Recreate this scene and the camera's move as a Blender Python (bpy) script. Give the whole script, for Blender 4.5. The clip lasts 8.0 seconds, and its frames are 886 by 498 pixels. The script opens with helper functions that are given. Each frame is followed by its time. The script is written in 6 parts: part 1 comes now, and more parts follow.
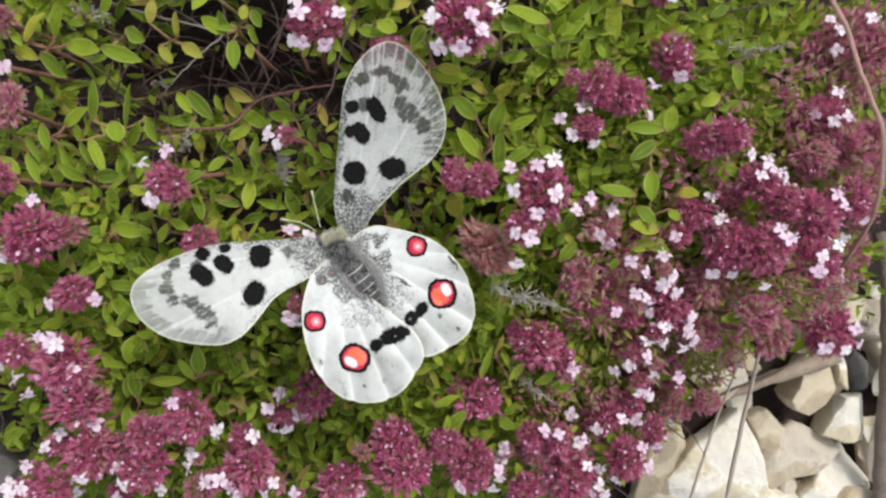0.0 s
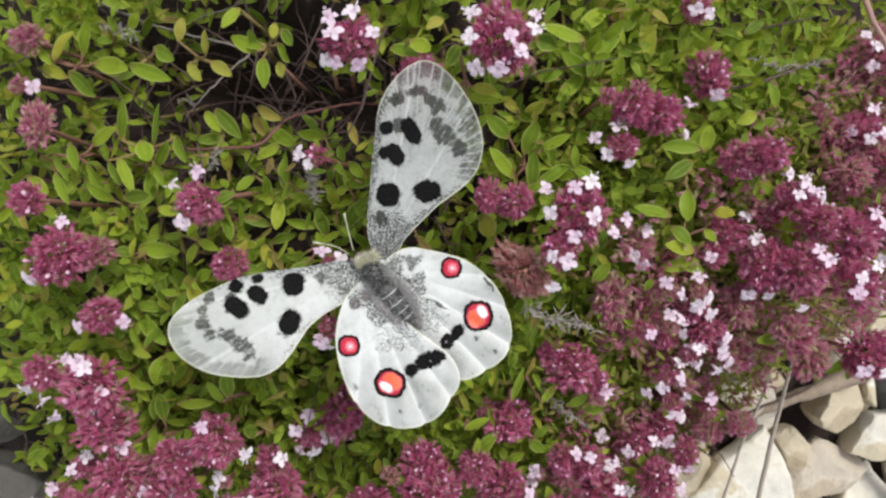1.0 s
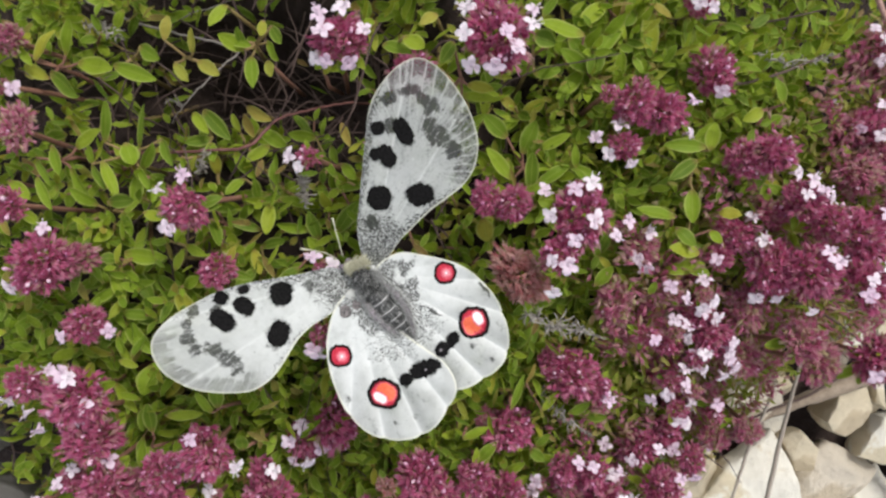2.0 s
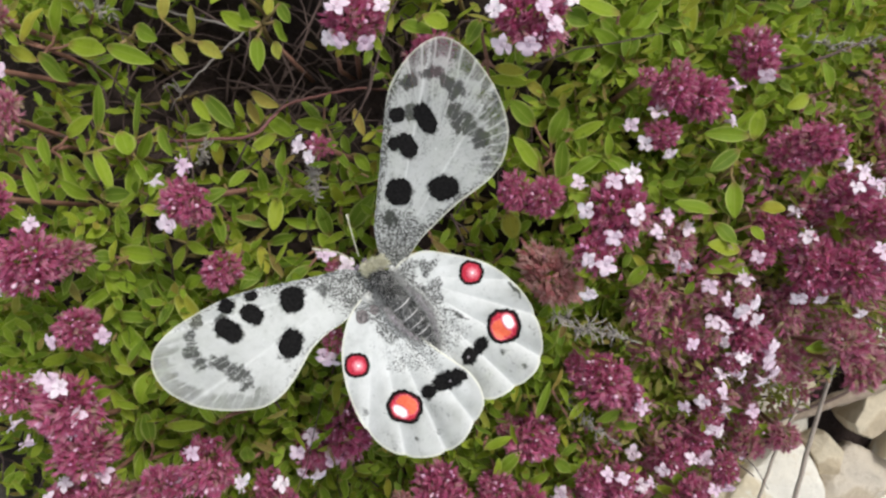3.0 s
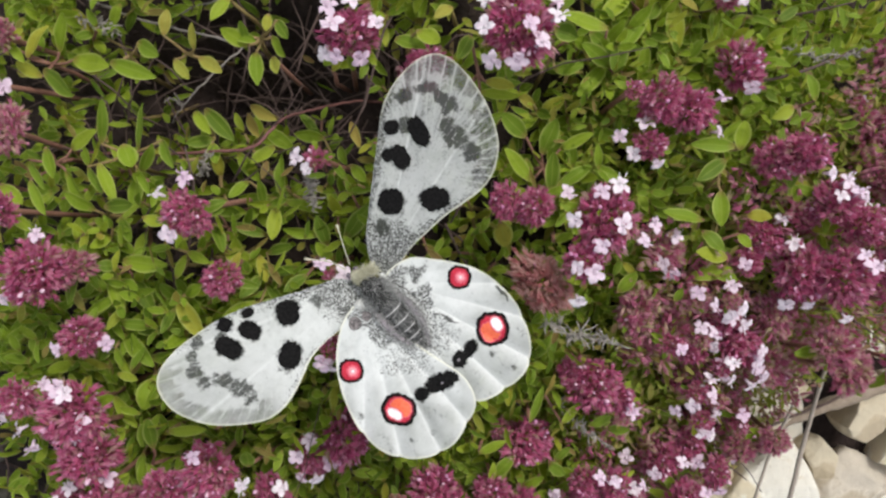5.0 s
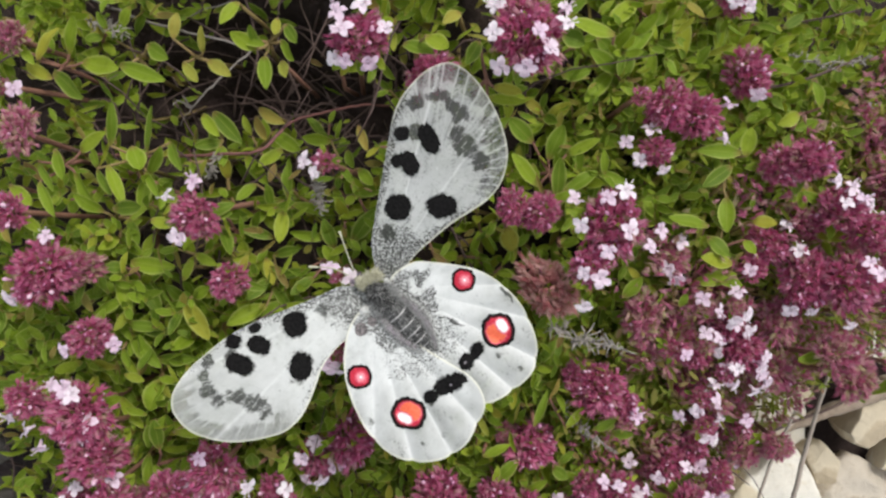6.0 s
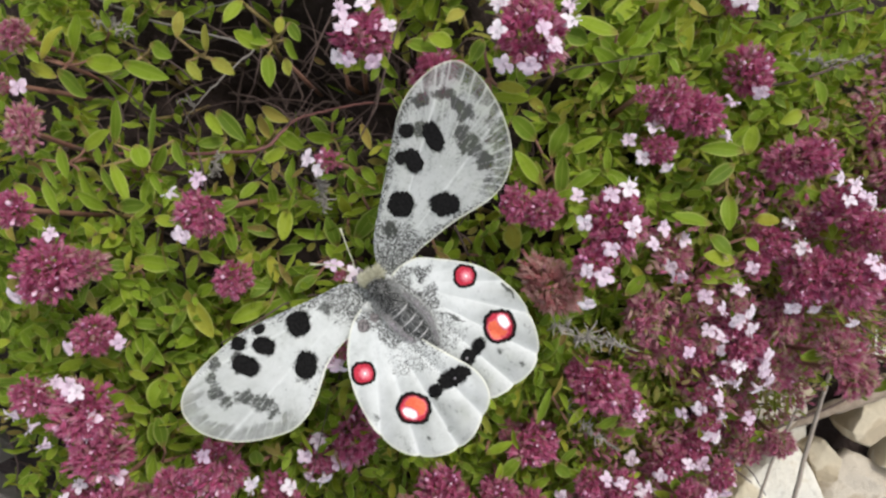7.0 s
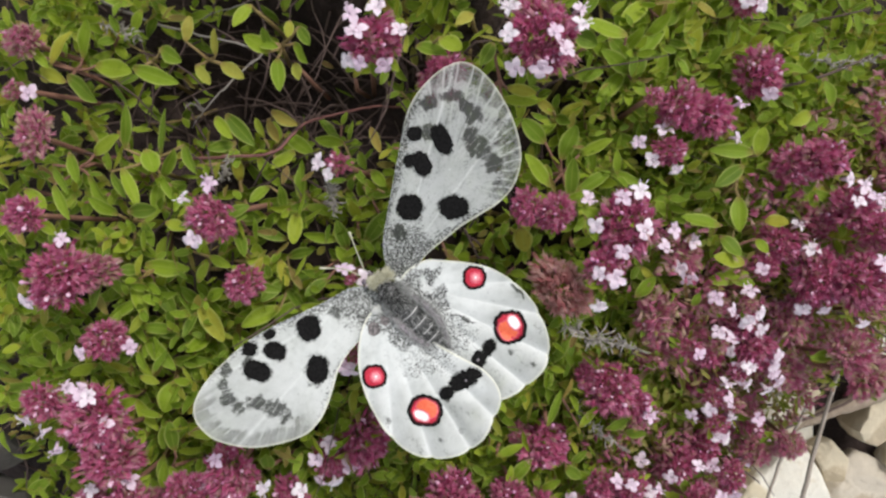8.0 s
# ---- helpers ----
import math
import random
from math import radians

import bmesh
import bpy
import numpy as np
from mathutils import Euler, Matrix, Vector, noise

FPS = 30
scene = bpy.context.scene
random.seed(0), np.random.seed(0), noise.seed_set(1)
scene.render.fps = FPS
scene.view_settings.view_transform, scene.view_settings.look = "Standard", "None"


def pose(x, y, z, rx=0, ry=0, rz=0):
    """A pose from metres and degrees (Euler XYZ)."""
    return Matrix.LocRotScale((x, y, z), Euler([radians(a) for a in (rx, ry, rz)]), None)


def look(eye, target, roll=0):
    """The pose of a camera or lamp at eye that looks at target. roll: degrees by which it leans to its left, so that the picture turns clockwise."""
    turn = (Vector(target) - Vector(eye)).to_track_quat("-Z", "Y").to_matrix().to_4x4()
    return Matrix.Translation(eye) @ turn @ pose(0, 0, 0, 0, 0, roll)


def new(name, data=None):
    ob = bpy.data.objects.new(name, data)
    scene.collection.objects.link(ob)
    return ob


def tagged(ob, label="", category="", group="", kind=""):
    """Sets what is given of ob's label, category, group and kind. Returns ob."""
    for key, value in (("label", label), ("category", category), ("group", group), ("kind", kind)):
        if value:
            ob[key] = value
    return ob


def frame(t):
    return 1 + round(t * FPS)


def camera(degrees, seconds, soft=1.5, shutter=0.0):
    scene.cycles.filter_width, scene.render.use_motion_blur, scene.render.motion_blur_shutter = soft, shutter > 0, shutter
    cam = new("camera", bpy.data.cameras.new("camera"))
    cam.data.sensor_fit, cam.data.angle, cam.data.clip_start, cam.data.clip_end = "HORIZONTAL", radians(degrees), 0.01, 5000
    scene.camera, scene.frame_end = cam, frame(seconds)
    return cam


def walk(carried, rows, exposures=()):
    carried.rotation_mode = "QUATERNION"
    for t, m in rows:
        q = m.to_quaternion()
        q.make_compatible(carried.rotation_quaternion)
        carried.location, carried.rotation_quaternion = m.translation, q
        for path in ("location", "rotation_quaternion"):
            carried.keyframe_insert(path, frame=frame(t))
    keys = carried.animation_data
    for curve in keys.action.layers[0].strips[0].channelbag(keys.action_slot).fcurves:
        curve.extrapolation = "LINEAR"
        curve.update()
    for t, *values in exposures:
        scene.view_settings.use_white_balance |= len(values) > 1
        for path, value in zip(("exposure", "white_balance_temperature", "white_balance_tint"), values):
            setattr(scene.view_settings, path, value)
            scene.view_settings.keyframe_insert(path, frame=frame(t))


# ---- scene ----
cam = camera(64.0, 8.0, soft=2.5)
PATH = [
    (0, 0.00000, 0.00000, 0.29000, 0.000, -0.000, 0.000),
    (0.5, -0.00643, 0.00306, 0.28846, 0.369, 0.311, -0.038),
    (1, -0.00561, 0.00358, 0.28750, 0.398, 0.540, 0.069),
    (1.2, -0.00505, 0.00402, 0.28659, 0.298, 0.626, 0.064),
    (2.3, -0.00442, 0.00551, 0.27720, 0.284, 0.693, -0.470),
    (2.5, -0.00622, 0.00607, 0.27313, 0.075, 0.661, -0.520),
    (3, -0.00960, 0.00599, 0.27081, -0.399, 0.409, -0.310),
    (3.5, -0.00754, 0.00559, 0.27220, -0.404, 0.453, -0.116),
    (4, -0.00683, 0.00560, 0.27340, -0.115, 0.592, -0.278),
    (4.5, -0.00731, 0.00598, 0.27433, -0.033, 0.556, -0.501),
    (4.7, -0.00774, 0.00618, 0.27439, 0.050, 0.546, -0.562),
    (5.8, -0.00829, 0.00676, 0.27488, 0.230, 0.691, -0.205),
    (6, -0.00901, 0.00694, 0.27511, 0.243, 0.671, -0.110),
    (6.5, -0.00805, 0.00637, 0.27542, 0.287, 0.760, -0.081),
    (7, -0.00962, 0.00666, 0.27548, 0.177, 0.690, -0.134),
    (7.5, -0.00980, 0.00667, 0.27576, 0.268, 0.714, -0.307),
    (8, -0.01165, 0.00713, 0.27557, 0.232, 0.713, -0.433),
]
walk(cam, [(t, pose(x, y, z, rx, ry, rz)) for t, x, y, z, rx, ry, rz in PATH],
     [(0.0, 0.24), (1.0, 0.19), (2.5, 0.14), (8.0, 0.12)])

# ---- world, sun ----
world = bpy.data.worlds.new("overcast_sky")
scene.world = world
world.use_nodes = True
wn = world.node_tree.nodes
sky = wn.new("ShaderNodeTexSky")
sky.sky_type, sky.sun_disc = "NISHITA", False
sky.sun_elevation, sky.sun_rotation = radians(52), radians(40)
cloud = wn.new("ShaderNodeMix")
cloud.data_type = "RGBA"
cloud.inputs["Factor"].default_value = 0.72
cloud.inputs["B"].default_value = (5.2, 5.3, 5.4, 1)
world.node_tree.links.new(sky.outputs["Color"], cloud.inputs["A"])
world.node_tree.links.new(cloud.outputs["Result"], wn["Background"].inputs["Color"])
wn["Background"].inputs["Strength"].default_value = 0.155
sun = new("sun", bpy.data.lights.new("sun", "SUN"))
sun.data.energy, sun.data.angle, sun.data.color = 2.5, radians(16), (1.0, 0.97, 0.92)
SUN_WAY = Vector((math.sin(radians(40)) * math.cos(radians(52)), math.cos(radians(40)) * math.cos(radians(52)), math.sin(radians(52))))
sun.matrix_world = look(SUN_WAY * 3, (0, 0, 0))

# ---- materials ----
MM = 0.001


class Nodes:
    """A small helper to wire node materials."""

    def __init__(self, name):
        self.mat = bpy.data.materials.new(name)
        self.mat.use_nodes = True
        self.tree = self.mat.node_tree
        self.out = self.tree.nodes["Material Output"]
        self.bsdf = self.tree.nodes["Principled BSDF"]

    def add(self, kind):
        return self.tree.nodes.new(kind)

    def link(self, a, b):
        self.tree.links.new(a, b)

    def noise(self, scale, detail=4.0, rough=0.6, coord=None):
        n = self.add("ShaderNodeTexNoise")
        n.inputs["Scale"].default_value, n.inputs["Detail"].default_value, n.inputs["Roughness"].default_value = scale, detail, rough
        if coord is None:
            coord = self.add("ShaderNodeTexCoord").outputs["Object"]
        self.link(coord, n.inputs["Vector"])
        return n.outputs["Fac"]

    def ramp(self, fac, stops):
        n = self.add("ShaderNodeValToRGB")
        els = n.color_ramp.elements
        while len(els) < len(stops):
            els.new(0.5)
        for e, (at, c) in zip(els, stops):
            e.position, e.color = at, (*c, 1)
        self.link(fac, n.inputs["Fac"])
        return n.outputs["Color"]

    def mix(self, fac, a, b, blend="MIX"):
        n = self.add("ShaderNodeMix")
        n.data_type, n.blend_type = "RGBA", blend
        for sock, v in ((n.inputs[0], fac), (n.inputs[6], a), (n.inputs[7], b)):
            if isinstance(v, bpy.types.NodeSocket):
                self.link(v, sock)
            elif isinstance(v, (int, float)):
                sock.default_value = v
            else:
                sock.default_value = (*v, 1)
        return n.outputs[2]

    def math(self, op, a, b=0.0, clamp=False):
        n = self.add("ShaderNodeMath")
        n.operation, n.use_clamp = op, clamp
        for sock, v in zip(n.inputs, (a, b)):
            if isinstance(v, bpy.types.NodeSocket):
                self.link(v, sock)
            else:
                sock.default_value = v
        return n.outputs[0]

    def bump(self, height, strength, distance):
        n = self.add("ShaderNodeBump")
        n.inputs["Strength"].default_value, n.inputs["Distance"].default_value = strength, distance
        self.link(height, n.inputs["Height"])
        self.link(n.outputs["Normal"], self.bsdf.inputs["Normal"])

    def thin(self, color, share):
        """Let some light through a thin sheet such as a leaf or a petal."""
        tr = self.add("ShaderNodeBsdfTranslucent")
        mx = self.add("ShaderNodeMixShader")
        mx.inputs[0].default_value = share
        self.link(color, tr.inputs["Color"])
        self.link(self.bsdf.outputs[0], mx.inputs[1])
        self.link(tr.outputs[0], mx.inputs[2])
        self.link(mx.outputs[0], self.out.inputs["Surface"])
        return mx

    def set(self, color, rough, spec=0.3):
        if isinstance(color, bpy.types.NodeSocket):
            self.link(color, self.bsdf.inputs["Base Color"])
        else:
            self.bsdf.inputs["Base Color"].default_value = (*color, 1)
        self.bsdf.inputs["Roughness"].default_value = rough
        self.bsdf.inputs["Specular IOR Level"].default_value = spec
        return self.mat


def leaf_material(name, stops, joined=False, share=0.36):
    k = Nodes(name)
    if joined:
        rnd = k.add("ShaderNodeNewGeometry").outputs["Random Per Island"]
    else:
        rnd = k.add("ShaderNodeObjectInfo").outputs["Random"]
    col = k.ramp(rnd, stops)
    col = k.mix(k.math("MULTIPLY", k.noise(220, 3), 0.4), col, (0.27, 0.35, 0.035))
    col = k.mix(k.ramp(k.noise(1300, 3), [(0.52, (0, 0, 0)), (0.75, (0.35, 0.35, 0.35))]), col, (0.08, 0.13, 0.012))
    uv = k.add("ShaderNodeUVMap")
    uv.uv_map = "blade"
    sep = k.add("ShaderNodeSeparateXYZ")
    k.link(uv.outputs[0], sep.inputs[0])
    across = k.math("ABSOLUTE", k.math("SUBTRACT", sep.outputs[0], 0.5))
    # reddish foot, pale midrib and pale rolled rim
    foot = k.ramp(sep.outputs[1], [(0.0, (0.7, 0.7, 0.7)), (0.22, (0, 0, 0))])
    col = k.mix(foot, col, (0.26, 0.15, 0.06))
    rib = k.ramp(across, [(0.0, (0.38, 0.38, 0.38)), (0.05, (0, 0, 0))])
    rim = k.ramp(across, [(0.36, (0, 0, 0)), (0.49, (0.62, 0.62, 0.62))])
    col = k.mix(rib, col, (0.38, 0.44, 0.09))
    col = k.mix(rim, col, (0.50, 0.54, 0.16))
    k.bump(k.mix(0.5, k.noise(900, 2), k.mix(1.0, rib, rim, "ADD")), 0.35, 0.0004)
    k.thin(k.mix(1.0, col, (1.0, 1.0, 0.75), "MULTIPLY"), share)
    return k.set(col, 0.55, 0.16)


GREENS = [(0.0, (0.088, 0.155, 0.014)), (0.25, (0.148, 0.240, 0.018)), (0.6, (0.230, 0.335, 0.022)), (0.88, (0.320, 0.405, 0.032)), (0.975, (0.40, 0.36, 0.045)), (1.0, (0.36, 0.22, 0.07))]
leaf_green = leaf_material("thyme_leaf_green", GREENS)
leaf_mass_green = leaf_material("thyme_leaf_green_mass", GREENS, joined=True)
leaf_yellow = leaf_material("thyme_leaf_yellowed", [(0.0, (0.36, 0.36, 0.06)), (0.5, (0.42, 0.36, 0.07)), (1.0, (0.38, 0.24, 0.07))])


def petal_material(name, stops, share=0.25, rough=0.6, joined=False, fleck=(0.85, 0.62, 0.75), cup=False):
    k = Nodes(name)
    rnd = k.add("ShaderNodeNewGeometry").outputs["Random Per Island"] if joined else k.add("ShaderNodeObjectInfo").outputs["Random"]
    col = k.ramp(rnd, stops)
    col = k.mix(k.ramp(k.noise(1100, 3), [(0.45, (0, 0, 0)), (0.75, (0.5, 0.5, 0.5))]), col, fleck)
    if cup:
        # a calyx is greenish brown at its foot and pales at the tips of its teeth
        uv = k.add("ShaderNodeUVMap")
        uv.uv_map = "blade"
        sep = k.add("ShaderNodeSeparateXYZ")
        k.link(uv.outputs[0], sep.inputs[0])
        col = k.mix(k.ramp(sep.outputs[1], [(0.1, (0.7, 0.7, 0.7)), (0.5, (0, 0, 0))]), col, (0.30, 0.24, 0.09))
        col = k.mix(k.ramp(sep.outputs[1], [(0.78, (0, 0, 0)), (1.0, (0.4, 0.4, 0.4))]), col, fleck)
    k.thin(col, share)
    k.bump(k.noise(2200, 2), 0.4, 0.0002)
    return k.set(col, rough, 0.2)


FRESH = [(0.0, (0.36, 0.050, 0.138)), (0.3, (0.54, 0.100, 0.232)), (0.65, (0.65, 0.175, 0.320)), (0.9, (0.69, 0.29, 0.40)), (0.97, (0.58, 0.36, 0.33)), (1.0, (0.46, 0.38, 0.22))]
FADED = [(0.0, (0.45, 0.11, 0.19)), (0.35, (0.63, 0.19, 0.33)), (0.6, (0.69, 0.32, 0.41)), (0.8, (0.66, 0.45, 0.38)), (1.0, (0.52, 0.48, 0.24))]
DRY = [(0.0, (0.46, 0.15, 0.16)), (0.5, (0.60, 0.29, 0.28)), (1.0, (0.66, 0.45, 0.40))]
calyx_fresh = petal_material("calyx_magenta", FRESH, 0.42, fleck=(0.66, 0.36, 0.50), cup=True)
calyx_faded = petal_material("calyx_faded", FADED, 0.42, fleck=(0.52, 0.33, 0.38), cup=True)
calyx_dry = petal_material("calyx_dry", DRY, 0.42, fleck=(0.62, 0.40, 0.38), cup=True)
mass_fresh = petal_material("calyx_magenta_mass", FRESH, 0.42, joined=True, fleck=(0.66, 0.36, 0.50), cup=True)
mass_faded = petal_material("calyx_faded_mass", FADED, 0.42, joined=True, fleck=(0.52, 0.33, 0.38), cup=True)
mass_dry = petal_material("calyx_dry_mass", DRY, 0.42, joined=True, fleck=(0.62, 0.40, 0.38), cup=True)
petal_pink = petal_material("petal_pale_pink", [(0.0, (0.79, 0.60, 0.74)), (0.5, (0.88, 0.76, 0.84)), (1.0, (0.93, 0.88, 0.91))], 0.3, 0.5)
bud_pink = petal_material("bud_pink", [(0.0, (0.60, 0.22, 0.42)), (1.0, (0.84, 0.60, 0.70))], 0.2, 0.5)
bud_mass = petal_material("bud_pink_mass", [(0.0, (0.56, 0.20, 0.40)), (1.0, (0.80, 0.50, 0.64))], 0.2, 0.5, joined=True)


def plain_material(name, stops, scale, rough, depth, spec=0.3, fine=6.0):
    k = Nodes(name)
    n = k.noise(scale, 6, 0.65)
    col = k.ramp(n, stops)
    col = k.mix(0.35, col, k.ramp(k.noise(scale * fine, 3), stops))
    k.bump(k.noise(scale * fine, 5), 0.7, depth)
    return k.set(col, rough, spec)


stem_red = plain_material("stem_reddish", [(0.3, (0.17, 0.075, 0.055)), (0.7, (0.32, 0.17, 0.12))], 300, 0.6, 0.0004)
stem_green = plain_material("stem_green", [(0.3, (0.17, 0.15, 0.045)), (0.7, (0.33, 0.21, 0.10))], 300, 0.6, 0.0003)
spike_grey = plain_material("spike_grey", [(0.25, (0.17, 0.145, 0.125)), (0.7, (0.50, 0.46, 0.41))], 400, 0.9, 0.0005)
twig_grey = plain_material("twig_grey", [(0.25, (0.16, 0.135, 0.12)), (0.7, (0.40, 0.36, 0.33))], 350, 0.85, 0.0006)
creeper_red = plain_material("creeper_dark_red", [(0.25, (0.13, 0.045, 0.045)), (0.75, (0.27, 0.13, 0.11))], 300, 0.65, 0.0005)
twig_dark = plain_material("twig_dark", [(0.25, (0.050, 0.032, 0.028)), (0.75, (0.16, 0.110, 0.095))], 300, 0.9, 0.0006)
wood_brown = plain_material("wood_brown", [(0.25, (0.17, 0.12, 0.085)), (0.75, (0.42, 0.34, 0.26))], 200, 0.85, 0.0012)
straw = plain_material("straw", [(0.25, (0.30, 0.24, 0.19)), (0.75, (0.52, 0.45, 0.38))], 250, 0.7, 0.0003)
stalk_pink = plain_material("stalk_pinkish", [(0.25, (0.26, 0.13, 0.11)), (0.75, (0.48, 0.31, 0.26))], 300, 0.6, 0.0003)
bark = plain_material("bark_grey_brown", [(0.25, (0.10, 0.078, 0.066)), (0.75, (0.27, 0.22, 0.185))], 160, 0.9, 0.0012)
soil = plain_material("soil", [(0.2, (0.015, 0.010, 0.009)), (0.5, (0.036, 0.024, 0.021)), (0.8, (0.085, 0.057, 0.047))], 90, 0.95, 0.004)


def stone_material(name, base, stain):
    k = Nodes(name)
    pale = tuple(min(1, c * 1.16) for c in base)
    col = k.ramp(k.noise(38, 6, 0.6), [(0.3, tuple(c * 0.78 for c in base)), (0.5, base), (0.75, pale)])
    col = k.mix(k.ramp(k.noise(45, 7, 0.62), [(0.50, (0, 0, 0)), (0.56, (0.75, 0.75, 0.75))]), col, stain)
    col = k.mix(k.ramp(k.noise(420, 4, 0.7), [(0.6, (0, 0, 0)), (0.78, (0.55, 0.55, 0.55))]), col, tuple(c * 0.5 for c in stain))
    k.bump(k.noise(140, 9, 0.7), 1.0, 0.003)
    return k.set(col, 0.85, 0.2)


stone_white = stone_material("limestone_white", (0.93, 0.88, 0.77), (0.68, 0.56, 0.36))
stone_tan = stone_material("limestone_tan", (0.66, 0.57, 0.42), (0.50, 0.40, 0.27))
stone_grey = stone_material("limestone_grey", (0.69, 0.61, 0.50), (0.50, 0.41, 0.29))
undergrowth_green = leaf_material("undergrowth_green", [(0.0, (0.10, 0.19, 0.015)), (0.45, (0.20, 0.30, 0.02)), (0.72, (0.30, 0.34, 0.03)), (0.86, (0.30, 0.21, 0.07)), (1.0, (0.26, 0.12, 0.07))], joined=True, share=0.42)
undergrowth_mix = leaf_material("undergrowth_mix", [(0.0, (0.15, 0.22, 0.03)), (0.35, (0.29, 0.34, 0.05)), (0.55, (0.38, 0.34, 0.10)), (0.75, (0.40, 0.27, 0.15)), (0.9, (0.38, 0.17, 0.17)), (1.0, (0.46, 0.22, 0.27))], joined=True, share=0.45)
stone_dark = stone_material("stone_dark", (0.16, 0.15, 0.14), (0.10, 0.09, 0.08))


# ---- mesh helpers ----
def mesh_from(name, verts, faces, material, smooth=True, uvs=None):
    me = bpy.data.meshes.new(name)
    me.from_pydata([tuple(v) for v in verts], [], faces)
    for m in material if isinstance(material, (list, tuple)) else [material]:
        me.materials.append(m)
    if smooth:
        me.polygons.foreach_set("use_smooth", [True] * len(me.polygons))
    if uvs is not None:
        layer = me.uv_layers.new(name="blade")
        for loop in me.loops:
            layer.data[loop.index].uv = uvs[loop.vertex_index]
    me.update()
    return me


def part(name, data, parent, m=None, label=""):
    """Link mesh data as one object under a thing or a part."""
    ob = new(name, data)
    ob.parent = parent
    if m is not None:
        ob.matrix_local = m
    if label:
        tagged(ob, label)
    return ob


def thing(name, data, m, label, category, group="", kind=""):
    ob = new(name, data)
    ob.matrix_world = m
    return tagged(ob, label, category, group, kind)


def tube(points, radii, sides=6):
    """Vertices and faces of a tapered tube along points."""
    pts = [Vector(p) for p in points]
    verts, faces = [], []
    ref = Vector((0.31, 0.87, 0.38))
    for i, p in enumerate(pts):
        d = (pts[min(i + 1, len(pts) - 1)] - pts[max(i - 1, 0)]).normalized()
        a = d.cross(ref).normalized()
        b = d.cross(a)
        for s in range(sides):
            t = 2 * math.pi * s / sides
            verts.append(p + (a * math.cos(t) + b * math.sin(t)) * radii[i])
    for i in range(len(pts) - 1):
        for s in range(sides):
            n = (s + 1) % sides
            faces.append((i * sides + s, i * sides + n, (i + 1) * sides + n, (i + 1) * sides + s))
    faces.append(tuple(range(sides))[::-1])
    faces.append(tuple(range((len(pts) - 1) * sides, len(pts) * sides)))
    return verts, faces


def curve_points(points, steps, wobble=0.0, rng=None):
    """A smooth run of points through the given ones (Catmull-Rom)."""
    p = [Vector(q) for q in points]
    p = [p[0] * 2 - p[1]] + p + [p[-1] * 2 - p[-2]]
    out = []
    for i in range(1, len(p) - 2):
        for s in range(steps):
            t = s / steps
            q = 0.5 * (2 * p[i] + (p[i + 1] - p[i - 1]) * t + (2 * p[i - 1] - 5 * p[i] + 4 * p[i + 1] - p[i + 2]) * t * t + (3 * p[i] - p[i - 1] - 3 * p[i + 1] + p[i + 2]) * t ** 3)
            if wobble:
                q = q + Vector((rng.uniform(-1, 1), rng.uniform(-1, 1), rng.uniform(-1, 1))) * wobble
            out.append(q)
    out.append(p[-2])
    return out


def joined(pieces):
    verts, faces = [], []
    for v, f in pieces:
        n = len(verts)
        verts += v
        faces += [tuple(i + n for i in face) for face in f]
    return verts, faces


def smooth_step(a, b, x):
    t = min(1.0, max(0.0, (x - a) / (b - a)))
    return t * t * (3 - 2 * t)


def facing(way, spin=0.0):
    """A turn that takes the local z axis to way, spun about it."""
    return Vector(way).to_track_quat("Z", "Y").to_matrix().to_4x4() @ Matrix.Rotation(spin, 4, "Z")


# ---- the lie of the land, in millimetres ----
def mat_top(x, y):
    """Height of the thyme cushion's flower heads over the ground's lowest stones."""
    x, y = max(-150, min(170, x)), max(-110, min(110, y))
    dip = 35 * math.exp(-(((x + 58) / 30) ** 2 + ((y - 45) / 19) ** 2)) + 8 * math.exp(-(((x + 38) / 14) ** 2 + ((y - 18) / 18) ** 2)) + 12 * math.exp(-(((x + 22) / 14) ** 2 + ((y - 43) / 14) ** 2))
    return -dip + max(42.0, 140.4 - 0.2227 * x + 0.3503 * y - 0.002193 * x * x + 0.000829 * x * y - 0.003482 * y * y)


def stony(x, y):
    """1 on the open scree beside the cushion, 0 under the thyme."""
    a = ((x - 54) * 48 - (y + 85) * 38) / 61.2 + 5
    b = (-37 + (x - 92) * 0.41 - y) / 1.08 + 3
    return smooth_step(-8, 10, min(a, b))


def ground_height(x, y):
    r = math.hypot(x, y)
    under = mat_top(x, y) - 34 + 5 * noise.noise(Vector((x, y, 3)) * 0.05)
    scree = 4 + 4 * noise.noise(Vector((x, y, 9)) * 0.03)
    s = stony(x, y)
    near = under * (1 - s) + scree * s
    return near * (1 - smooth_step(170, 700, r)) + 30 * noise.noise(Vector((x, y, 0)) * 0.0006) * smooth_step(700, 4000, r)


def build_ground():
    steps = [i * 6.0 for i in range(0, 34)]
    while steps[-1] < 60000:
        steps.append(steps[-1] * 1.22)
    axis = [-s for s in steps[:0:-1]] + steps
    n = len(axis)
    verts = [(x * MM, y * MM, ground_height(x, y) * MM) for y in axis for x in axis]
    faces = [(j * n + i, j * n + i + 1, (j + 1) * n + i + 1, (j + 1) * n + i) for j in range(n - 1) for i in range(n - 1)]
    tagged(new("ground", mesh_from("ground", verts, faces, soil)), "dark brown soil and litter under the thyme cushion", "ground", kind="structure")


build_ground()


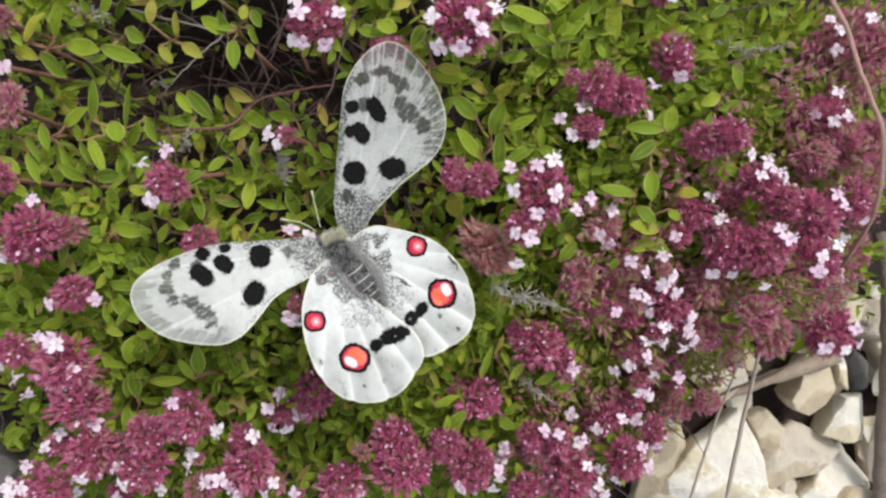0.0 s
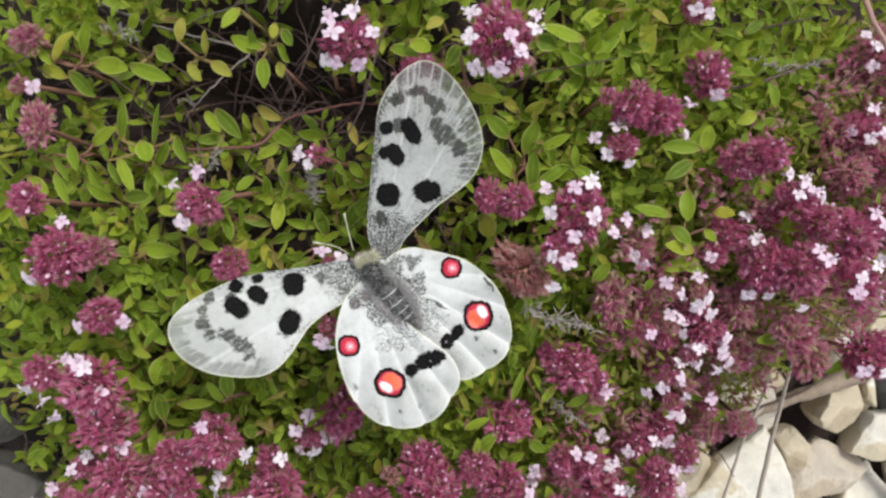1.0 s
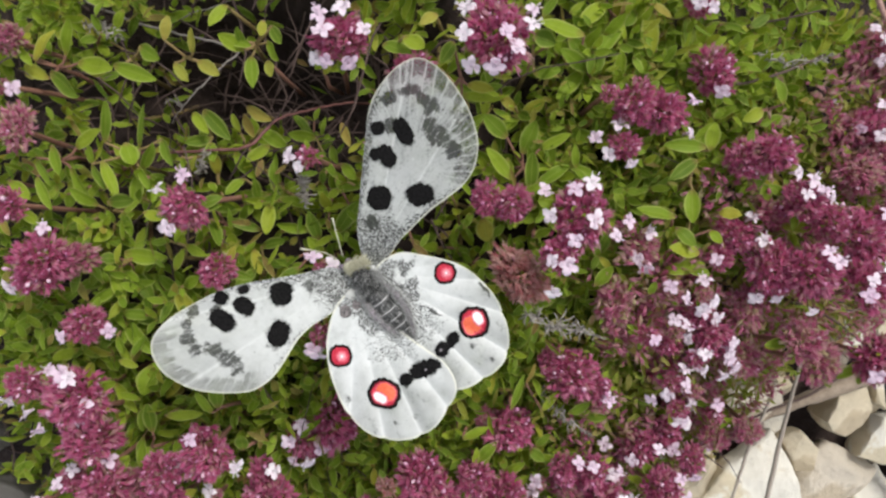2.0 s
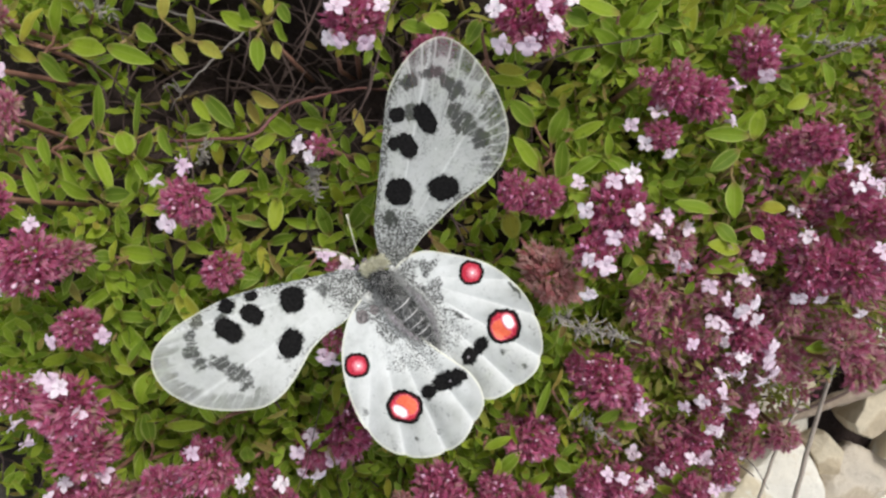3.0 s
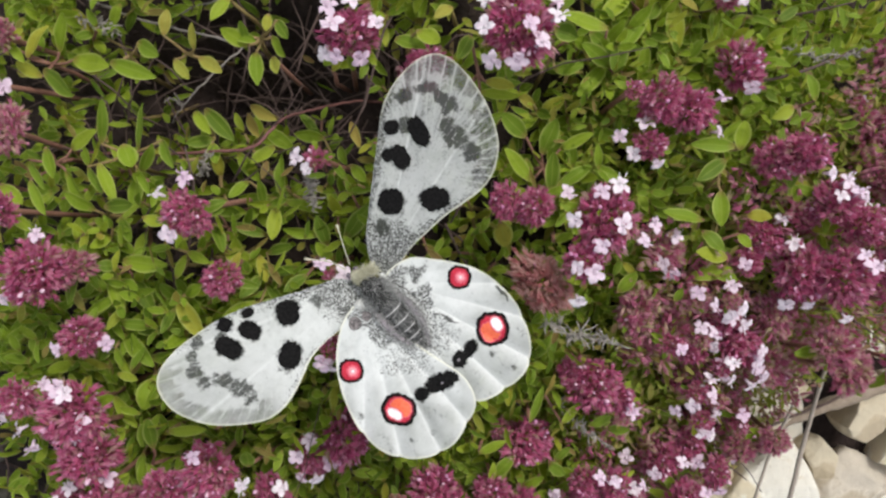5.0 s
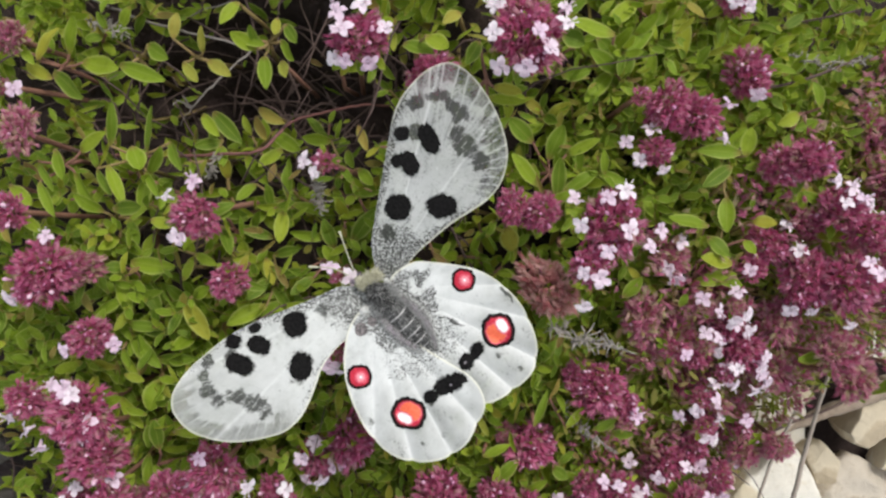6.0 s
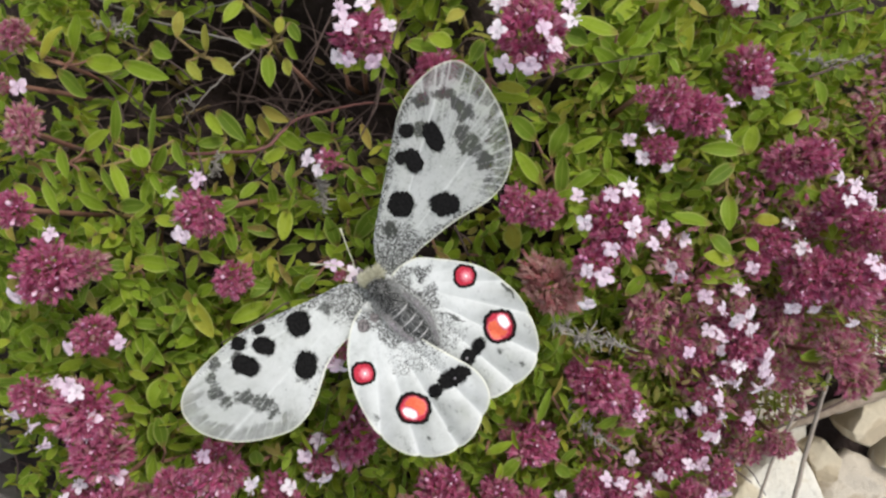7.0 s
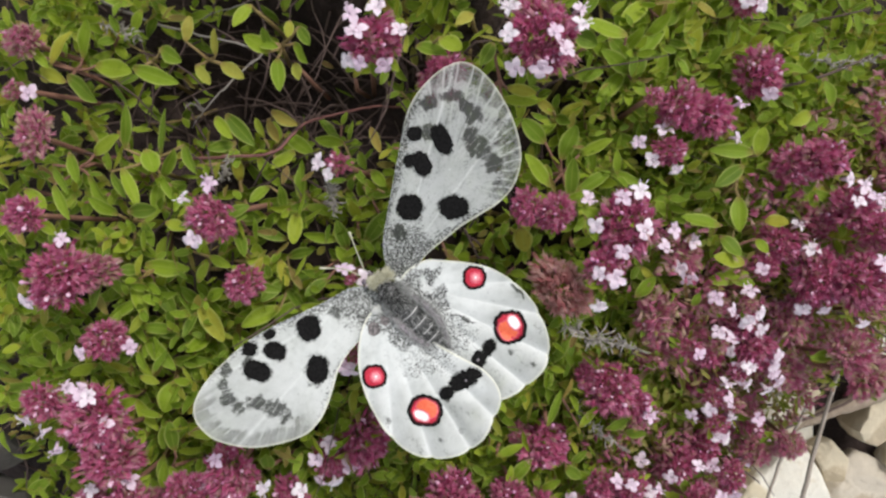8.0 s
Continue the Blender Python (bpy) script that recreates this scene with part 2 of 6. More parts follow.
# ---- stones ----
def rock(x, y, z, sx, sy, sz, turn, seed, material, label, cuts=7, tilt=(0, 0)):
    """An angular limestone chip, sizes in millimetres."""
    rng = random.Random(seed)
    bm = bmesh.new()
    bmesh.ops.create_icosphere(bm, subdivisions=5 if sx > 16 else 4, radius=1.0)
    for i in range(cuts + 5):
        d = Vector((rng.gauss(0, 1), rng.gauss(0, 1), rng.gauss(0, 0.7))).normalized()
        far = rng.uniform(0.38, 0.72)
        if i < 2:
            d, far = Vector((rng.gauss(0, 0.22), rng.gauss(0, 0.22), 1 - 2 * i)).normalized(), 0.5
        for v in bm.verts:
            over = v.co.dot(d) - far
            if over > 0:
                v.co -= d * over * 0.985
    off = Vector((seed * 3.1, seed * 1.7, 0))
    for v in bm.verts:
        v.co += v.co.normalized() * (0.035 * noise.noise(v.co * 2.3 + off) + 0.014 * noise.noise(v.co * 8 + off))
        v.co = Vector((v.co.x * sx, v.co.y * sy, v.co.z * sz * 1.5)) * 0.66 * MM
    me = bpy.data.meshes.new("stone")
    bm.to_mesh(me)
    bm.free()
    me.materials.append(material)
    me.polygons.foreach_set("use_smooth", [True] * len(me.polygons))
    me.set_sharp_from_angle(angle=radians(20))
    thing("limestone_chip", me, pose(x * MM, y * MM, z * MM, tilt[0], tilt[1], turn), label, "stone", "limestone scree")


def chip(x, y, z, outline, thick, lean, material, label, seed):
    """A broken limestone flake: a cornered plan in millimetres, a leaning faceted top, worn edges."""
    rng = random.Random(seed)
    corners, rim = [Vector((*p, 0)) for p in outline], []
    for a, b in zip(corners, corners[1:] + corners[:1]):
        steps = max(3, int((b - a).length / 1.2))
        rim += [a.lerp(b, i / steps) for i in range(steps)]
    size = sum(p.length for p in corners) / len(corners)
    facets = []
    for i in range(7):
        turn = rng.uniform(0, 6.28)
        facets.append((math.cos(turn), math.sin(turn), rng.uniform(0.15, 0.7) * size, rng.uniform(0.25, 0.9)))

    def top(p):
        cut = max(0.0, *((p.x * u + p.y * w - far) * fall for u, w, far, fall in facets))
        rough = 0.35 * noise.noise(Vector((p.x, p.y, seed)) * 0.25) + 0.14 * noise.noise(Vector((p.x, p.y, seed)) * 0.9)
        return lean[0] * p.x + lean[1] * p.y - min(cut, thick * 0.55) + rough

    rings = [(0.80, -thick), (0.95, -thick * 0.55), (1.0, -1.6), (0.99, -0.6), (0.965, -0.12)] + [(0.94 * (1 - i / 13) ** 0.9, 0) for i in range(13)]
    verts, faces, n = [], [], len(rim)
    for share, drop in rings:
        for q in rim:
            p = q * share
            chipped = 1 + 0.03 * noise.noise(Vector((q.x, q.y, drop * 0.3 + seed)) * 0.35) + 0.012 * noise.noise(Vector((q.x, q.y, drop + seed)) * 1.3)
            p = Vector((p.x * chipped, p.y * chipped, 0))
            p.z = drop if drop <= -thick else top(p) + drop
            verts.append(p * MM)
    for k in range(len(rings) - 1):
        for i in range(n):
            j = (i + 1) % n
            faces.append((k * n + i, k * n + j, (k + 1) * n + j, (k + 1) * n + i))
    verts.append(Vector((0, 0, top(Vector((0, 0, 0))))) * MM)
    faces += [((len(rings) - 1) * n + i, (len(rings) - 1) * n + (i + 1) % n, len(verts) - 1) for i in range(n)]
    faces.append(tuple(range(n - 1, -1, -1)))
    me = mesh_from("stone", verts, faces, material)
    me.polygons.foreach_set("use_smooth", [True] * len(me.polygons))
    me.set_sharp_from_angle(angle=radians(24))
    thing("limestone_chip", me, pose(x * MM, y * MM, z * MM), label, "stone", "limestone scree")


WHITE_CHIP = "angular whitish limestone chip lying in the scree"
TAN_CHIP = "weathered tan limestone chip lying in the scree"
GREY_CHIP = "dull grey limestone chip half under the thyme"
chip(107.2, -86.4, 26, [(-19.7, -22.8), (-2.8, -28.0), (14.0, -22.8), (15.7, -3.8), (13.6, 4.6), (10.8, 15.1), (6.0, 25.0), (1.4, 21.4), (-15.0, 10.9), (-23.9, 0.4)], 20, (0.02, 0.05), stone_white, "large broken white limestone chip with a tan stain", 1)
chip(123.0, -68.9, 23, [(-2.1, -7.5), (3.9, -6.9), (6.4, 1.0), (-0.8, 8.6), (-7.4, 4.8)], 12, (-0.15, 0), stone_tan, TAN_CHIP, 2)
chip(137.3, -81.7, 15, [(-13.2, 3.0), (-12.8, -10.6), (-8.9, -13.2), (-1.2, -7.5), (9.8, -7.1), (20.1, 3.0), (15.7, 7.8), (0.3, 14.4), (-9.7, 10.0)], 12, (0, 0.05), stone_grey, GREY_CHIP, 3)
chip(139.2, -51.7, 26, [(-7.0, 0.4), (-10.8, -4.5), (-8.5, -8.5), (-1.1, -11.2), (5.2, -7.4), (9.4, -1.1), (9.0, 6.7), (5.6, 13.6), (-1.8, 11.9)], 16, (-0.25, -0.05), stone_tan, "rounded tan limestone chip with a pale broken rim", 4)
chip(154.9, -66.1, 20, [(-0.9, -8.4), (8.0, -8.2), (7.3, 10.1), (-0.4, 9.5), (-5.2, 2.8), (-8.8, -5.8)], 16, (-0.1, 0.1), stone_white, WHITE_CHIP, 5)
chip(153.5, -95.0, 14, [(-13.6, -10.4), (-0.4, -13.7), (11.5, -7.1), (13.3, 5.0), (5.3, 18.7), (-3.5, 9.0), (-12.7, -1.6)], 14, (0, -0.05), stone_white, WHITE_CHIP, 6)
chip(151.1, -44.9, 22, [(-1.2, 0.7), (-0.7, -5.7), (2.2, -8.7), (1.6, 0.3), (0.5, 7.1), (-2.5, 6.3)], 12, (0.1, 0), stone_white, "slim pale limestone chip standing on its edge", 7)
# The dark stone colour here also stands in for shade between the chips.
chip(161.7, -47.3, 16, [(-1.4, -9.3), (3.4, -7.1), (3.4, 3.8), (-1.0, 8.6), (-4.5, 3.8)], 12, (0, 0), stone_dark, "dark brown stone among the chips, its shade put into the colour", 8)
chip(95.4, -47.2, 45, [(-13.6, 4.9), (-2.0, 7.2), (9.7, 6.8), (13.6, -1.8), (5.4, -5.7), (-4.4, -8.0), (-8.7, -3.3)][::-1], 44, (0, 0.05), stone_grey, GREY_CHIP, 9)
chip(83.9, -83.8, 24, [(-10.5, -16.6), (1.8, -13.5), (0.5, -3.3), (9.2, 7.7), (7.5, 17.9), (-8.4, 7.7)], 14, (0.05, 0), stone_tan, "dull brown limestone chip half under the thyme", 10)
rock(152, -20, 22, 16, 16, 14, 0, 8, stone_tan, TAN_CHIP, 7)
rock(84, -72, 8, 30, 22, 16, 0, 11, stone_grey, GREY_CHIP, 7)
rock(140, -24, 22, 16, 14, 12, 40, 12, stone_white, WHITE_CHIP, 7)
rock(168, -30, 12, 18, 18, 14, 10, 13, stone_grey, GREY_CHIP, 7)
rock(82, -96, 12, 30, 22, 16, 50, 14, stone_grey, GREY_CHIP, 7)
rock(130, -104, 8, 34, 26, 16, 15, 15, stone_white, WHITE_CHIP, 7)
rock(166, -108, 8, 32, 28, 16, 65, 16, stone_tan, TAN_CHIP, 7)
rock(178, -76, 10, 26, 30, 18, 15, 17, stone_grey, GREY_CHIP, 7)
rock(182, -50, 10, 22, 26, 16, 80, 18, stone_white, WHITE_CHIP, 7)
rock(-136, -42, 96, 22, 20, 16, 20, 19, stone_dark, "dark grey stone at the thyme cushion's edge", 7)
rock(-129, -60, 95, 28, 26, 16, -15, 20, stone_dark, "dark grey stone at the thyme cushion's edge", 7)


def shards():
    """Small limestone shards between the larger chips."""
    rng = random.Random(8)
    for i in range(46):
        x, y = rng.uniform(72, 185), rng.uniform(-112, -8)
        if stony(x, y) < 0.7:
            continue
        size = rng.uniform(6, 15)
        rock(x, y, rng.uniform(3, 9), size, size * rng.uniform(0.6, 1.5), size * rng.uniform(0.35, 0.7), rng.uniform(0, 180), 40 + i, rng.choice((stone_white, stone_tan, stone_tan, stone_grey)),
             "small broken limestone shard among larger chips", 6, (rng.uniform(-30, 30), rng.uniform(-30, 30)))


shards()


# ---- thyme leaves and shoots ----
def leaf_data(length, width, fold, bend, seed, rows=9, cols=4):
    """Verts, faces and blade coordinates of one folded leaf along +y, in metres."""
    rng = random.Random(seed)
    verts, faces, uvs = [], [], []
    twist = rng.uniform(-0.25, 0.25)
    for j in range(rows + 1):
        t = j / rows
        w = width * 0.52 * math.sin(math.pi * (0.05 + 0.925 * t) ** 1.06) ** 0.74 if 0 < j < rows else width * (0.11 if j == 0 else 0.07)
        y = length * t
        zc = bend * length * (t ** 2) + 0.02 * length * math.sin(t * 9 + seed)
        for i in range(cols + 1):
            u = i / cols * 2 - 1
            x = w * u
            z = zc + fold * abs(u) * w - 0.25 * fold * w * u * u + twist * x * t
            verts.append((x * MM, y * MM, z * MM))
            uvs.append((i / cols, t))
    for j in range(rows):
        for i in range(cols):
            a = j * (cols + 1) + i
            faces.append((a, a + 1, a + cols + 2, a + cols + 1))
    return verts, faces, uvs


LEAF_SHAPES = [(6.6, 2.7, 0.42, -0.16), (7.4, 2.8, 0.35, 0.02), (5.6, 2.5, 0.5, -0.22), (7.9, 2.6, 0.45, -0.1), (5.0, 2.3, 0.35, 0.08), (6.2, 3.0, 0.3, -0.05), (4.2, 1.9, 0.5, 0.0)]
leaf_meshes = []
for n_shape, shape in enumerate(LEAF_SHAPES):
    v, f, u = leaf_data(*shape, n_shape)
    leaf_meshes.append(mesh_from("leaf", v, f, leaf_green, uvs=u))


def shoot_plan(rng, x, y, z, way, reach, pairs, scale=1.0):
    """Stem points and leaf poses of one thyme shoot, in metres, from its foot."""
    foot = Vector((x, y, z))
    way = Vector(way).normalized()
    side = way.orthogonal().normalized()
    bow = Matrix.Rotation(rng.uniform(0, 6.28), 3, way) @ side
    stem = [(foot + way * reach * t + bow * reach * 0.14 * math.sin(t * 2.4)) * MM for t in (0, 0.25, 0.5, 0.75, 1.0)]
    leaves = []
    spin = rng.uniform(0, 3.14)
    for i in range(pairs):
        t = 1.0 - i * (0.72 / max(1, pairs))
        at = (foot + way * reach * t + bow * reach * 0.14 * math.sin(t * 2.4)) * MM
        lift = [38, 58, 72, 82, 90, 95, 98][min(i, 6)] + rng.uniform(-10, 10)
        size = [0.58, 0.8, 0.93, 0.93, 0.9, 0.8, 0.75][min(i, 6)] * scale * rng.uniform(0.88, 1.12)
        for k in (0, 1):
            a = spin + math.pi * k + rng.uniform(-0.25, 0.25)
            m = Matrix.Translation(at) @ facing(way, a) @ Matrix.Rotation(radians(90 - lift + rng.uniform(-8, 8)), 4, "X") @ Matrix.Translation((0, 0.3 * MM, 0)) @ Matrix.Rotation(rng.uniform(-0.3, 0.3), 4, "Y") @ Matrix.Scale(size, 4)
            leaves.append((rng.randrange(len(leaf_meshes)), m))
        spin += math.pi / 2 + rng.uniform(-0.3, 0.3)
    return stem, leaves


def leafy_shoot(rng, x, y, z, way, reach, pairs, scale=1.0, meshes=None, label="leafy green thyme shoot with small oval leaves"):
    stem, leaves = shoot_plan(rng, x, y, z, way, reach, pairs, scale)
    base = stem[0].copy()
    v, f = tube([p - base for p in stem], [0.55 * MM, 0.5 * MM, 0.45 * MM, 0.38 * MM, 0.25 * MM], 5)
    ob = thing("thyme_shoot", None, Matrix.Translation(base), label, "herb", "thyme shoots")
    part("stem", mesh_from("stem", v, f, rng.choice((stem_red, stem_green))), ob, None, "thin reddish-green stem")
    inv = Matrix.Translation(-base)
    for kind, m in leaves:
        part("leaf", (meshes or leaf_meshes)[kind], ob, inv @ m)
    return ob


def bare(x, y):
    """How far leaves are missing: the shaded hollow with dead stems, and the scree."""
    hollow = math.exp(-(((x + 56) / 25) ** 2 + ((y - 47) / 15) ** 2)) + 0.55 * math.exp(-(((x + 28) / 13) ** 2 + ((y - 43) / 12) ** 2))
    blooms = 0.3 * smooth_step(20, 60, x - y * 0.5)
    edge = smooth_step(112, 121, -x) * smooth_step(26, 36, -y)
    return max(min(1.0, hollow * 1.7), stony(x, y) * 1.4, blooms, edge)


def sow_shoots():
    rng = random.Random(11)
    loose_v, loose_f, loose_u, n = [], [], [], 0
    step = 8.1
    for j in range(int(220 / step)):
        for i in range(int(310 / step)):
            x = -140 + (i + rng.uniform(0, 1)) * step
            y = -110 + (j + rng.uniform(0, 1)) * step
            if stony(x, y) > 0.35 or rng.random() < bare(x, y):
                continue
            way = (rng.gauss(0, 0.5), rng.gauss(0, 0.5), 1.0)
            reach = rng.uniform(20, 28)
            top = mat_top(x, y) - 13 - rng.uniform(0, 8)
            d = Vector(way).normalized()
            pairs = rng.choice((4, 4, 5, 5, 6))
            inside = -98 < x < 108 and -58 < y < 62
            foot = Vector((x, y, top)) - Vector((d.x * 0.6, d.y * 0.6, d.z) if inside else (0, 0, d.z)) * reach
            if inside and -90 < x < 62 and -40 < y < 56:
                leafy_shoot(rng, *foot, way, reach, pairs)
            else:
                # past the near stretch the shoots merge into the joined foliage
                _, leaves = shoot_plan(rng, *foot, way, reach, pairs)
                if inside:
                    rng.choice((0, 1))
                for kind, m in leaves:
                    v, f, u = leaf_data(*LEAF_SHAPES[kind], kind)
                    loose_v += [tuple(m @ Vector(q)) for q in v]
                    loose_f += [tuple(q + n for q in face) for face in f]
                    loose_u += u
                    n = len(loose_v)
    for turn in range(560):
        x, y = rng.uniform(-112, 62), rng.uniform(-68, -2)
        if turn >= 500:
            x, y = rng.uniform(0, 36), rng.uniform(-56, -24)
        elif turn >= 330:
            x, y = rng.uniform(24, 92), rng.uniform(2, 64)
        if rng.random() < bare(x, y):
            continue
        way = (rng.gauss(0, 0.45), rng.gauss(0, 0.45), 1.0)
        d = Vector(way).normalized()
        _, leaves = shoot_plan(rng, x - d.x * 14, y - d.y * 14, mat_top(x, y) - 9 - rng.uniform(0, 7) - d.z * 24, way, 24, 4, 1.08)
        for kind, m in leaves:
            v, f, u = leaf_data(*LEAF_SHAPES[kind], kind, 6, 2)
            loose_v += [tuple(m @ Vector(q)) for q in v]
            loose_f += [tuple(q + n for q in face) for face in f]
            loose_u += u
            n = len(loose_v)
    me = mesh_from("thyme_foliage", loose_v, loose_f, leaf_mass_green, uvs=loose_u)
    tagged(new("thyme_foliage", me), "mass of small green thyme leaves round the cushion", "foliage", kind="stuff")


sow_shoots()
yellow_meshes = [me.copy() for me in leaf_meshes[:6]]
for me in yellow_meshes:
    me.materials[0] = leaf_yellow
sprig_rng = random.Random(77)


def sprig(x, y, z, yellowed, leaves):
    """A thyme shoot whose leaves are given one by one: foot, tip and width in millimetres from the shoot's fork."""
    rng = sprig_rng
    drop = Vector((rng.uniform(-4, 4), rng.uniform(-4, 4), -24))
    bark = rng.choice((stem_red, stem_green))
    ob = thing("thyme_shoot", None, Matrix.Translation(Vector((x, y, z)) * MM), "thyme shoot with yellowed oval leaves" if yellowed else "leafy green thyme shoot with small oval leaves", "herb", "thyme shoots")
    v, f = tube([drop * MM, (drop * 0.45 + Vector((rng.uniform(-1, 1), rng.uniform(-1, 1), 0))) * MM, Vector((0, 0, -2.5)) * MM], [0.55 * MM, 0.5 * MM, 0.4 * MM], 5)
    part("stem", mesh_from("stem", v, f, bark), ob, None, "thin reddish-green stem")
    for bx, by, bz, *_ in leaves:
        b = Vector((bx, by, bz))
        v, f = tube([Vector((0, 0, -2.5)) * MM, (b * 0.5 + Vector((0, 0, -2.2))) * MM, b * MM], [0.38 * MM, 0.32 * MM, 0.25 * MM], 5)
        part("petiole", mesh_from("petiole", v, f, bark), ob)
    for bx, by, bz, tx, ty, tz, width in leaves:
        a, b = Vector((bx, by, bz)), Vector((tx, ty, tz))
        k = rng.randrange(6)
        shape = LEAF_SHAPES[k]
        run = (b - a).normalized()
        up = Vector((rng.gauss(0, 0.25), rng.gauss(0, 0.25), 1))
        side = run.cross(up).normalized()
        up = side.cross(run)
        turn = Matrix((side, run, up)).transposed().to_4x4()
        long = (b - a).length / shape[0]
        wide = width / shape[1] * 0.85
        m = Matrix.Translation(a * MM) @ turn @ Matrix.Diagonal((wide, long, (wide + long) / 2, 1))
        part("leaf", (yellow_meshes if yellowed else leaf_meshes)[k], ob, m)


def undergrowth():
    """Small dull leaves and spent calyces that fill the cushion below its leafy tips."""
    rng = random.Random(41)
    vs, fs, us, mats, n = [], [], [], [], 0
    for turn in range(12800):
        x, y = rng.uniform(-118, 132), rng.uniform(-85, 80)
        lift, size = 0, 1.0
        if turn >= 11300:
            x, y, lift = rng.uniform(-105, 70), rng.uniform(-80, -12), 4
        elif turn >= 4800:
            x, y, lift, size = rng.uniform(15, 118), rng.uniform(-70, 45), 8, 0.62
            if rng.random() > smooth_step(26, 52, x - y * 1.2):
                lift = 0
        if stony(x, y) > 0.3 or rng.random() < max(stony(x, y) * 1.3, smooth_step(112, 121, -x) * smooth_step(26, 36, -y), min(0.85, bare(x, y) * (1.0 if x < 0 else 0.0))):
            continue
        z = mat_top(x, y) + lift - rng.uniform(11, 24)
        v, f, u = leaf_data(rng.uniform(2.5, 6) * size, rng.uniform(0.8, 1.9) * size, 0.4, rng.uniform(-0.2, 0.2), rng.randrange(99), 5, 2)
        m = Matrix.Translation(Vector((x, y, z)) * MM) @ facing((rng.gauss(0, 0.8), rng.gauss(0, 0.8), 1), rng.uniform(0, 6.28)) @ Matrix.Rotation(rng.uniform(-0.5, 1.0), 4, "X")
        vs += [tuple(m @ Vector(q)) for q in v]
        fs += [tuple(q + n for q in face) for face in f]
        us += u
        mats += [1 if rng.random() < smooth_step(10, 50, x - y * 1.2) * smooth_step(12, 38, x) else 0] * len(f)
        n = len(vs)
    me = mesh_from("thyme_undergrowth", vs, fs, [undergrowth_green, undergrowth_mix], uvs=us)
    me.polygons.foreach_set("material_index", mats)
    tagged(new("thyme_undergrowth", me), "dull green and brownish small leaves inside the thyme cushion", "foliage", kind="stuff")


undergrowth()


# ---- thyme flower heads ----
def calyx_data(length, width, bud, seed):
    """A ribbed calyx tube with long pointed teeth, and a round bud in its mouth if asked; with heights along it."""
    rng = random.Random(seed)
    sides = 6
    rings = [(0.0, 0.22), (0.28, 0.8), (0.58, 1.0)]
    verts, faces, rise = [], [], []
    for h, r in rings:
        for s in range(sides):
            a = 2 * math.pi * s / sides
            verts.append((math.cos(a) * r * width / 2 * MM, math.sin(a) * r * width / 2 * MM, h * length * MM))
            rise.append((0.5, h))
    for k in range(len(rings) - 1):
        for s in range(sides):
            n = (s + 1) % sides
            faces.append((k * sides + s, k * sides + n, (k + 1) * sides + n, (k + 1) * sides + s))
    top = (len(rings) - 1) * sides
    for s in range(0, sides):
        n = (s + 1) % sides
        a = 2 * math.pi * (s + 0.5) / sides
        flare = rng.uniform(0.8, 2.1)
        verts.append((math.cos(a) * flare * width / 2 * MM, math.sin(a) * flare * width / 2 * MM, length * rng.uniform(0.88, 1.18) * MM))
        rise.append((0.5, 1.0))
        faces.append((top + s, top + n, len(verts) - 1))
    mats = [0] * len(faces)
    if bud:
        c0 = len(verts)
        for h, r in ((0.70, 0.40), (0.84, 0.62), (0.95, 0.42)):
            for s in range(sides):
                a = 2 * math.pi * s / sides
                verts.append((math.cos(a) * r * width / 2 * MM, math.sin(a) * r * width / 2 * MM, h * length * MM))
                rise.append((0.5, 0.7))
        verts.append((0, 0, 1.0 * length * MM))
        rise.append((0.5, 0.7))
        for k in range(2):
            for s in range(sides):
                n = (s + 1) % sides
                faces.append((c0 + k * sides + s, c0 + k * sides + n, c0 + (k + 1) * sides + n, c0 + (k + 1) * sides + s))
        for s in range(sides):
            faces.append((c0 + 2 * sides + s, c0 + 2 * sides + (s + 1) % sides, len(verts) - 1))
        mats += [1] * (len(faces) - len(mats))
    return verts, faces, mats, rise


def calyx_set(material):
    out = []
    for n, (length, width, bud) in enumerate(((2.6, 0.95, 0), (2.3, 0.9, 0), (2.9, 0.95, 0), (2.4, 1.0, 1), (2.1, 0.9, 0))):
        v, f, mats, rise = calyx_data(length, width, bud, n)
        me = mesh_from("calyx", v, f, [material, bud_pink], uvs=rise)
        me.polygons.foreach_set("material_index", mats)
        out.append(me)
    return out


calyx_meshes = {"fresh": calyx_set(calyx_fresh), "faded": calyx_set(calyx_faded), "dry": calyx_set(calyx_dry)}


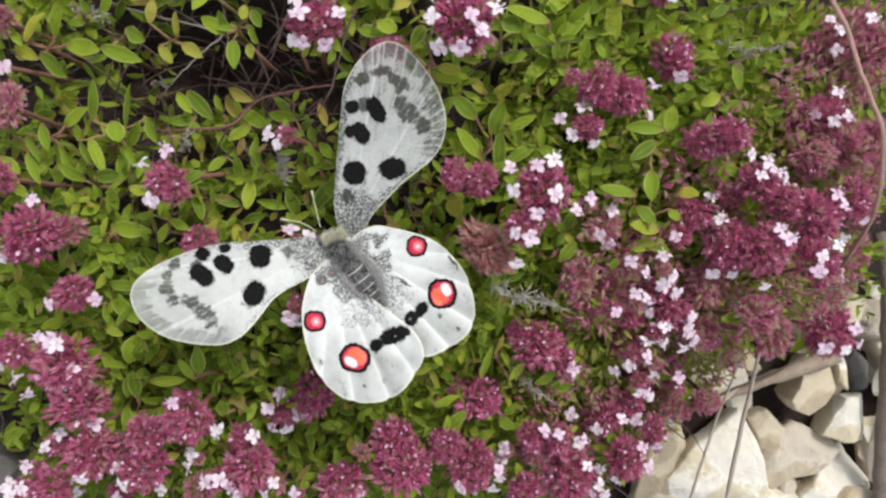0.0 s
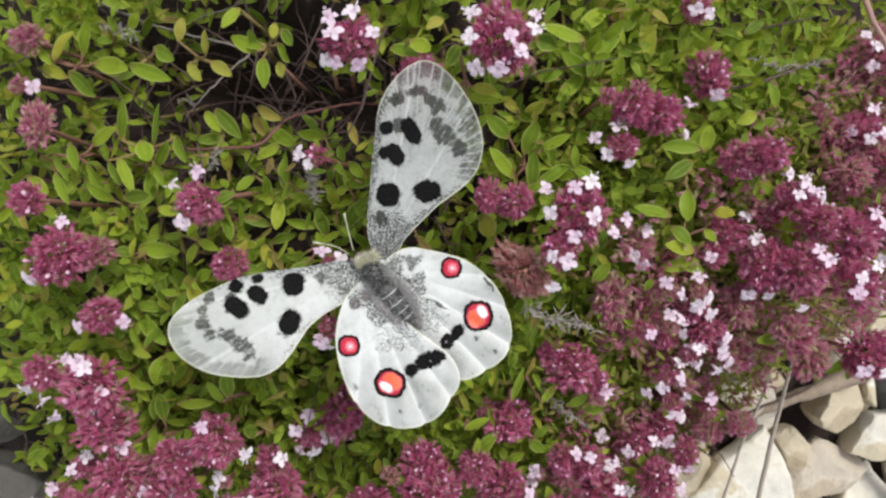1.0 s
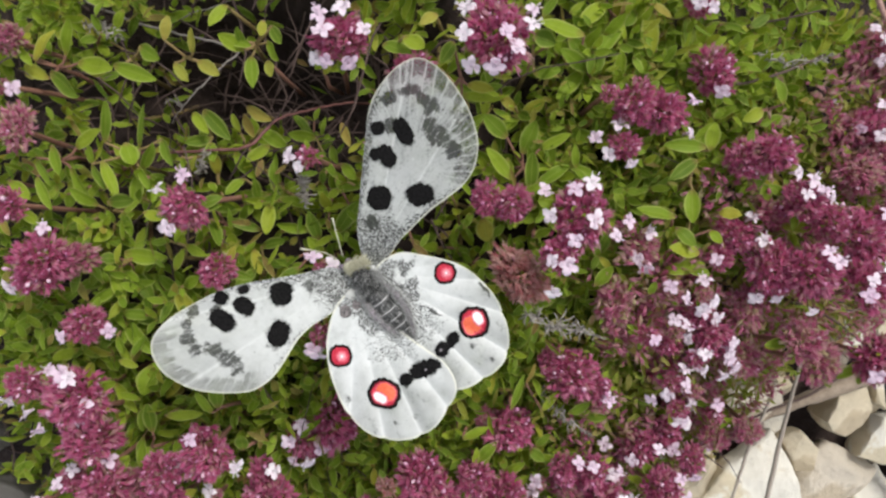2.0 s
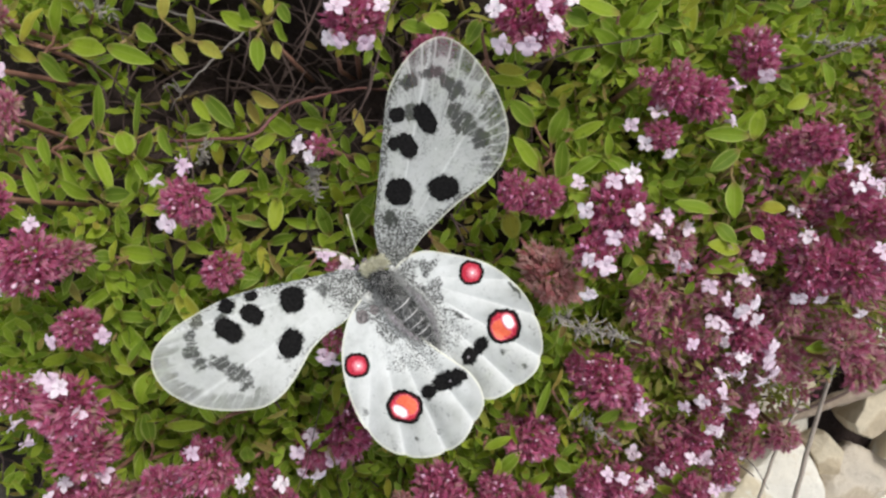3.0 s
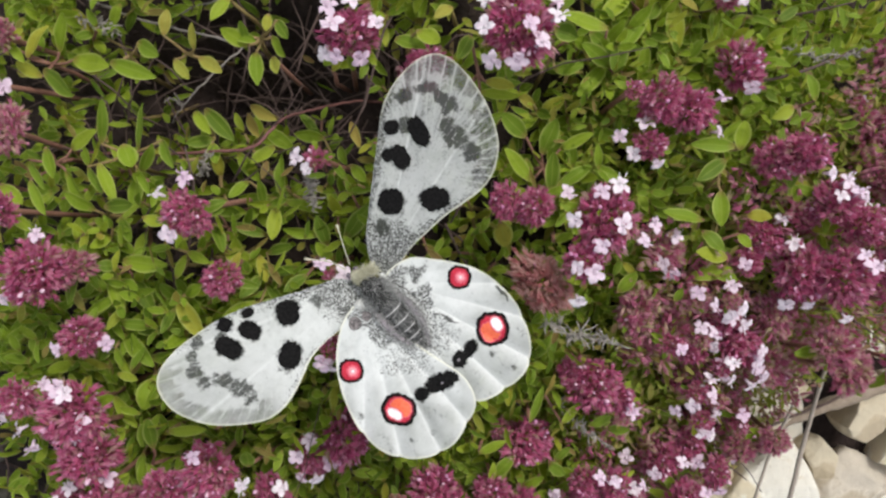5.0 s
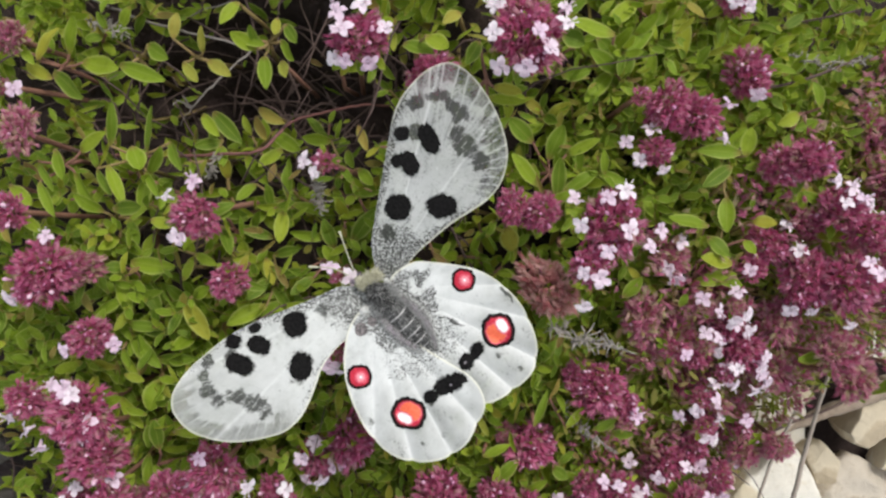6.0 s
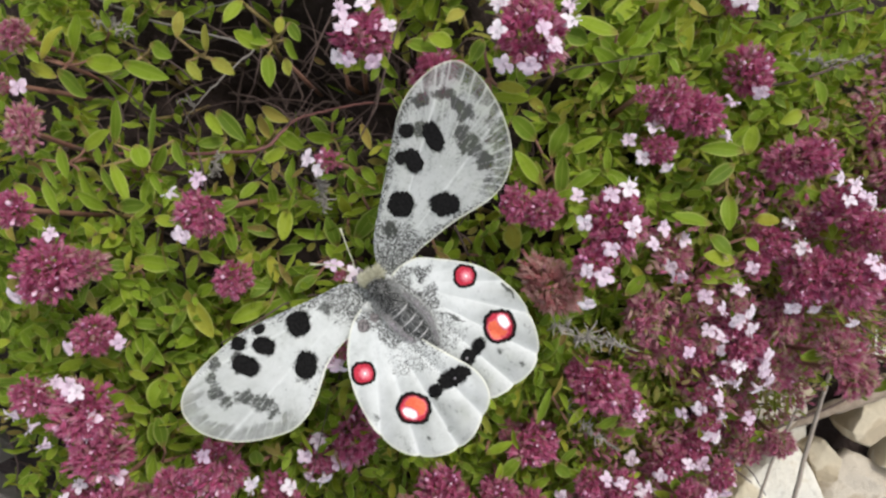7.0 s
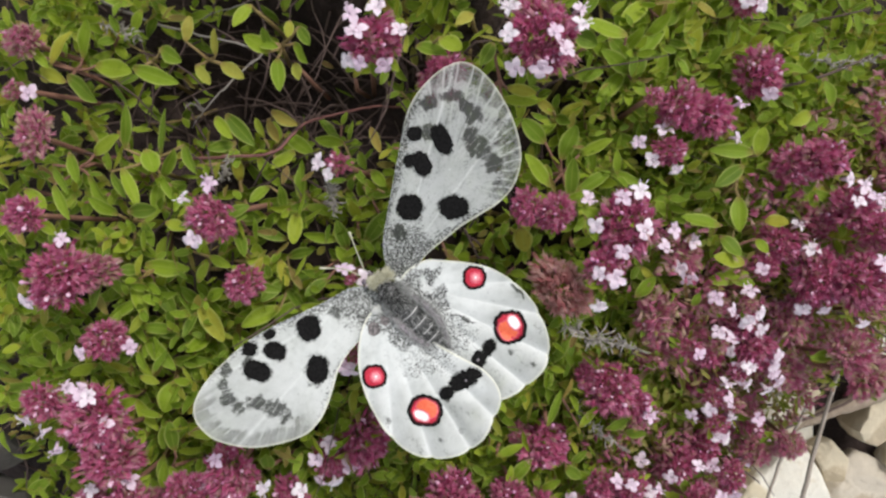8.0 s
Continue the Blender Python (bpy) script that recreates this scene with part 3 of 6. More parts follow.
def corolla_data(seed):
    """A two-lipped thyme flower: a short tube, a notched upper lip, three lower lobes, thin stamens."""
    rng = random.Random(seed)
    pieces = [tube([(0, 0, -2.2 * MM), (0, 0, -0.8 * MM), (0, 0, 0)], [0.35 * MM, 0.5 * MM, 0.8 * MM], 7)]
    lobes = [(90, 1.6, 2.1, 0.55), (-10, 1.8, 1.6, 0.15), (-90, 2.1, 2.0, 0.0), (190, 1.8, 1.6, 0.15)]
    for angle, length, width, lift in lobes:
        a = radians(angle + rng.uniform(-10, 10))
        length *= rng.uniform(0.88, 1.12)
        verts, faces = [], []
        rows, cols = 5, 4
        for j in range(rows + 1):
            t = j / rows
            w = width * (0.45 + 0.55 * math.sin(math.pi * min(1, t * 0.72 + 0.12))) * (1.0 if j < rows else 0.55)
            for i in range(cols + 1):
                u = i / cols * 2 - 1
                notch = 0.28 * length * (1 - abs(u)) if (j == rows and angle == 90) else 0
                r = 0.5 + length * t - notch - 0.12 * length * u * u * t
                q = Vector((u * w / 2, r, lift * length * t + 0.25 * math.sin(t * 3) - 0.45 * t * t + 0.18 * u * u))
                q = Matrix.Rotation(a - math.pi / 2, 3, "Z") @ q
                verts.append(q * MM)
        for j in range(rows):
            for i in range(cols):
                k = j * (cols + 1) + i
                faces.append((k, k + 1, k + cols + 2, k + cols + 1))
        pieces.append((verts, faces))
    for k in range(3):
        a = rng.uniform(0.2, 2.9)
        end = Vector((math.cos(a) * 1.3, math.sin(a) * 1.3 + 0.4, 2.0))
        pieces.append(tube([(0, 0, 0), end * 0.55 * MM, end * MM], [0.07 * MM, 0.06 * MM, 0.13 * MM], 4))
    return joined(pieces)


corolla_meshes = []
for n_shape in range(4):
    v, f = corolla_data(n_shape + 30)
    corolla_meshes.append(mesh_from("flower", v, f, petal_pink))


def bud_mesh(length, width):
    """A closed corolla: a small pale egg on a narrow neck."""
    rings = ((0.0, 0.3), (0.3, 0.45), (0.55, 0.9), (0.75, 1.0), (0.9, 0.72), (1.0, 0.2))
    v, f = tube([(0, 0, h * length * MM) for h, _ in rings], [q * width / 2 * MM for _, q in rings], 7)
    return mesh_from("bud", v, f, bud_pink)


bud_meshes = [bud_mesh(2.1, 0.95), bud_mesh(1.7, 0.75), bud_mesh(2.4, 1.15)]
bud_rng = random.Random(71)


def cluster_mesh(material, seed, buds, count=290):
    """The crowd of calyces of a head of radius 5 mm, as one piece: uneven, splayed at the rim."""
    rng = random.Random(seed)
    verts, faces, mats, rises = [], [], [], []
    for i in range(count):
        h = 1 - (i + 0.5) / count * 1.55
        a = i * 2.39996
        s = math.sqrt(max(0, 1 - h * h))
        d = Vector((math.cos(a) * s, math.sin(a) * s, h))
        lean = (d * 0.5 + Vector((0, 0, 0.5 if h > 0.2 else 0.2)) + Vector((rng.gauss(0, 0.5), rng.gauss(0, 0.5), rng.gauss(0, 0.4)))).normalized()
        size = rng.uniform(0.7, 1.1)
        uneven = 1 + 0.30 * noise.noise(d * 1.7 + Vector((seed * 2.3, seed, 0)))
        at = d * rng.uniform(2.2, 3.5) * uneven * MM
        m = Matrix.Translation(at) @ facing(lean, rng.uniform(0, 6)) @ Matrix.Scale(size, 4)
        v, f, q, rise = calyx_data(rng.uniform(1.5, 2.1), rng.uniform(0.5, 0.82), rng.random() < buds, rng.randrange(999))
        n = len(verts)
        verts += [tuple(m @ Vector(p)) for p in v]
        faces += [tuple(k + n for k in face) for face in f]
        mats += q
        rises += rise
    me = mesh_from("inflorescence", verts, faces, [material, bud_mass], uvs=rises)
    me.polygons.foreach_set("material_index", mats)
    return me


cluster_meshes = {
    "fresh": [cluster_mesh(mass_fresh, k, 0.07) for k in range(7)],
    "faded": [cluster_mesh(mass_faded, k + 10, 0.02) for k in range(5)],
    "dry": [cluster_mesh(mass_dry, k + 20, 0.0) for k in range(2)],
}
small_clusters = {kind: [cluster_mesh(material, k + 40, 0.03, 120) for k in range(3)] for kind, material in (("fresh", mass_fresh), ("faded", mass_faded), ("dry", mass_dry))}


def spent_flowers():
    """Withered calyces crowded between the flower heads on the cushion's sunny side."""
    rng = random.Random(43)
    vs, fs, us, n = [], [], [], 0
    for _ in range(17000):
        x, y = rng.uniform(8, 135), rng.uniform(-80, 70)
        if rng.random() > smooth_step(14, 52, x - y * 1.3) * smooth_step(16, 38, x) * (1 - stony(x, y)):
            continue
        if stony(x, y) > 0.3 or noise.noise(Vector((x, y, 4)) * 0.07) < -0.12:
            continue
        z = mat_top(x, y) - rng.uniform(2, 11)
        v, f, _, rise = calyx_data(rng.uniform(1.8, 3.2), rng.uniform(0.5, 0.9), False, rng.randrange(999))
        m = Matrix.Translation(Vector((x, y, z)) * MM) @ facing((rng.gauss(0, 0.8), rng.gauss(0, 0.8), 1), rng.uniform(0, 6.28))
        vs += [tuple(m @ Vector(q)) for q in v]
        fs += [tuple(q + n for q in face) for face in f]
        us += rise
        n = len(vs)
    tagged(new("spent_flowers", mesh_from("spent_flowers", vs, fs, mass_faded, uvs=us)), "withered mauve and brown calyces between the flower heads", "flowers", kind="stuff")


spent_flowers()
HEAD_LABELS = {
    "fresh": "magenta-purple thyme flower head",
    "faded": "faded brownish-purple thyme flower head",
    "dry": "dry reddish thyme flower head past bloom",
}
bloom_rng = random.Random(5)


def bloom(x, y, z, r, kind, opened):
    """A rounded thyme flower head of radius r (millimetres) on its stalk, with open flowers at the given offsets."""
    rng = bloom_rng
    axis = Vector((rng.gauss(0, 0.42), rng.gauss(0, 0.42), 1)).normalized()
    squash = rng.uniform(0.86, 1.16) if kind == "fresh" else rng.uniform(0.75, 1.3)
    label = HEAD_LABELS[kind] + (" with pale pink open flowers" if opened else " in tight bud")
    ground = max(ground_height(x, y) - 1, z - 40)
    c = Vector((0, 0, 0))
    foot = Vector((-axis.x * 10 + rng.uniform(-3, 3), -axis.y * 10 + rng.uniform(-3, 3), ground - z))
    pts = curve_points([foot, foot * 0.5 - axis * 2, c - axis * r * 0.3], 4)
    v, f = tube([p * MM for p in pts], [0.6 * MM] * len(pts), 5)
    ob = thing("thyme_flower_head", mesh_from("stalk", v, f, stem_red), Matrix.Translation(Vector((x, y, z - r * 0.35)) * MM), label, "flower", "thyme flower heads")
    mass = part("inflorescence", rng.choice((small_clusters if r < 3.3 else cluster_meshes)[kind]), ob, facing(axis, rng.uniform(0, 6)) @ Matrix.Diagonal((r / 5 * squash, r / 5 / squash, r / 5 * 0.95, 1)))
    tagged(mass, kind="stuff")
    count = int(8 + 0.42 * r * r)
    turn = facing(axis)
    for i in range(count):
        h = 1 - (i + 0.5) / count * 1.05
        a = i * 2.39996 + rng.uniform(-0.25, 0.25)
        d = turn.to_3x3() @ Vector((math.cos(a) * math.sqrt(max(0, 1 - h * h)), math.sin(a) * math.sqrt(max(0, 1 - h * h)), h))
        grow = (r / 5.2) ** 0.4 * rng.uniform(0.5, 0.82)
        at = d * max(0.4, r * rng.uniform(0.88, 1.1) - 2.6 * grow) * MM
        at.z *= 0.85
        lean = (d * 0.5 + axis * (0.5 if h > 0.2 else 0.2) + Vector((rng.gauss(0, 0.5), rng.gauss(0, 0.5), rng.gauss(0, 0.4)))).normalized()
        pick = rng.randrange(5)
        if pick == 3 and (kind != "fresh" or rng.random() < 0.15):
            pick = 1
        part("calyx", calyx_meshes[kind][pick], ob, Matrix.Translation(at) @ facing(lean, rng.uniform(0, 6)) @ Matrix.Scale(grow, 4))
    for dx, dy in opened:
        far = math.hypot(dx, dy)
        up = math.sqrt(max(0.0, (r * 1.02) ** 2 - far * far)) * 0.85 + 0.8
        out = Vector((dx, dy, 0)) / max(far, 0.1)
        way = (out * min(0.75, far / r * 0.6) + Vector((rng.gauss(0, 0.2), rng.gauss(0, 0.2), 0.75))).normalized()
        m = Matrix.Translation(Vector((dx, dy, up)) * MM) @ facing(way, rng.uniform(-0.9, 0.9) + math.atan2(dx, -dy)) @ Matrix.Scale(rng.uniform(0.68, 0.94), 4)
        part("flower", corolla_meshes[rng.randrange(4)], ob, m, "pale pink two-lipped open flower")
    # closed pale buds stand out between the calyces
    for i in range(int(r * {"fresh": 1.1, "faded": 0.3, "dry": 0.2}[kind] * bud_rng.uniform(0.6, 1.2))):
        d = (axis * 0.7 + Vector((bud_rng.gauss(0, 0.55), bud_rng.gauss(0, 0.55), bud_rng.uniform(0, 0.4)))).normalized()
        at = d * (r - bud_rng.uniform(1.0, 1.7)) * MM
        at.z *= 0.9
        lean = d + Vector((bud_rng.gauss(0, 0.25), bud_rng.gauss(0, 0.25), 0.3))
        part("bud", bud_rng.choice(bud_meshes), ob, Matrix.Translation(at) @ facing(lean.normalized(), bud_rng.uniform(0, 6)) @ Matrix.Scale(bud_rng.uniform(0.5, 0.85), 4), "pale pink closed bud")
    for i in range(rng.choice((2, 3, 4))):
        a = rng.uniform(0, 6.28)
        m = Matrix.Translation((0, 0, -r * 0.55 * MM)) @ Matrix.Rotation(a, 4, "Z") @ Matrix.Rotation(rng.uniform(-0.3, 0.2), 4, "X") @ Matrix.Translation((0, r * 0.2 * MM, -0.5 * MM)) @ Matrix.Scale(rng.uniform(0.7, 1.0) * min(1.0, r / 5.0), 4)
        part("leaf", leaf_meshes[rng.randrange(6)], ob, m, "small green bract leaf")


bloom(-55.2, 13.6, 148.5, 4.8, "fresh", [(-5.3, 3.6), (-0.4, 6.2), (-2.6, -3.8)])
bloom(-51.5, 1.4, 141.5, 4.2, "fresh", [])
bloom(-33.8, 24.6, 137.1, 3.0, "fresh", [(-1.6, -2.2), (-3.9, 0.1)])
bloom(-25.8, 46.2, 147.7, 5.6, "fresh", [(-2.6, 0.0), (-4.4, -3.8), (-2.1, -4.8), (-3.6, 3.9), (1.0, 4.9), (5.1, 0.8), (2.0, -5.1)])
bloom(-13.1, 42.8, 132.4, 5.7, "fresh", [])
bloom(4.1, 43.5, 158.3, 7.0, "fresh", [(-6.1, -0.9), (-4.7, -5.6), (-0.9, -6.3), (2.8, -3.8), (5.6, 0.4), (6.1, 4.2), (-5.6, 4.7), (0.9, -1.4)])
bloom(34.0, 36.1, 135.2, 5.3, "fresh", [])
bloom(41.0, 34.5, 132.7, 5.4, "fresh", [(5.1, -4.8), (5.9, 2.2)])
bloom(27.7, 37.2, 137.9, 2.3, "fresh", [])
bloom(32.1, 27.1, 134.0, 3.6, "fresh", [(-6.2, 1.6), (-3.4, -2.0), (1.1, -3.7), (-1.1, 4.2)])
bloom(53.3, 44.0, 127.8, 5.8, "fresh", [(0.6, -4.7)])
bloom(60.7, 25.2, 127.9, 5.5, "fresh", [])
bloom(64.5, 25.6, 131.2, 5.4, "fresh", [(4.9, -4.3)])
bloom(2.6, 15.6, 143.4, 3.7, "fresh", [])
bloom(7.9, 14.5, 143.3, 4.2, "fresh", [(6.0, 2.4)])
bloom(20.4, 11.6, 147.8, 6.8, "fresh", [(-1.8, 4.9), (1.8, 6.1), (-6.1, 0.0), (-1.7, -4.6), (6.6, -3.8), (1.5, -1.0)])
bloom(15.9, 4.0, 147.7, 4.1, "fresh", [(1.5, -1.7), (-1.0, -6.8), (-1.5, -1.0)])
bloom(9.2, 0.2, 140.6, 6.4, "dry", [])
bloom(37.9, 5.3, 124.2, 4.8, "faded", [(1.2, 3.6), (-1.8, -1.8), (0.6, -4.2)])
bloom(31.7, 9.4, 133.3, 2.8, "faded", [(0.6, 1.7)])
bloom(60.5, 8.3, 119.2, 5.2, "fresh", [(4.3, 4.3), (4.9, -1.9)])
bloom(56.9, 3.7, 120.3, 3.7, "fresh", [(-1.8, -0.9)])
bloom(70.5, 13.1, 117.6, 3.7, "fresh", [])
bloom(75.1, 16.1, 122.8, 5.4, "fresh", [(-1.6, 1.0), (2.4, 1.8), (0.6, 4.2), (6.0, 0.6)])
bloom(81.4, 11.3, 121.3, 5.1, "fresh", [])
bloom(68.2, 1.0, 122.1, 6.9, "fresh", [(-3.6, -6.7), (0.6, -7.0)])
bloom(75.3, -0.0, 126.6, 6.7, "fresh", [(-0.5, -8.6), (1.2, 4.7), (2.9, 2.3)])
bloom(49.7, -3.4, 109.5, 5.2, "faded", [(-1.3, -0.7), (7.2, 1.0)])
bloom(53.4, -9.4, 115.2, 5.1, "fresh", [(0.0, 0.6), (3.2, -1.3)])
bloom(56.9, -15.2, 114.2, 6.0, "fresh", [(-6.4, 1.9), (-5.7, -0.6), (3.2, -3.8), (3.8, -1.3), (-3.8, -3.8), (5.7, -7.7), (3.1, -9.6), (-2.6, -7.7)])
bloom(42.1, -12.8, 112.8, 6.4, "faded", [])
bloom(46.8, -16.8, 112.2, 4.5, "fresh", [])
bloom(32.0, -7.3, 123.8, 5.4, "faded", [])
bloom(33.2, -16.7, 117.0, 4.1, "faded", [])
bloom(64.5, -8.7, 115.7, 5.3, "faded", [])
bloom(66.3, -21.7, 110.3, 5.2, "faded", [])
bloom(47.4, -23.4, 104.4, 5.7, "fresh", [(5.7, -3.4), (6.1, -6.1), (2.0, -6.8), (-2.1, -8.8)])
bloom(53.6, -36.6, 96.3, 5.7, "fresh", [(3.5, 1.8), (-0.7, -1.7), (2.1, -3.4)])
bloom(49.6, -42.2, 99.8, 5.5, "fresh", [])
bloom(62.4, -34.2, 96.7, 4.4, "faded", [])
bloom(64.6, -42.6, 98.7, 4.9, "faded", [])
bloom(70.1, -40.3, 103.4, 4.1, "faded", [])
bloom(55.9, -47.7, 103.3, 4.2, "fresh", [(-0.0, -3.8), (-4.7, 2.3)])
bloom(42.5, -44.5, 104.9, 5.1, "fresh", [(-8.8, 0.9), (4.0, 0.5), (-2.7, -1.8)])
bloom(29.1, -48.1, 112.7, 4.5, "fresh", [(-0.6, 2.6), (6.4, 0.4)])
bloom(21.7, -46.6, 114.3, 4.5, "fresh", [(3.2, 1.9)])
bloom(22.5, -23.1, 123.0, 6.6, "fresh", [(7.8, -4.8)])
bloom(18.0, -20.2, 121.5, 3.9, "fresh", [])
bloom(28.5, -26.6, 120.5, 4.0, "fresh", [])
bloom(8.6, -36.9, 115.0, 6.7, "fresh", [])
bloom(3.8, -34.9, 112.4, 3.6, "faded", [])
bloom(-12.1, -46.7, 120.6, 6.5, "fresh", [])
bloom(0.7, -48.4, 116.5, 5.1, "fresh", [])
bloom(-31.1, -33.8, 121.8, 6.7, "fresh", [])
bloom(-38.8, -38.5, 118.0, 5.4, "fresh", [(-2.9, 0.6), (-0.1, 3.8), (4.0, -1.3), (0.9, -5.0), (-2.3, -4.4)])
bloom(-56.1, -36.9, 135.5, 6.5, "fresh", [(-1.7, 3.9), (-6.2, -3.0), (6.2, -3.0)])
bloom(-65.3, -40.8, 136.3, 5.0, "fresh", [])
bloom(-82.7, -25.3, 137.2, 7.5, "fresh", [(-8.9, 3.9), (-5.6, 6.1), (-10.6, -2.8), (-1.1, 6.1), (1.1, 5.0)])
bloom(-80.7, -34.6, 135.6, 6.2, "fresh", [])
bloom(-93.2, -22.0, 137.3, 4.2, "fresh", [(-2.8, -3.3), (3.3, -9.4)])
bloom(-85.2, 3.2, 145.5, 6.8, "fresh", [(-5.8, -4.7), (1.1, 6.8)])
bloom(-81.0, 3.9, 140.5, 4.4, "faded", [])
bloom(-78.9, -9.4, 140.4, 4.6, "fresh", [(-3.3, -2.2), (4.9, -1.4)])
bloom(-91.0, 14.6, 146.2, 4.2, "fresh", [])
bloom(-92.4, 30.7, 140.5, 4.6, "faded", [])
bloom(-96.2, 39.1, 139.6, 2.7, "faded", [(2.7, -0.6)])
bloom(-95.5, 49.1, 139.0, 3.9, "faded", [])
bloom(-30.6, -11.8, 141.5, 2.9, "fresh", [(-0.3, -3.2), (-1.6, -2.4)])
bloom(-30.9, 2.1, 141.5, 1.4, "fresh", [(-1.1, 1.9), (2.8, -0.0)])
bloom(49.3, 58.9, 130.5, 4.0, "fresh", [(1.7, -2.5), (-1.2, -1.7)])
bloom(-48.0, -45.9, 120.3, 4.3, "fresh", [(3.1, 1.5)])
bloom(-10.1, -52.9, 119.3, 8.2, "fresh", [])
bloom(7.1, -54.2, 115.1, 7.0, "fresh", [(-2.8, -3.5), (6.3, 0.0)])
bloom(-25.2, -57.7, 118.1, 6.2, "fresh", [])
bloom(-46.8, -52.9, 119.3, 7.5, "fresh", [(-3.8, -3.0)])
bloom(-66.4, -49.0, 133.9, 5.9, "fresh", [(-2.5, -1.9)])
bloom(-78.9, -45.9, 133.9, 6.2, "fresh", [(0.6, -3.7), (6.2, -2.5)])
bloom(-88.7, -54.0, 131.9, 5.7, "fresh", [(-4.4, 1.3)])
bloom(32.2, -57.5, 111.3, 7.5, "fresh", [(3.6, 3.6), (7.1, -2.1)])
bloom(24.0, -51.9, 108.6, 5.4, "faded", [(5.1, -4.3)])
bloom(47.8, -54.8, 106.1, 5.9, "fresh", [(3.7, 3.7), (5.9, -2.2), (-2.9, -5.1)])
bloom(20.6, -60.7, 113.4, 4.9, "fresh", [])
bloom(90.3, 7.6, 119.9, 7.1, "fresh", [(3.8, 5.4), (4.7, 2.7)])
bloom(100.4, 12.6, 116.5, 5.9, "fresh", [(3.5, -5.5), (-1.4, -9.7)])
bloom(88.8, -3.2, 122.7, 6.3, "fresh", [(-1.3, 1.3), (-2.0, -2.0), (4.0, 4.0), (6.0, -3.3)])
bloom(96.9, 33.9, 101.9, 6.7, "faded", [(-3.0, 8.2)])
bloom(100.0, 35.4, 105.8, 5.9, "fresh", [(-4.4, -0.7), (2.2, 5.1), (3.7, -1.5), (0.0, -2.6)])
bloom(105.4, 27.2, 106.6, 7.7, "faded", [])
bloom(94.8, 23.1, 110.1, 6.1, "faded", [])
bloom(105.9, 55.6, 104.5, 8.5, "faded", [(-5.9, 3.7), (-4.4, 0.4), (-4.4, -4.4), (4.4, 3.7)])
bloom(114.2, 53.1, 105.4, 7.4, "faded", [])
bloom(94.5, -20.4, 118.5, 6.8, "fresh", [(3.4, 1.4), (6.8, 1.4), (0.7, -3.4), (-3.4, -3.0), (6.2, -2.7)])
bloom(82.3, -21.8, 114.9, 5.6, "faded", [])
bloom(75.6, -16.0, 121.0, 5.7, "faded", [])
bloom(113.3, 27.9, 106.7, 6.6, "faded", [])
bloom(66.5, 5.1, 120.4, 2.4, "faded", [(-0.4, 2.0)])
bloom(44.3, -4.8, 126.8, 2.4, "faded", [(-1.2, 2.0), (2.1, -0.7)])
bloom(51.8, -4.7, 123.6, 2.4, "faded", [(0.0, 3.0), (-0.4, -2.9), (2.0, -1.8)])
bloom(46.2, -13.3, 122.1, 2.4, "faded", [(-0.6, 2.8), (2.1, 1.3)])
bloom(52.9, -20.2, 115.6, 2.8, "fresh", [(1.3, 1.1), (1.5, -2.9)])
bloom(60.2, -19.1, 112.6, 2.8, "fresh", [(0.5, -1.7), (0.0, 1.8)])
bloom(47.5, -26.4, 114.6, 3.0, "fresh", [(2.8, 3.4), (2.7, -0.3), (-1.4, -2.4), (-5.0, -3.8)])
bloom(53.8, -28.9, 110.2, 2.4, "faded", [(-0.7, -2.9)])
bloom(88.7, -20.7, 95.7, 2.4, "faded", [(-0.1, 2.3)])
bloom(29.4, -30.5, 119.8, 2.4, "faded", [(1.7, 1.6)])
bloom(62.3, -36.3, 101.3, 3.0, "fresh", [(0.0, 2.5)])
bloom(50.8, -33.8, 108.6, 3.0, "fresh", [(-0.8, -2.8), (1.2, -2.9)])
bloom(38.7, -13.9, 125.0, 3.0, "fresh", [(0.9, -0.7)])
bloom(95.0, -24.5, 89.4, 2.4, "faded", [(1.5, -2.1)])
bloom(-79.0, -26.9, 137.2, 2.0, "faded", [(-0.5, 1.2), (-1.5, -1.5)])
bloom(-77.6, -40.2, 130.4, 1.8, "faded", [(-0.3, 1.3)])
bloom(-89.2, -45.2, 126.2, 3.4, "fresh", [(1.3, 2.8), (-1.4, -0.1)])
bloom(-98.2, -52.6, 120.3, 2.2, "fresh", [(-0.5, 1.1)])
bloom(-106.4, -60.7, 113.6, 3.7, "fresh", [(0.4, 0.3), (-2.5, 1.4), (3.7, -0.8), (-0.6, 2.8)])
bloom(-76.6, -47.1, 126.3, 5.0, "faded", [(-3.7, -5.0), (7.2, -4.3)])
bloom(-78.4, -59.4, 118.2, 3.3, "fresh", [(0.7, -0.1), (9.8, 0.6), (-10.3, 0.3)])
bloom(-57.4, -48.8, 125.9, 2.1, "faded", [(-0.4, 1.7), (-1.3, -1.1)])
bloom(-53.9, -55.2, 121.5, 3.5, "fresh", [(-1.8, 0.5), (1.5, 0.9), (3.1, -1.9), (4.7, -3.5)])
bloom(-59.5, -59.1, 118.9, 4.7, "faded", [])
bloom(-39.9, -57.0, 119.4, 2.5, "faded", [(-0.5, 1.4), (-3.0, -1.9)])
bloom(-35.3, -59.8, 116.9, 1.9, "fresh", [(-0.6, 0.6)])
bloom(-20.3, -60.1, 114.4, 2.0, "faded", [(0.0, 0.6)])
bloom(-19.3, -48.2, 122.7, 2.7, "dry", [])
bloom(6.7, -58.6, 109.0, 2.9, "fresh", [(-1.5, 1.3), (1.2, -3.3)])
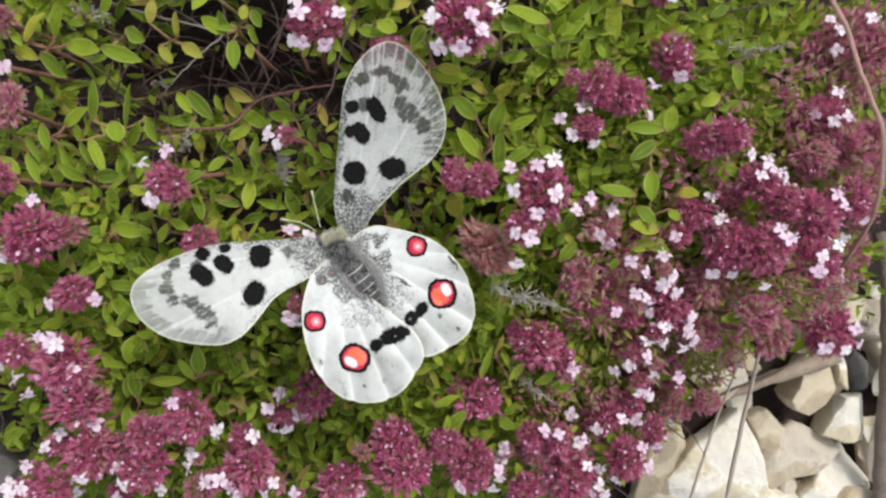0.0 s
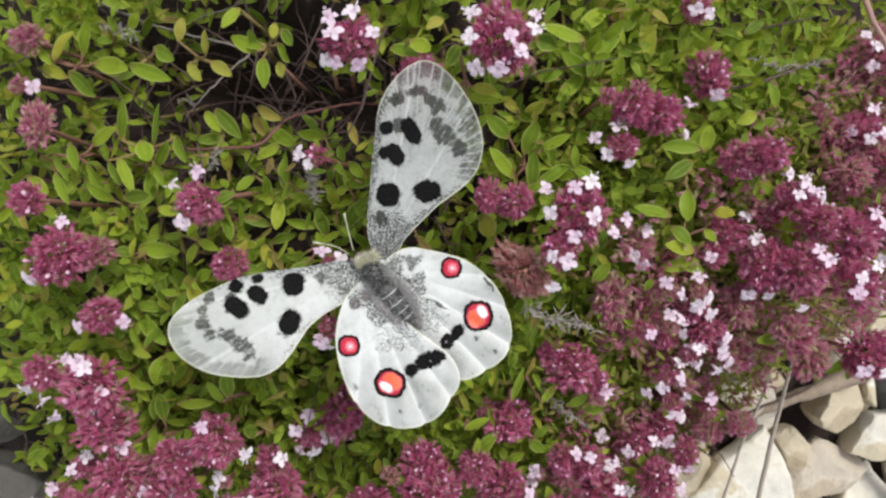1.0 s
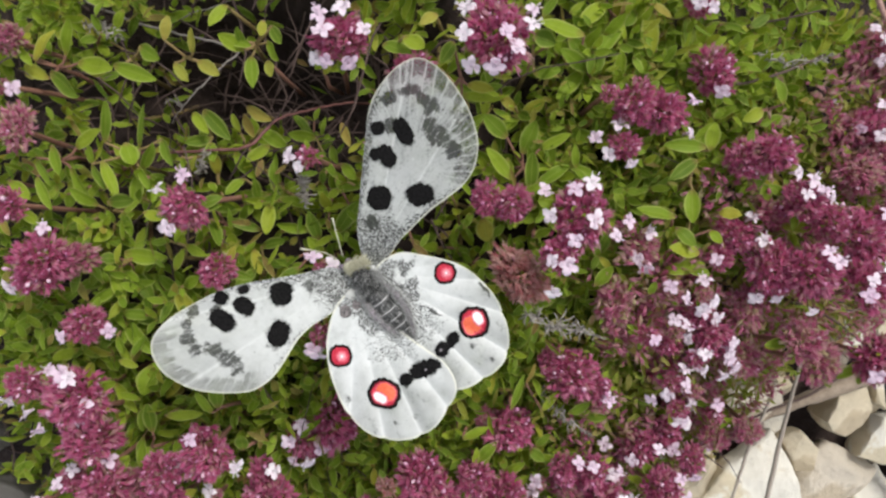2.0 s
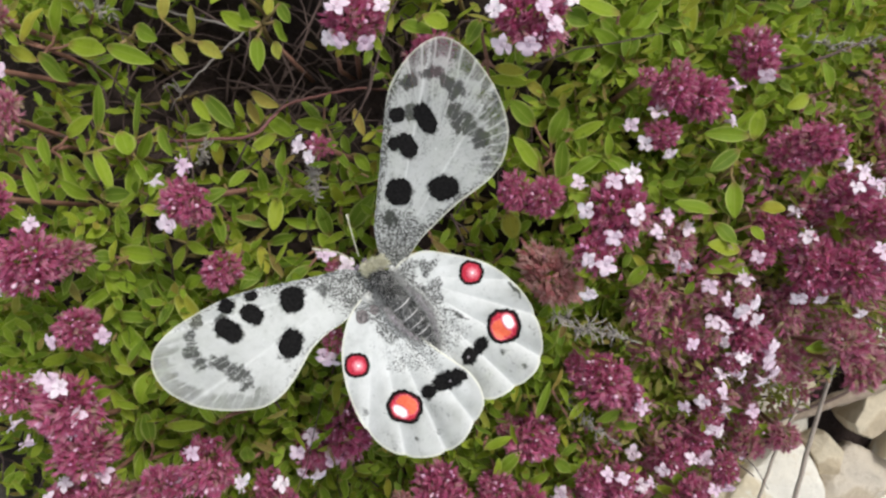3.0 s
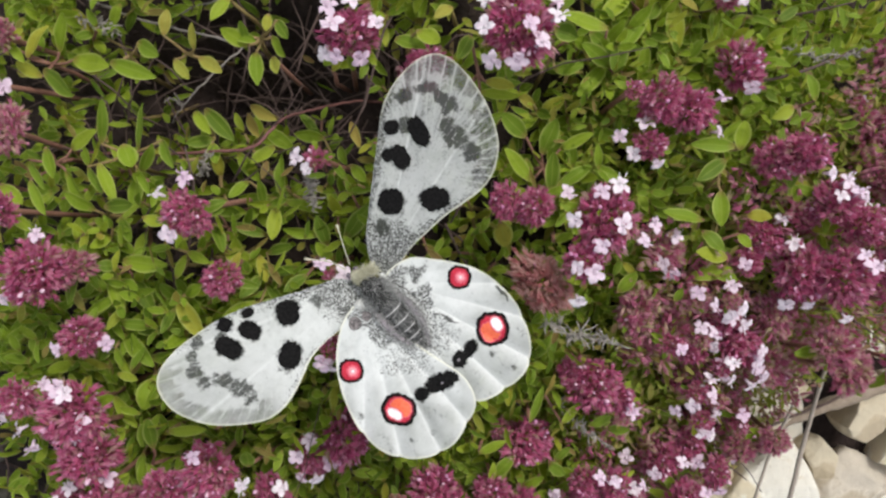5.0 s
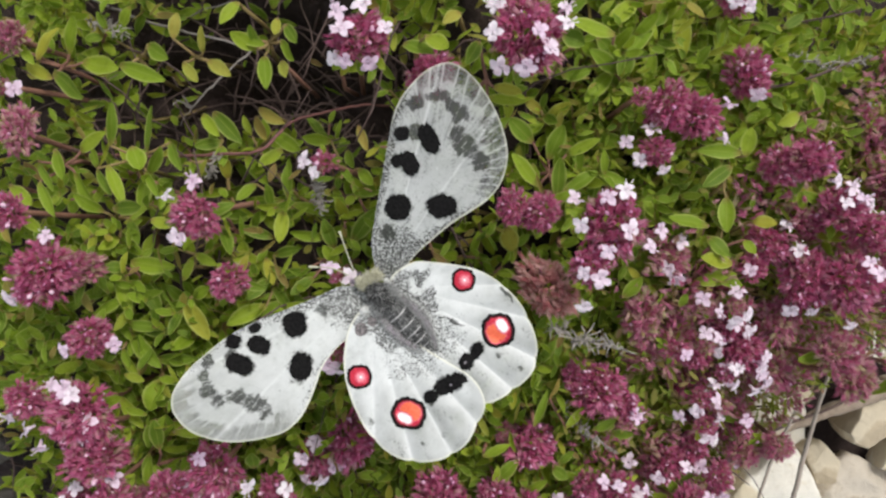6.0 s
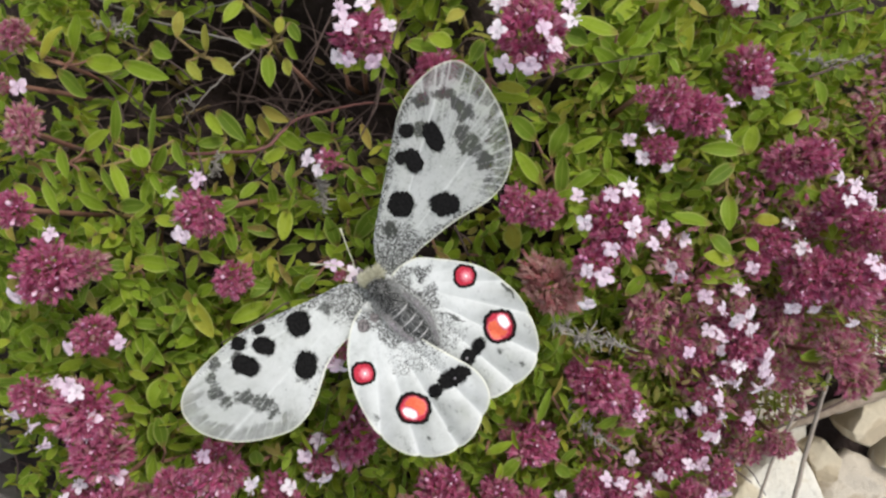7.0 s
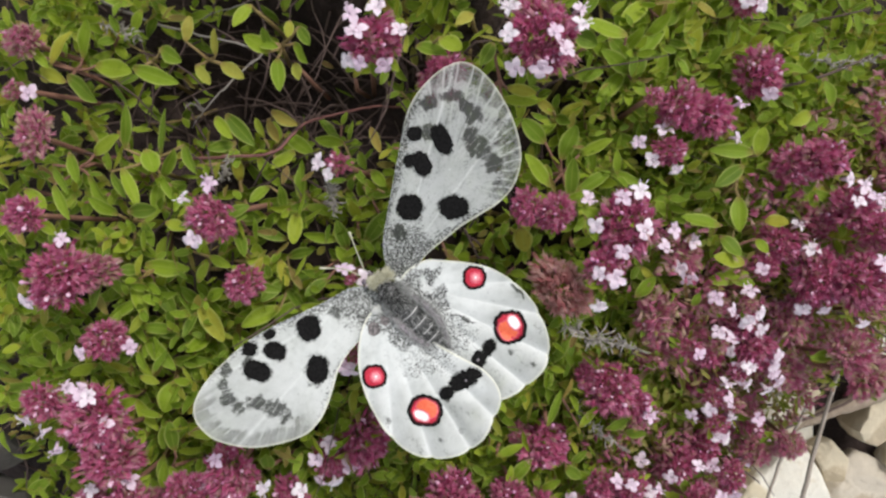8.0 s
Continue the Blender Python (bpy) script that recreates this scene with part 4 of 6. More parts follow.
bloom(14.9, -57.2, 107.5, 2.3, "faded", [(0.3, 3.5), (-0.3, -1.2), (-2.0, -4.4)])
bloom(21.2, -60.7, 102.6, 2.4, "faded", [(-0.5, -0.5)])
bloom(31.3, -56.3, 102.0, 3.3, "fresh", [(1.2, 1.1), (-1.2, -4.5), (1.5, 4.1)])
bloom(43.3, -68.5, 86.9, 3.6, "fresh", [(2.3, -1.3), (-1.0, -0.7), (-6.2, -0.7), (1.6, 5.2)])
bloom(56.1, -61.5, 86.5, 2.3, "faded", [(-0.7, 2.0), (0.3, -2.9)])
bloom(61.4, -46.3, 95.4, 2.2, "faded", [(0.3, 1.2)])
bloom(36.1, -52.3, 103.1, 3.3, "fresh", [(-0.7, 1.8)])
bloom(16.6, -50.6, 111.8, 2.0, "faded", [(-1.4, 0.7)])

sprig(-90.5, 45.9, 130.3, False, [(-2.3, 0.1, 2.0, 1.0, 7.1, 2.8, 3.8), (2.2, 2.2, -1.4, 5.7, 9.1, 2.5, 3.4), (-4.1, 1.7, 1.7, -5.5, 3.9, 5.7, 2.7), (-0.1, -3.3, 0.8, -5.4, -0.6, 1.8, 3.2), (0.5, -2.0, 1.0, 8.6, -8.4, 5.2, 4.1), (3.8, 1.3, -4.0, 12.8, -1.0, -0.9, 4.7)])
sprig(-74.4, 47.7, 129.8, False, [(-3.1, -1.8, -0.6, 6.7, -5.9, 3.3, 3.9), (3.1, 1.8, 0.6, 7.7, -1.5, 3.4, 3.9)])
sprig(-89.1, 25.2, 131.7, False, [(3.2, 2.8, -2.9, 9.5, 6.0, 1.3, 3.4), (0.2, 2.6, 1.5, 4.0, -4.2, 4.8, 2.7), (-3.9, 0.3, 0.2, 0.8, -5.9, 3.1, 2.0), (-2.6, -3.9, 1.9, 1.1, -10.8, 4.4, 2.5), (3.1, -1.9, -0.7, 8.2, -9.4, 2.0, 3.2)])
sprig(-74.2, 26.6, 131.8, False, [(-3.5, 1.9, 1.1, -0.7, 9.4, 6.3, 2.5), (2.5, 0.9, -2.4, 4.5, 9.7, 1.6, 1.8), (6.7, 3.4, -3.8, 9.9, -2.4, 1.5, 2.5), (-3.1, -2.4, 3.1, 1.5, -9.6, 6.7, 2.9), (-6.4, -2.7, 1.0, -2.1, -8.3, 4.0, 2.2), (3.6, -3.1, 1.2, 7.5, -8.8, 4.5, 2.0), (0.2, 2.0, -0.3, 3.1, -3.4, 2.2, 4.3)])
sprig(-63.3, 48.6, 127.4, True, [(-3.3, 2.7, 1.7, -2.0, 7.5, 3.2, 2.8), (2.3, 0.3, -0.2, 3.1, 4.3, 3.9, 2.1), (-2.6, -1.3, -2.1, 1.2, -5.9, 0.1, 2.6), (3.7, -1.7, 0.6, 9.0, -5.3, 4.3, 3.3)])
sprig(-43.2, 45.7, 132.2, True, [(0.0, 0.0, 0.0, 1.4, -4.1, 2.7, 2.5)])
sprig(-51.1, 37.2, 121.6, True, [(-1.0, -0.5, -2.0, 2.1, -6.0, 1.1, 2.7), (1.0, 0.5, 2.0, 6.1, -3.2, 5.7, 3.1)])
sprig(-59.9, 33.7, 122.9, False, [(-2.4, 2.9, 0.6, 1.8, -2.1, 5.0, 2.9), (-0.7, 3.8, -1.2, 5.5, -3.0, 1.3, 3.9), (1.7, -2.9, 0.1, -3.8, -4.1, 2.0, 2.9), (1.4, -3.8, 0.5, 2.5, -8.3, 2.5, 3.1)])
sprig(-46.4, 50.1, 132.3, False, [(-1.9, -1.9, -0.6, -6.1, 0.2, 3.7, 3.6), (-1.9, -1.7, -0.4, -2.2, 1.5, 4.1, 2.7), (-0.8, -3.1, -1.8, 0.5, -9.9, 2.7, 3.4), (3.5, -0.8, 1.4, 7.2, -6.2, 6.6, 2.9), (2.3, 4.2, 0.0, 1.9, 0.7, 0.7, 2.3), (4.4, 2.4, 1.8, 7.3, -2.4, 5.7, 2.7), (-5.6, 1.0, -0.6, -0.1, -1.8, 2.9, 2.9)])
sprig(-52.9, 58.6, 129.3, False, [(0.0, 0.0, 0.0, -2.7, -4.8, 3.4, 3.0)])
sprig(-99.1, 20.7, 131.4, False, [(0.0, 0.0, 0.0, 6.2, -4.5, 2.3, 3.2)])
sprig(-78.4, 13.9, 131.5, False, [(2.4, 1.8, 3.8, 10.4, 1.9, 8.2, 3.5), (3.6, 0.1, -0.3, 6.7, -5.2, 2.2, 2.5), (-2.3, -1.5, -4.2, 0.9, -7.9, 0.1, 2.8), (-2.9, -1.6, -0.5, -4.0, -7.3, 1.2, 2.7), (-0.9, 1.3, 1.2, -4.4, 4.0, 5.9, 3.1)])
sprig(-68.6, 13.5, 134.9, False, [(0.0, 0.0, 0.0, 4.7, -1.5, 1.2, 2.7)])
sprig(-62.7, 25.7, 129.4, False, [(0.0, 0.0, 0.0, 3.1, -3.5, 5.8, 1.6)])
sprig(-51.5, 30.9, 119.1, False, [(-3.2, -2.4, -0.8, 2.5, -9.1, 2.6, 3.5), (3.2, 2.4, 0.8, 10.0, -2.3, 3.5, 3.7)])
sprig(-45.8, 29.3, 121.3, False, [(0.0, 0.0, 0.0, -4.3, -4.1, 3.2, 3.4)])
sprig(-45.1, 16.9, 124.4, False, [(-5.6, 4.7, -0.5, -9.4, 1.2, 1.3, 2.9), (-0.4, 1.2, -1.7, -7.6, 1.0, 0.5, 2.6), (2.6, -0.3, 2.2, -4.3, -0.9, 4.3, 2.6), (1.1, 2.0, -1.2, 1.1, 8.7, 1.0, 3.1), (0.9, -1.0, 2.2, 0.7, -8.2, 5.3, 3.5), (1.9, 0.4, -0.8, 8.7, -1.4, -0.3, 2.9), (1.0, -0.0, -1.7, 2.5, -4.4, 3.9, 1.9), (-1.4, -6.9, 1.5, -7.6, -4.7, 4.7, 2.8)])
sprig(-32.3, 24.3, 123.1, False, [(-2.3, 6.4, 1.2, -7.7, 6.5, 3.9, 3.3), (3.5, 0.5, 0.9, 6.8, -3.3, 2.2, 2.9), (2.4, -4.4, -0.0, 8.7, -4.2, 2.7, 3.1), (-2.4, -4.1, 0.7, -8.0, -5.9, 2.4, 2.4), (-2.0, -3.3, -1.5, 0.7, -9.6, 2.2, 2.6), (0.8, 4.8, -1.4, 1.7, 1.0, -0.0, 2.4)])
sprig(-34.9, 6.1, 126.1, False, [(-0.9, 3.9, -1.7, -7.7, 4.6, 1.1, 2.9), (1.0, 1.8, -1.8, -0.8, 7.4, 1.5, 3.6), (4.9, 3.0, -0.1, 10.3, 9.6, 3.5, 4.0), (2.3, -1.4, 0.3, -0.7, 1.9, 2.4, 3.3), (-4.7, -2.9, 1.2, -9.8, -4.1, 3.0, 2.6), (-2.6, -4.4, 2.1, -7.0, -7.7, 4.3, 3.0)])
sprig(-55.7, 11.7, 124.6, False, [(4.2, 0.3, -1.2, 7.0, 3.6, 4.3, 2.6), (-3.0, 4.3, -2.1, 3.8, 3.0, 2.7, 3.1), (-1.6, 0.7, 2.4, 2.2, -4.6, 7.6, 3.0), (0.3, -5.3, 0.8, 7.5, -7.9, 2.8, 4.2)])
sprig(-46.6, 1.0, 126.8, False, [(0.1, 5.4, -1.2, 6.8, 6.7, 2.5, 2.6), (-1.3, 4.8, -0.3, 1.0, -0.6, 3.3, 2.8), (0.1, 0.5, 2.2, -4.3, -3.7, 4.6, 2.8), (-0.1, -1.2, -1.4, 4.1, -5.9, 0.2, 2.8), (-0.8, -5.2, 1.6, -7.4, -8.0, 6.0, 4.0), (2.1, -4.4, -1.0, -2.3, -8.1, 0.3, 3.6)])
sprig(-62.1, 4.0, 132.0, False, [(0.7, 2.6, -1.3, 5.4, 0.5, 0.6, 2.5), (-0.7, -2.6, 1.3, 1.8, 1.3, 3.6, 2.2)])
sprig(-75.4, 3.0, 129.9, False, [(1.6, 2.1, 2.3, 10.1, 0.7, 4.6, 4.1), (-0.8, 0.9, 0.2, -3.7, 1.0, 2.8, 3.0), (-2.3, -1.4, -0.3, 1.1, -8.3, 1.9, 3.4), (1.4, -1.5, -2.2, 6.3, -9.0, -1.1, 3.7)])
sprig(-67.5, -5.8, 126.6, False, [(3.2, 2.9, 2.3, 9.2, -4.9, 5.1, 4.2), (-1.8, 1.0, -0.4, 5.2, 2.3, 3.0, 3.1), (-1.4, -3.9, -1.9, 1.6, -6.2, 0.3, 2.4)])
sprig(-77.8, -10.3, 126.7, False, [(-1.3, 4.3, 0.4, 2.6, -0.6, 3.3, 2.3), (1.3, 2.4, 1.7, 8.6, 1.6, 2.1, 2.8), (1.3, 0.0, -0.5, 8.1, -5.8, 4.0, 3.8), (0.5, -2.7, 1.9, 3.5, -6.3, 4.4, 2.3), (-1.9, -4.0, -3.5, 1.9, -8.9, -0.8, 2.4)])
sprig(-71.8, -19.1, 124.3, False, [(-0.0, 3.3, 0.2, 8.5, 3.6, 2.8, 3.3), (-1.4, -2.6, -1.8, 5.6, -2.4, 1.6, 2.6), (1.4, -0.8, 1.6, -0.5, -6.7, 3.8, 5.2)])
sprig(-81.8, -27.6, 122.2, False, [(0.3, 3.1, -1.4, 6.5, -2.8, 2.1, 3.1), (-0.3, -3.1, 1.4, 4.9, -7.5, 5.1, 2.6)])
sprig(-73.1, -32.2, 121.0, False, [(-0.6, 2.9, 0.5, -0.7, -2.5, 3.2, 3.7), (-2.0, -4.7, -0.3, -1.6, -10.0, 2.5, 2.9), (2.6, 1.8, -0.2, 10.7, 1.3, 3.7, 2.9)])
sprig(-54.7, -36.8, 114.4, False, [(0.0, 0.0, 0.0, 1.7, -4.0, 3.3, 3.8)])
sprig(-51.7, -43.2, 106.5, False, [(0.0, 0.0, 0.0, 5.6, -0.3, 3.9, 3.5)])
sprig(-38.3, -26.0, 113.5, False, [(2.5, 2.6, -0.1, 5.7, 0.2, 3.5, 4.6), (-2.5, -2.6, 0.1, 2.5, -5.4, 3.9, 4.6)])
sprig(-39.9, -33.3, 107.2, False, [(0.0, 0.0, 0.0, 0.8, -3.1, 3.7, 3.7)])
sprig(11.2, 23.1, 131.6, False, [(-3.7, 6.0, 0.1, -8.9, 10.4, 3.1, 4.1), (-0.5, 2.6, -0.4, 2.4, 9.1, 2.0, 4.1), (-2.8, -3.0, 0.9, -8.3, 3.2, 3.9, 3.6), (1.1, -5.2, 0.3, 1.3, 2.3, 4.1, 3.4), (3.2, 3.5, -0.3, 8.9, 6.1, 3.3, 2.7), (2.7, -4.0, -0.6, 9.2, 0.2, 0.8, 3.2)])
sprig(20.8, 23.3, 130.0, False, [(0.0, 0.0, 0.0, 5.6, -2.6, 1.4, 2.5)])
sprig(44.2, 12.5, 115.4, False, [(2.2, 1.2, 3.0, -7.5, 1.9, 4.2, 3.7), (-2.2, -1.2, -3.0, 2.6, -2.9, -0.2, 3.6)])
sprig(57.7, 9.9, 108.6, False, [(-3.8, 1.4, 4.3, -8.6, 8.7, 7.1, 3.9), (-0.9, 3.1, 0.9, 2.9, 4.4, 5.3, 4.5), (4.1, 0.2, -1.9, -2.0, -3.0, 1.9, 4.5), (0.7, -4.7, -3.3, -4.7, -4.8, -1.5, 3.2)])
sprig(23.6, 32.6, 123.3, False, [(1.9, 1.0, -0.4, 5.0, 6.2, 3.6, 3.4), (-1.9, -1.0, 0.4, 3.2, -3.6, 5.9, 3.5)])
sprig(43.2, 25.4, 117.0, False, [(-2.7, 0.8, 0.5, -1.1, -4.9, 2.8, 4.5), (2.7, -0.8, -0.5, 8.3, 3.7, 2.4, 4.8)])
sprig(54.1, 27.8, 116.8, False, [(-1.2, -2.6, 1.3, -2.4, 2.8, 4.5, 1.7), (1.2, 2.6, -1.3, 1.1, 7.5, 2.3, 3.3)])
sprig(13.1, 8.1, 131.9, False, [(0.0, 0.0, 0.0, 3.4, 1.3, 2.8, 2.3)])
sprig(2.2, 12.0, 132.4, False, [(0.0, 0.0, 0.0, 0.9, -5.1, 1.5, 4.5)])
sprig(24.1, 46.2, 130.1, False, [(-1.1, 3.1, 5.9, -10.6, 4.6, 9.9, 3.9), (-3.2, 4.5, 0.3, 0.1, -0.3, 3.1, 3.4), (1.3, -2.7, -0.2, -5.9, 0.5, 5.6, 3.9), (0.6, -1.6, -2.3, -6.0, -8.7, -0.6, 3.7), (2.4, -3.3, -3.6, 4.3, -6.6, -1.6, 3.3)])
sprig(31.6, 57.4, 127.1, False, [(-1.9, 1.7, 0.5, -9.2, -5.1, 4.4, 4.2), (1.9, -1.7, -0.5, -5.3, -11.5, 6.6, 3.9)])
sprig(43.9, 58.6, 121.8, False, [(-3.9, 2.5, 0.7, -10.0, -2.1, 1.5, 5.6), (-4.3, 0.1, 2.6, -4.4, -11.3, 5.3, 4.3), (2.2, -1.9, -1.5, 0.6, -10.6, 1.1, 2.7), (6.0, -0.6, -1.8, 3.9, -8.4, 2.0, 2.9)])
sprig(32.1, 41.8, 125.6, False, [(0.0, 0.0, 0.0, 0.6, 6.3, 3.7, 3.1)])
sprig(42.0, 48.1, 116.8, False, [(0.0, 0.0, 0.0, 5.9, -0.7, 2.7, 3.2)])
sprig(12.8, 45.4, 136.2, False, [(-0.2, 3.5, 1.5, 4.0, 2.1, 2.3, 4.8), (0.2, -3.5, -1.5, 4.7, -3.7, 1.6, 3.3)])
sprig(68.5, 59.6, 108.5, False, [(0.0, 0.0, 0.0, 5.0, -2.4, 4.2, 3.7)])
sprig(73.7, 47.6, 106.4, False, [(0.0, 0.0, 0.0, -1.9, -7.4, 3.9, 2.1)])
sprig(63.3, 37.1, 112.7, False, [(0.0, 0.0, 0.0, 2.6, -1.1, 3.7, 3.9)])
sprig(81.3, 54.7, 103.9, False, [(0.0, 0.0, 0.0, -13.9, -5.8, 5.5, 3.0)])
sprig(89.4, 66.8, 98.4, False, [(0.0, 0.0, 0.0, -1.9, -6.9, 5.0, 3.1)])
sprig(57.0, 57.8, 114.2, False, [(-2.8, -0.6, 0.2, -2.6, -6.1, 3.8, 2.3), (2.8, 0.6, -0.2, 6.8, -1.9, 3.5, 2.5)])
sprig(75.2, 36.2, 112.0, False, [(0.0, 0.0, 0.0, -6.2, -1.4, 3.5, 3.4)])
sprig(85.0, 34.8, 105.1, False, [(0.0, 0.0, 0.0, 0.5, -2.6, 3.9, 3.2)])
sprig(8.7, -27.7, 106.9, False, [(4.0, 0.2, -0.8, 0.5, -6.0, 4.3, 2.4), (-4.0, -0.2, 0.8, -8.2, -3.0, 5.2, 3.4)])
sprig(28.3, -35.6, 103.0, False, [(2.1, 2.3, 2.3, -4.8, 0.9, 6.5, 3.5), (-2.1, -2.3, -2.3, 4.0, -1.5, 0.5, 3.3)])
sprig(-10.9, -44.1, 109.1, False, [(1.0, -1.5, -1.4, 7.7, 0.1, 0.5, 4.8), (-1.0, 1.5, 1.4, -6.8, 0.4, 2.6, 3.9)])
sprig(1.4, -43.1, 101.9, False, [(3.6, -0.2, 0.7, 1.8, -5.0, 3.7, 3.6), (-3.6, 3.3, -0.7, 2.3, 2.5, 2.0, 3.0), (0.0, -3.1, -0.0, 0.6, -5.9, 4.3, 2.5)])
sprig(15.8, -45.7, 99.8, False, [(-2.9, -3.7, 0.8, -7.9, -6.0, 4.0, 3.0), (0.3, -0.8, -0.9, 3.1, -3.1, 2.2, 4.2), (2.5, 4.5, 0.1, -0.2, 1.1, 2.6, 3.1)])
sprig(-22.7, -42.3, 108.1, False, [(0.0, 0.0, 0.0, -4.2, 2.7, 2.9, 3.1)])
sprig(-1.9, -39.0, 109.3, False, [(0.0, 0.0, 0.0, -5.3, 0.3, 3.9, 2.6)])
sprig(-30.4, -45.0, 104.1, False, [(0.0, 0.0, 0.0, 7.8, -1.4, 3.8, 4.0)])
sprig(79.6, 10.1, 105.0, False, [(0.0, 0.0, 0.0, -1.1, -4.6, 4.5, 2.4)])
sprig(57.0, 3.4, 105.5, False, [(0.0, 0.0, 0.0, 4.1, -4.5, 2.7, 3.5)])
sprig(27.1, -2.6, 125.7, False, [(0.0, 0.0, 0.0, 3.3, 4.1, 2.6, 3.3)])
sprig(70.2, 20.8, 105.9, False, [(2.5, 1.4, -0.3, 2.6, -4.6, 1.1, 2.4), (-2.5, -1.4, 0.3, -4.8, -6.8, 3.8, 2.1)])
sprig(51.1, -5.0, 100.9, False, [(0.0, 0.0, 0.0, -3.0, -1.9, 2.3, 2.8)])
sprig(-7.2, 53.9, 136.0, True, [(0.0, 0.0, 0.0, -2.8, -2.3, 3.6, 2.8)])
sprig(-2.4, 39.2, 145.4, False, [(-1.4, 5.8, 1.4, -3.6, 1.5, 4.3, 3.0), (1.2, -2.0, -0.2, 6.0, -3.9, 3.5, 2.7), (0.2, -3.8, -1.2, 6.2, -5.0, 1.4, 2.5)])
sprig(-16.0, 47.7, 139.1, False, [(2.3, 0.1, 2.4, 6.6, -3.4, 5.0, 3.8), (-2.3, -0.1, -2.4, 3.3, -2.4, 1.8, 3.7)])
sprig(5.1, 46.7, 144.9, False, [(0.0, 0.0, 0.0, 3.5, -3.5, 4.6, 2.1)])
sprig(-28.5, 33.4, 126.6, False, [(0.0, 0.0, 0.0, 2.2, -5.4, 4.0, 2.3)])
sprig(-31.1, 42.6, 132.8, False, [(0.0, 0.0, 0.0, 3.1, 1.7, 6.4, 2.2)])
sprig(8.9, -30.9, 120.9, False, [(0.0, 0.0, 0.0, 2.7, 7.7, 2.2, 2.0)])
sprig(14.2, -28.3, 119.8, False, [(-1.8, 3.1, 0.0, 0.3, 7.7, 2.2, 1.8), (1.8, -3.1, 0.0, 5.1, 1.3, 2.2, 2.1)])
sprig(24.8, -33.6, 115.1, False, [(-2.1, 0.4, 0.0, 2.6, 3.2, 2.2, 3.2), (2.1, -0.4, 0.0, 6.7, 0.3, 2.2, 2.7)])
sprig(1.1, -45.1, 115.2, False, [(0.4, 0.8, 0.0, 4.3, 5.6, 2.2, 3.3), (-0.4, -0.8, 0.0, -0.0, 4.7, 2.2, 2.2)])
sprig(7.8, -48.5, 111.1, False, [(0.0, 0.0, 0.0, 4.9, 3.8, 2.2, 3.1)])
sprig(14.8, -42.1, 112.2, False, [(-0.6, -0.4, 0.0, 2.2, -2.3, 2.2, 3.2), (0.6, 0.4, 0.0, 3.8, 4.3, 2.2, 2.2)])
sprig(-2.0, -38.1, 118.5, False, [(0.0, 0.0, 0.0, 5.3, 3.0, 2.2, 2.4)])
sprig(49.7, 7.9, 124.0, False, [(0.8, -3.6, 0.0, -6.5, -2.3, 2.2, 4.0), (-4.2, 2.1, 0.0, -0.7, -1.9, 2.2, 4.0), (3.4, 1.5, 0.0, 4.8, -1.4, 2.2, 2.7)])
sprig(45.9, 1.1, 119.6, False, [(-2.0, -0.7, 0.0, 6.7, 0.7, 2.2, 3.8), (2.0, 0.7, 0.0, 7.8, -1.4, 2.2, 3.3)])
sprig(39.4, -4.8, 124.3, False, [(0.0, 0.0, 0.0, 0.7, 3.2, 2.2, 2.2)])
sprig(50.2, 26.6, 130.7, False, [(0.5, -0.3, 0.0, 0.9, 5.1, 2.2, 3.5), (-0.5, 0.3, 0.0, -8.9, 0.8, 2.2, 3.5)])
sprig(47.8, 21.1, 129.4, False, [(0.5, 3.2, 0.0, -5.5, -0.7, 2.2, 3.5), (-0.5, -3.2, 0.0, -1.3, -9.7, 2.2, 3.9)])
sprig(44.0, 12.2, 128.6, False, [(0.0, 0.0, 0.0, -9.3, 1.5, 2.2, 3.3)])
sprig(55.4, 13.2, 122.9, False, [(0.0, 0.0, 0.0, 4.1, 0.0, 2.2, 3.8)])
sprig(68.4, 16.3, 118.6, False, [(0.0, 0.0, 0.0, -1.9, 3.5, 2.2, 2.6)])
sprig(67.2, 36.7, 123.7, False, [(2.3, 0.7, 0.0, 0.7, 5.7, 2.2, 2.8), (-2.3, -0.7, 0.0, -6.5, -2.9, 2.2, 3.6)])
sprig(-71.6, -38.2, 126.9, False, [(1.3, 4.0, 0.0, 1.0, 10.6, 2.2, 3.3), (-1.3, -4.0, 0.0, 0.1, 2.2, 2.2, 2.5)])
sprig(-54.2, -28.1, 133.7, False, [(0.6, 0.5, 0.0, 0.6, 6.3, 2.2, 3.6), (-0.6, -0.5, 0.0, -3.4, 4.1, 2.2, 2.4)])
sprig(-65.8, -29.8, 130.7, False, [(0.0, 0.0, 0.0, 8.6, 0.8, 2.2, 2.7)])
sprig(-50.6, -38.4, 126.1, False, [(0.0, 0.0, 0.0, 0.1, 3.8, 2.2, 3.6)])

# ---- dead stems, twigs and grass stalks ----
def stick(name, points, r0, r1, material, label, category, side=(), steps=6, wobble=0.25, seed=0):
    """A thin bent stem through points (millimetres); side twigs as further runs of points."""
    rng = random.Random(seed)
    runs = []
    base = Vector(points[0])
    for k, run in enumerate((points, *side)):
        pts = curve_points([Vector(p) - base for p in run], steps, wobble, rng)
        n = len(pts) - 1
        a, b = (r0, r1) if k == 0 else (r1 * 1.1, r1 * 0.5)
        runs.append(tube([p * MM for p in pts], [(a + (b - a) * i / n) * MM for i in range(n + 1)], 6))
    v, f = joined(runs)
    return thing(name, mesh_from(name, v, f, material), Matrix.Translation(base * MM), label, category)


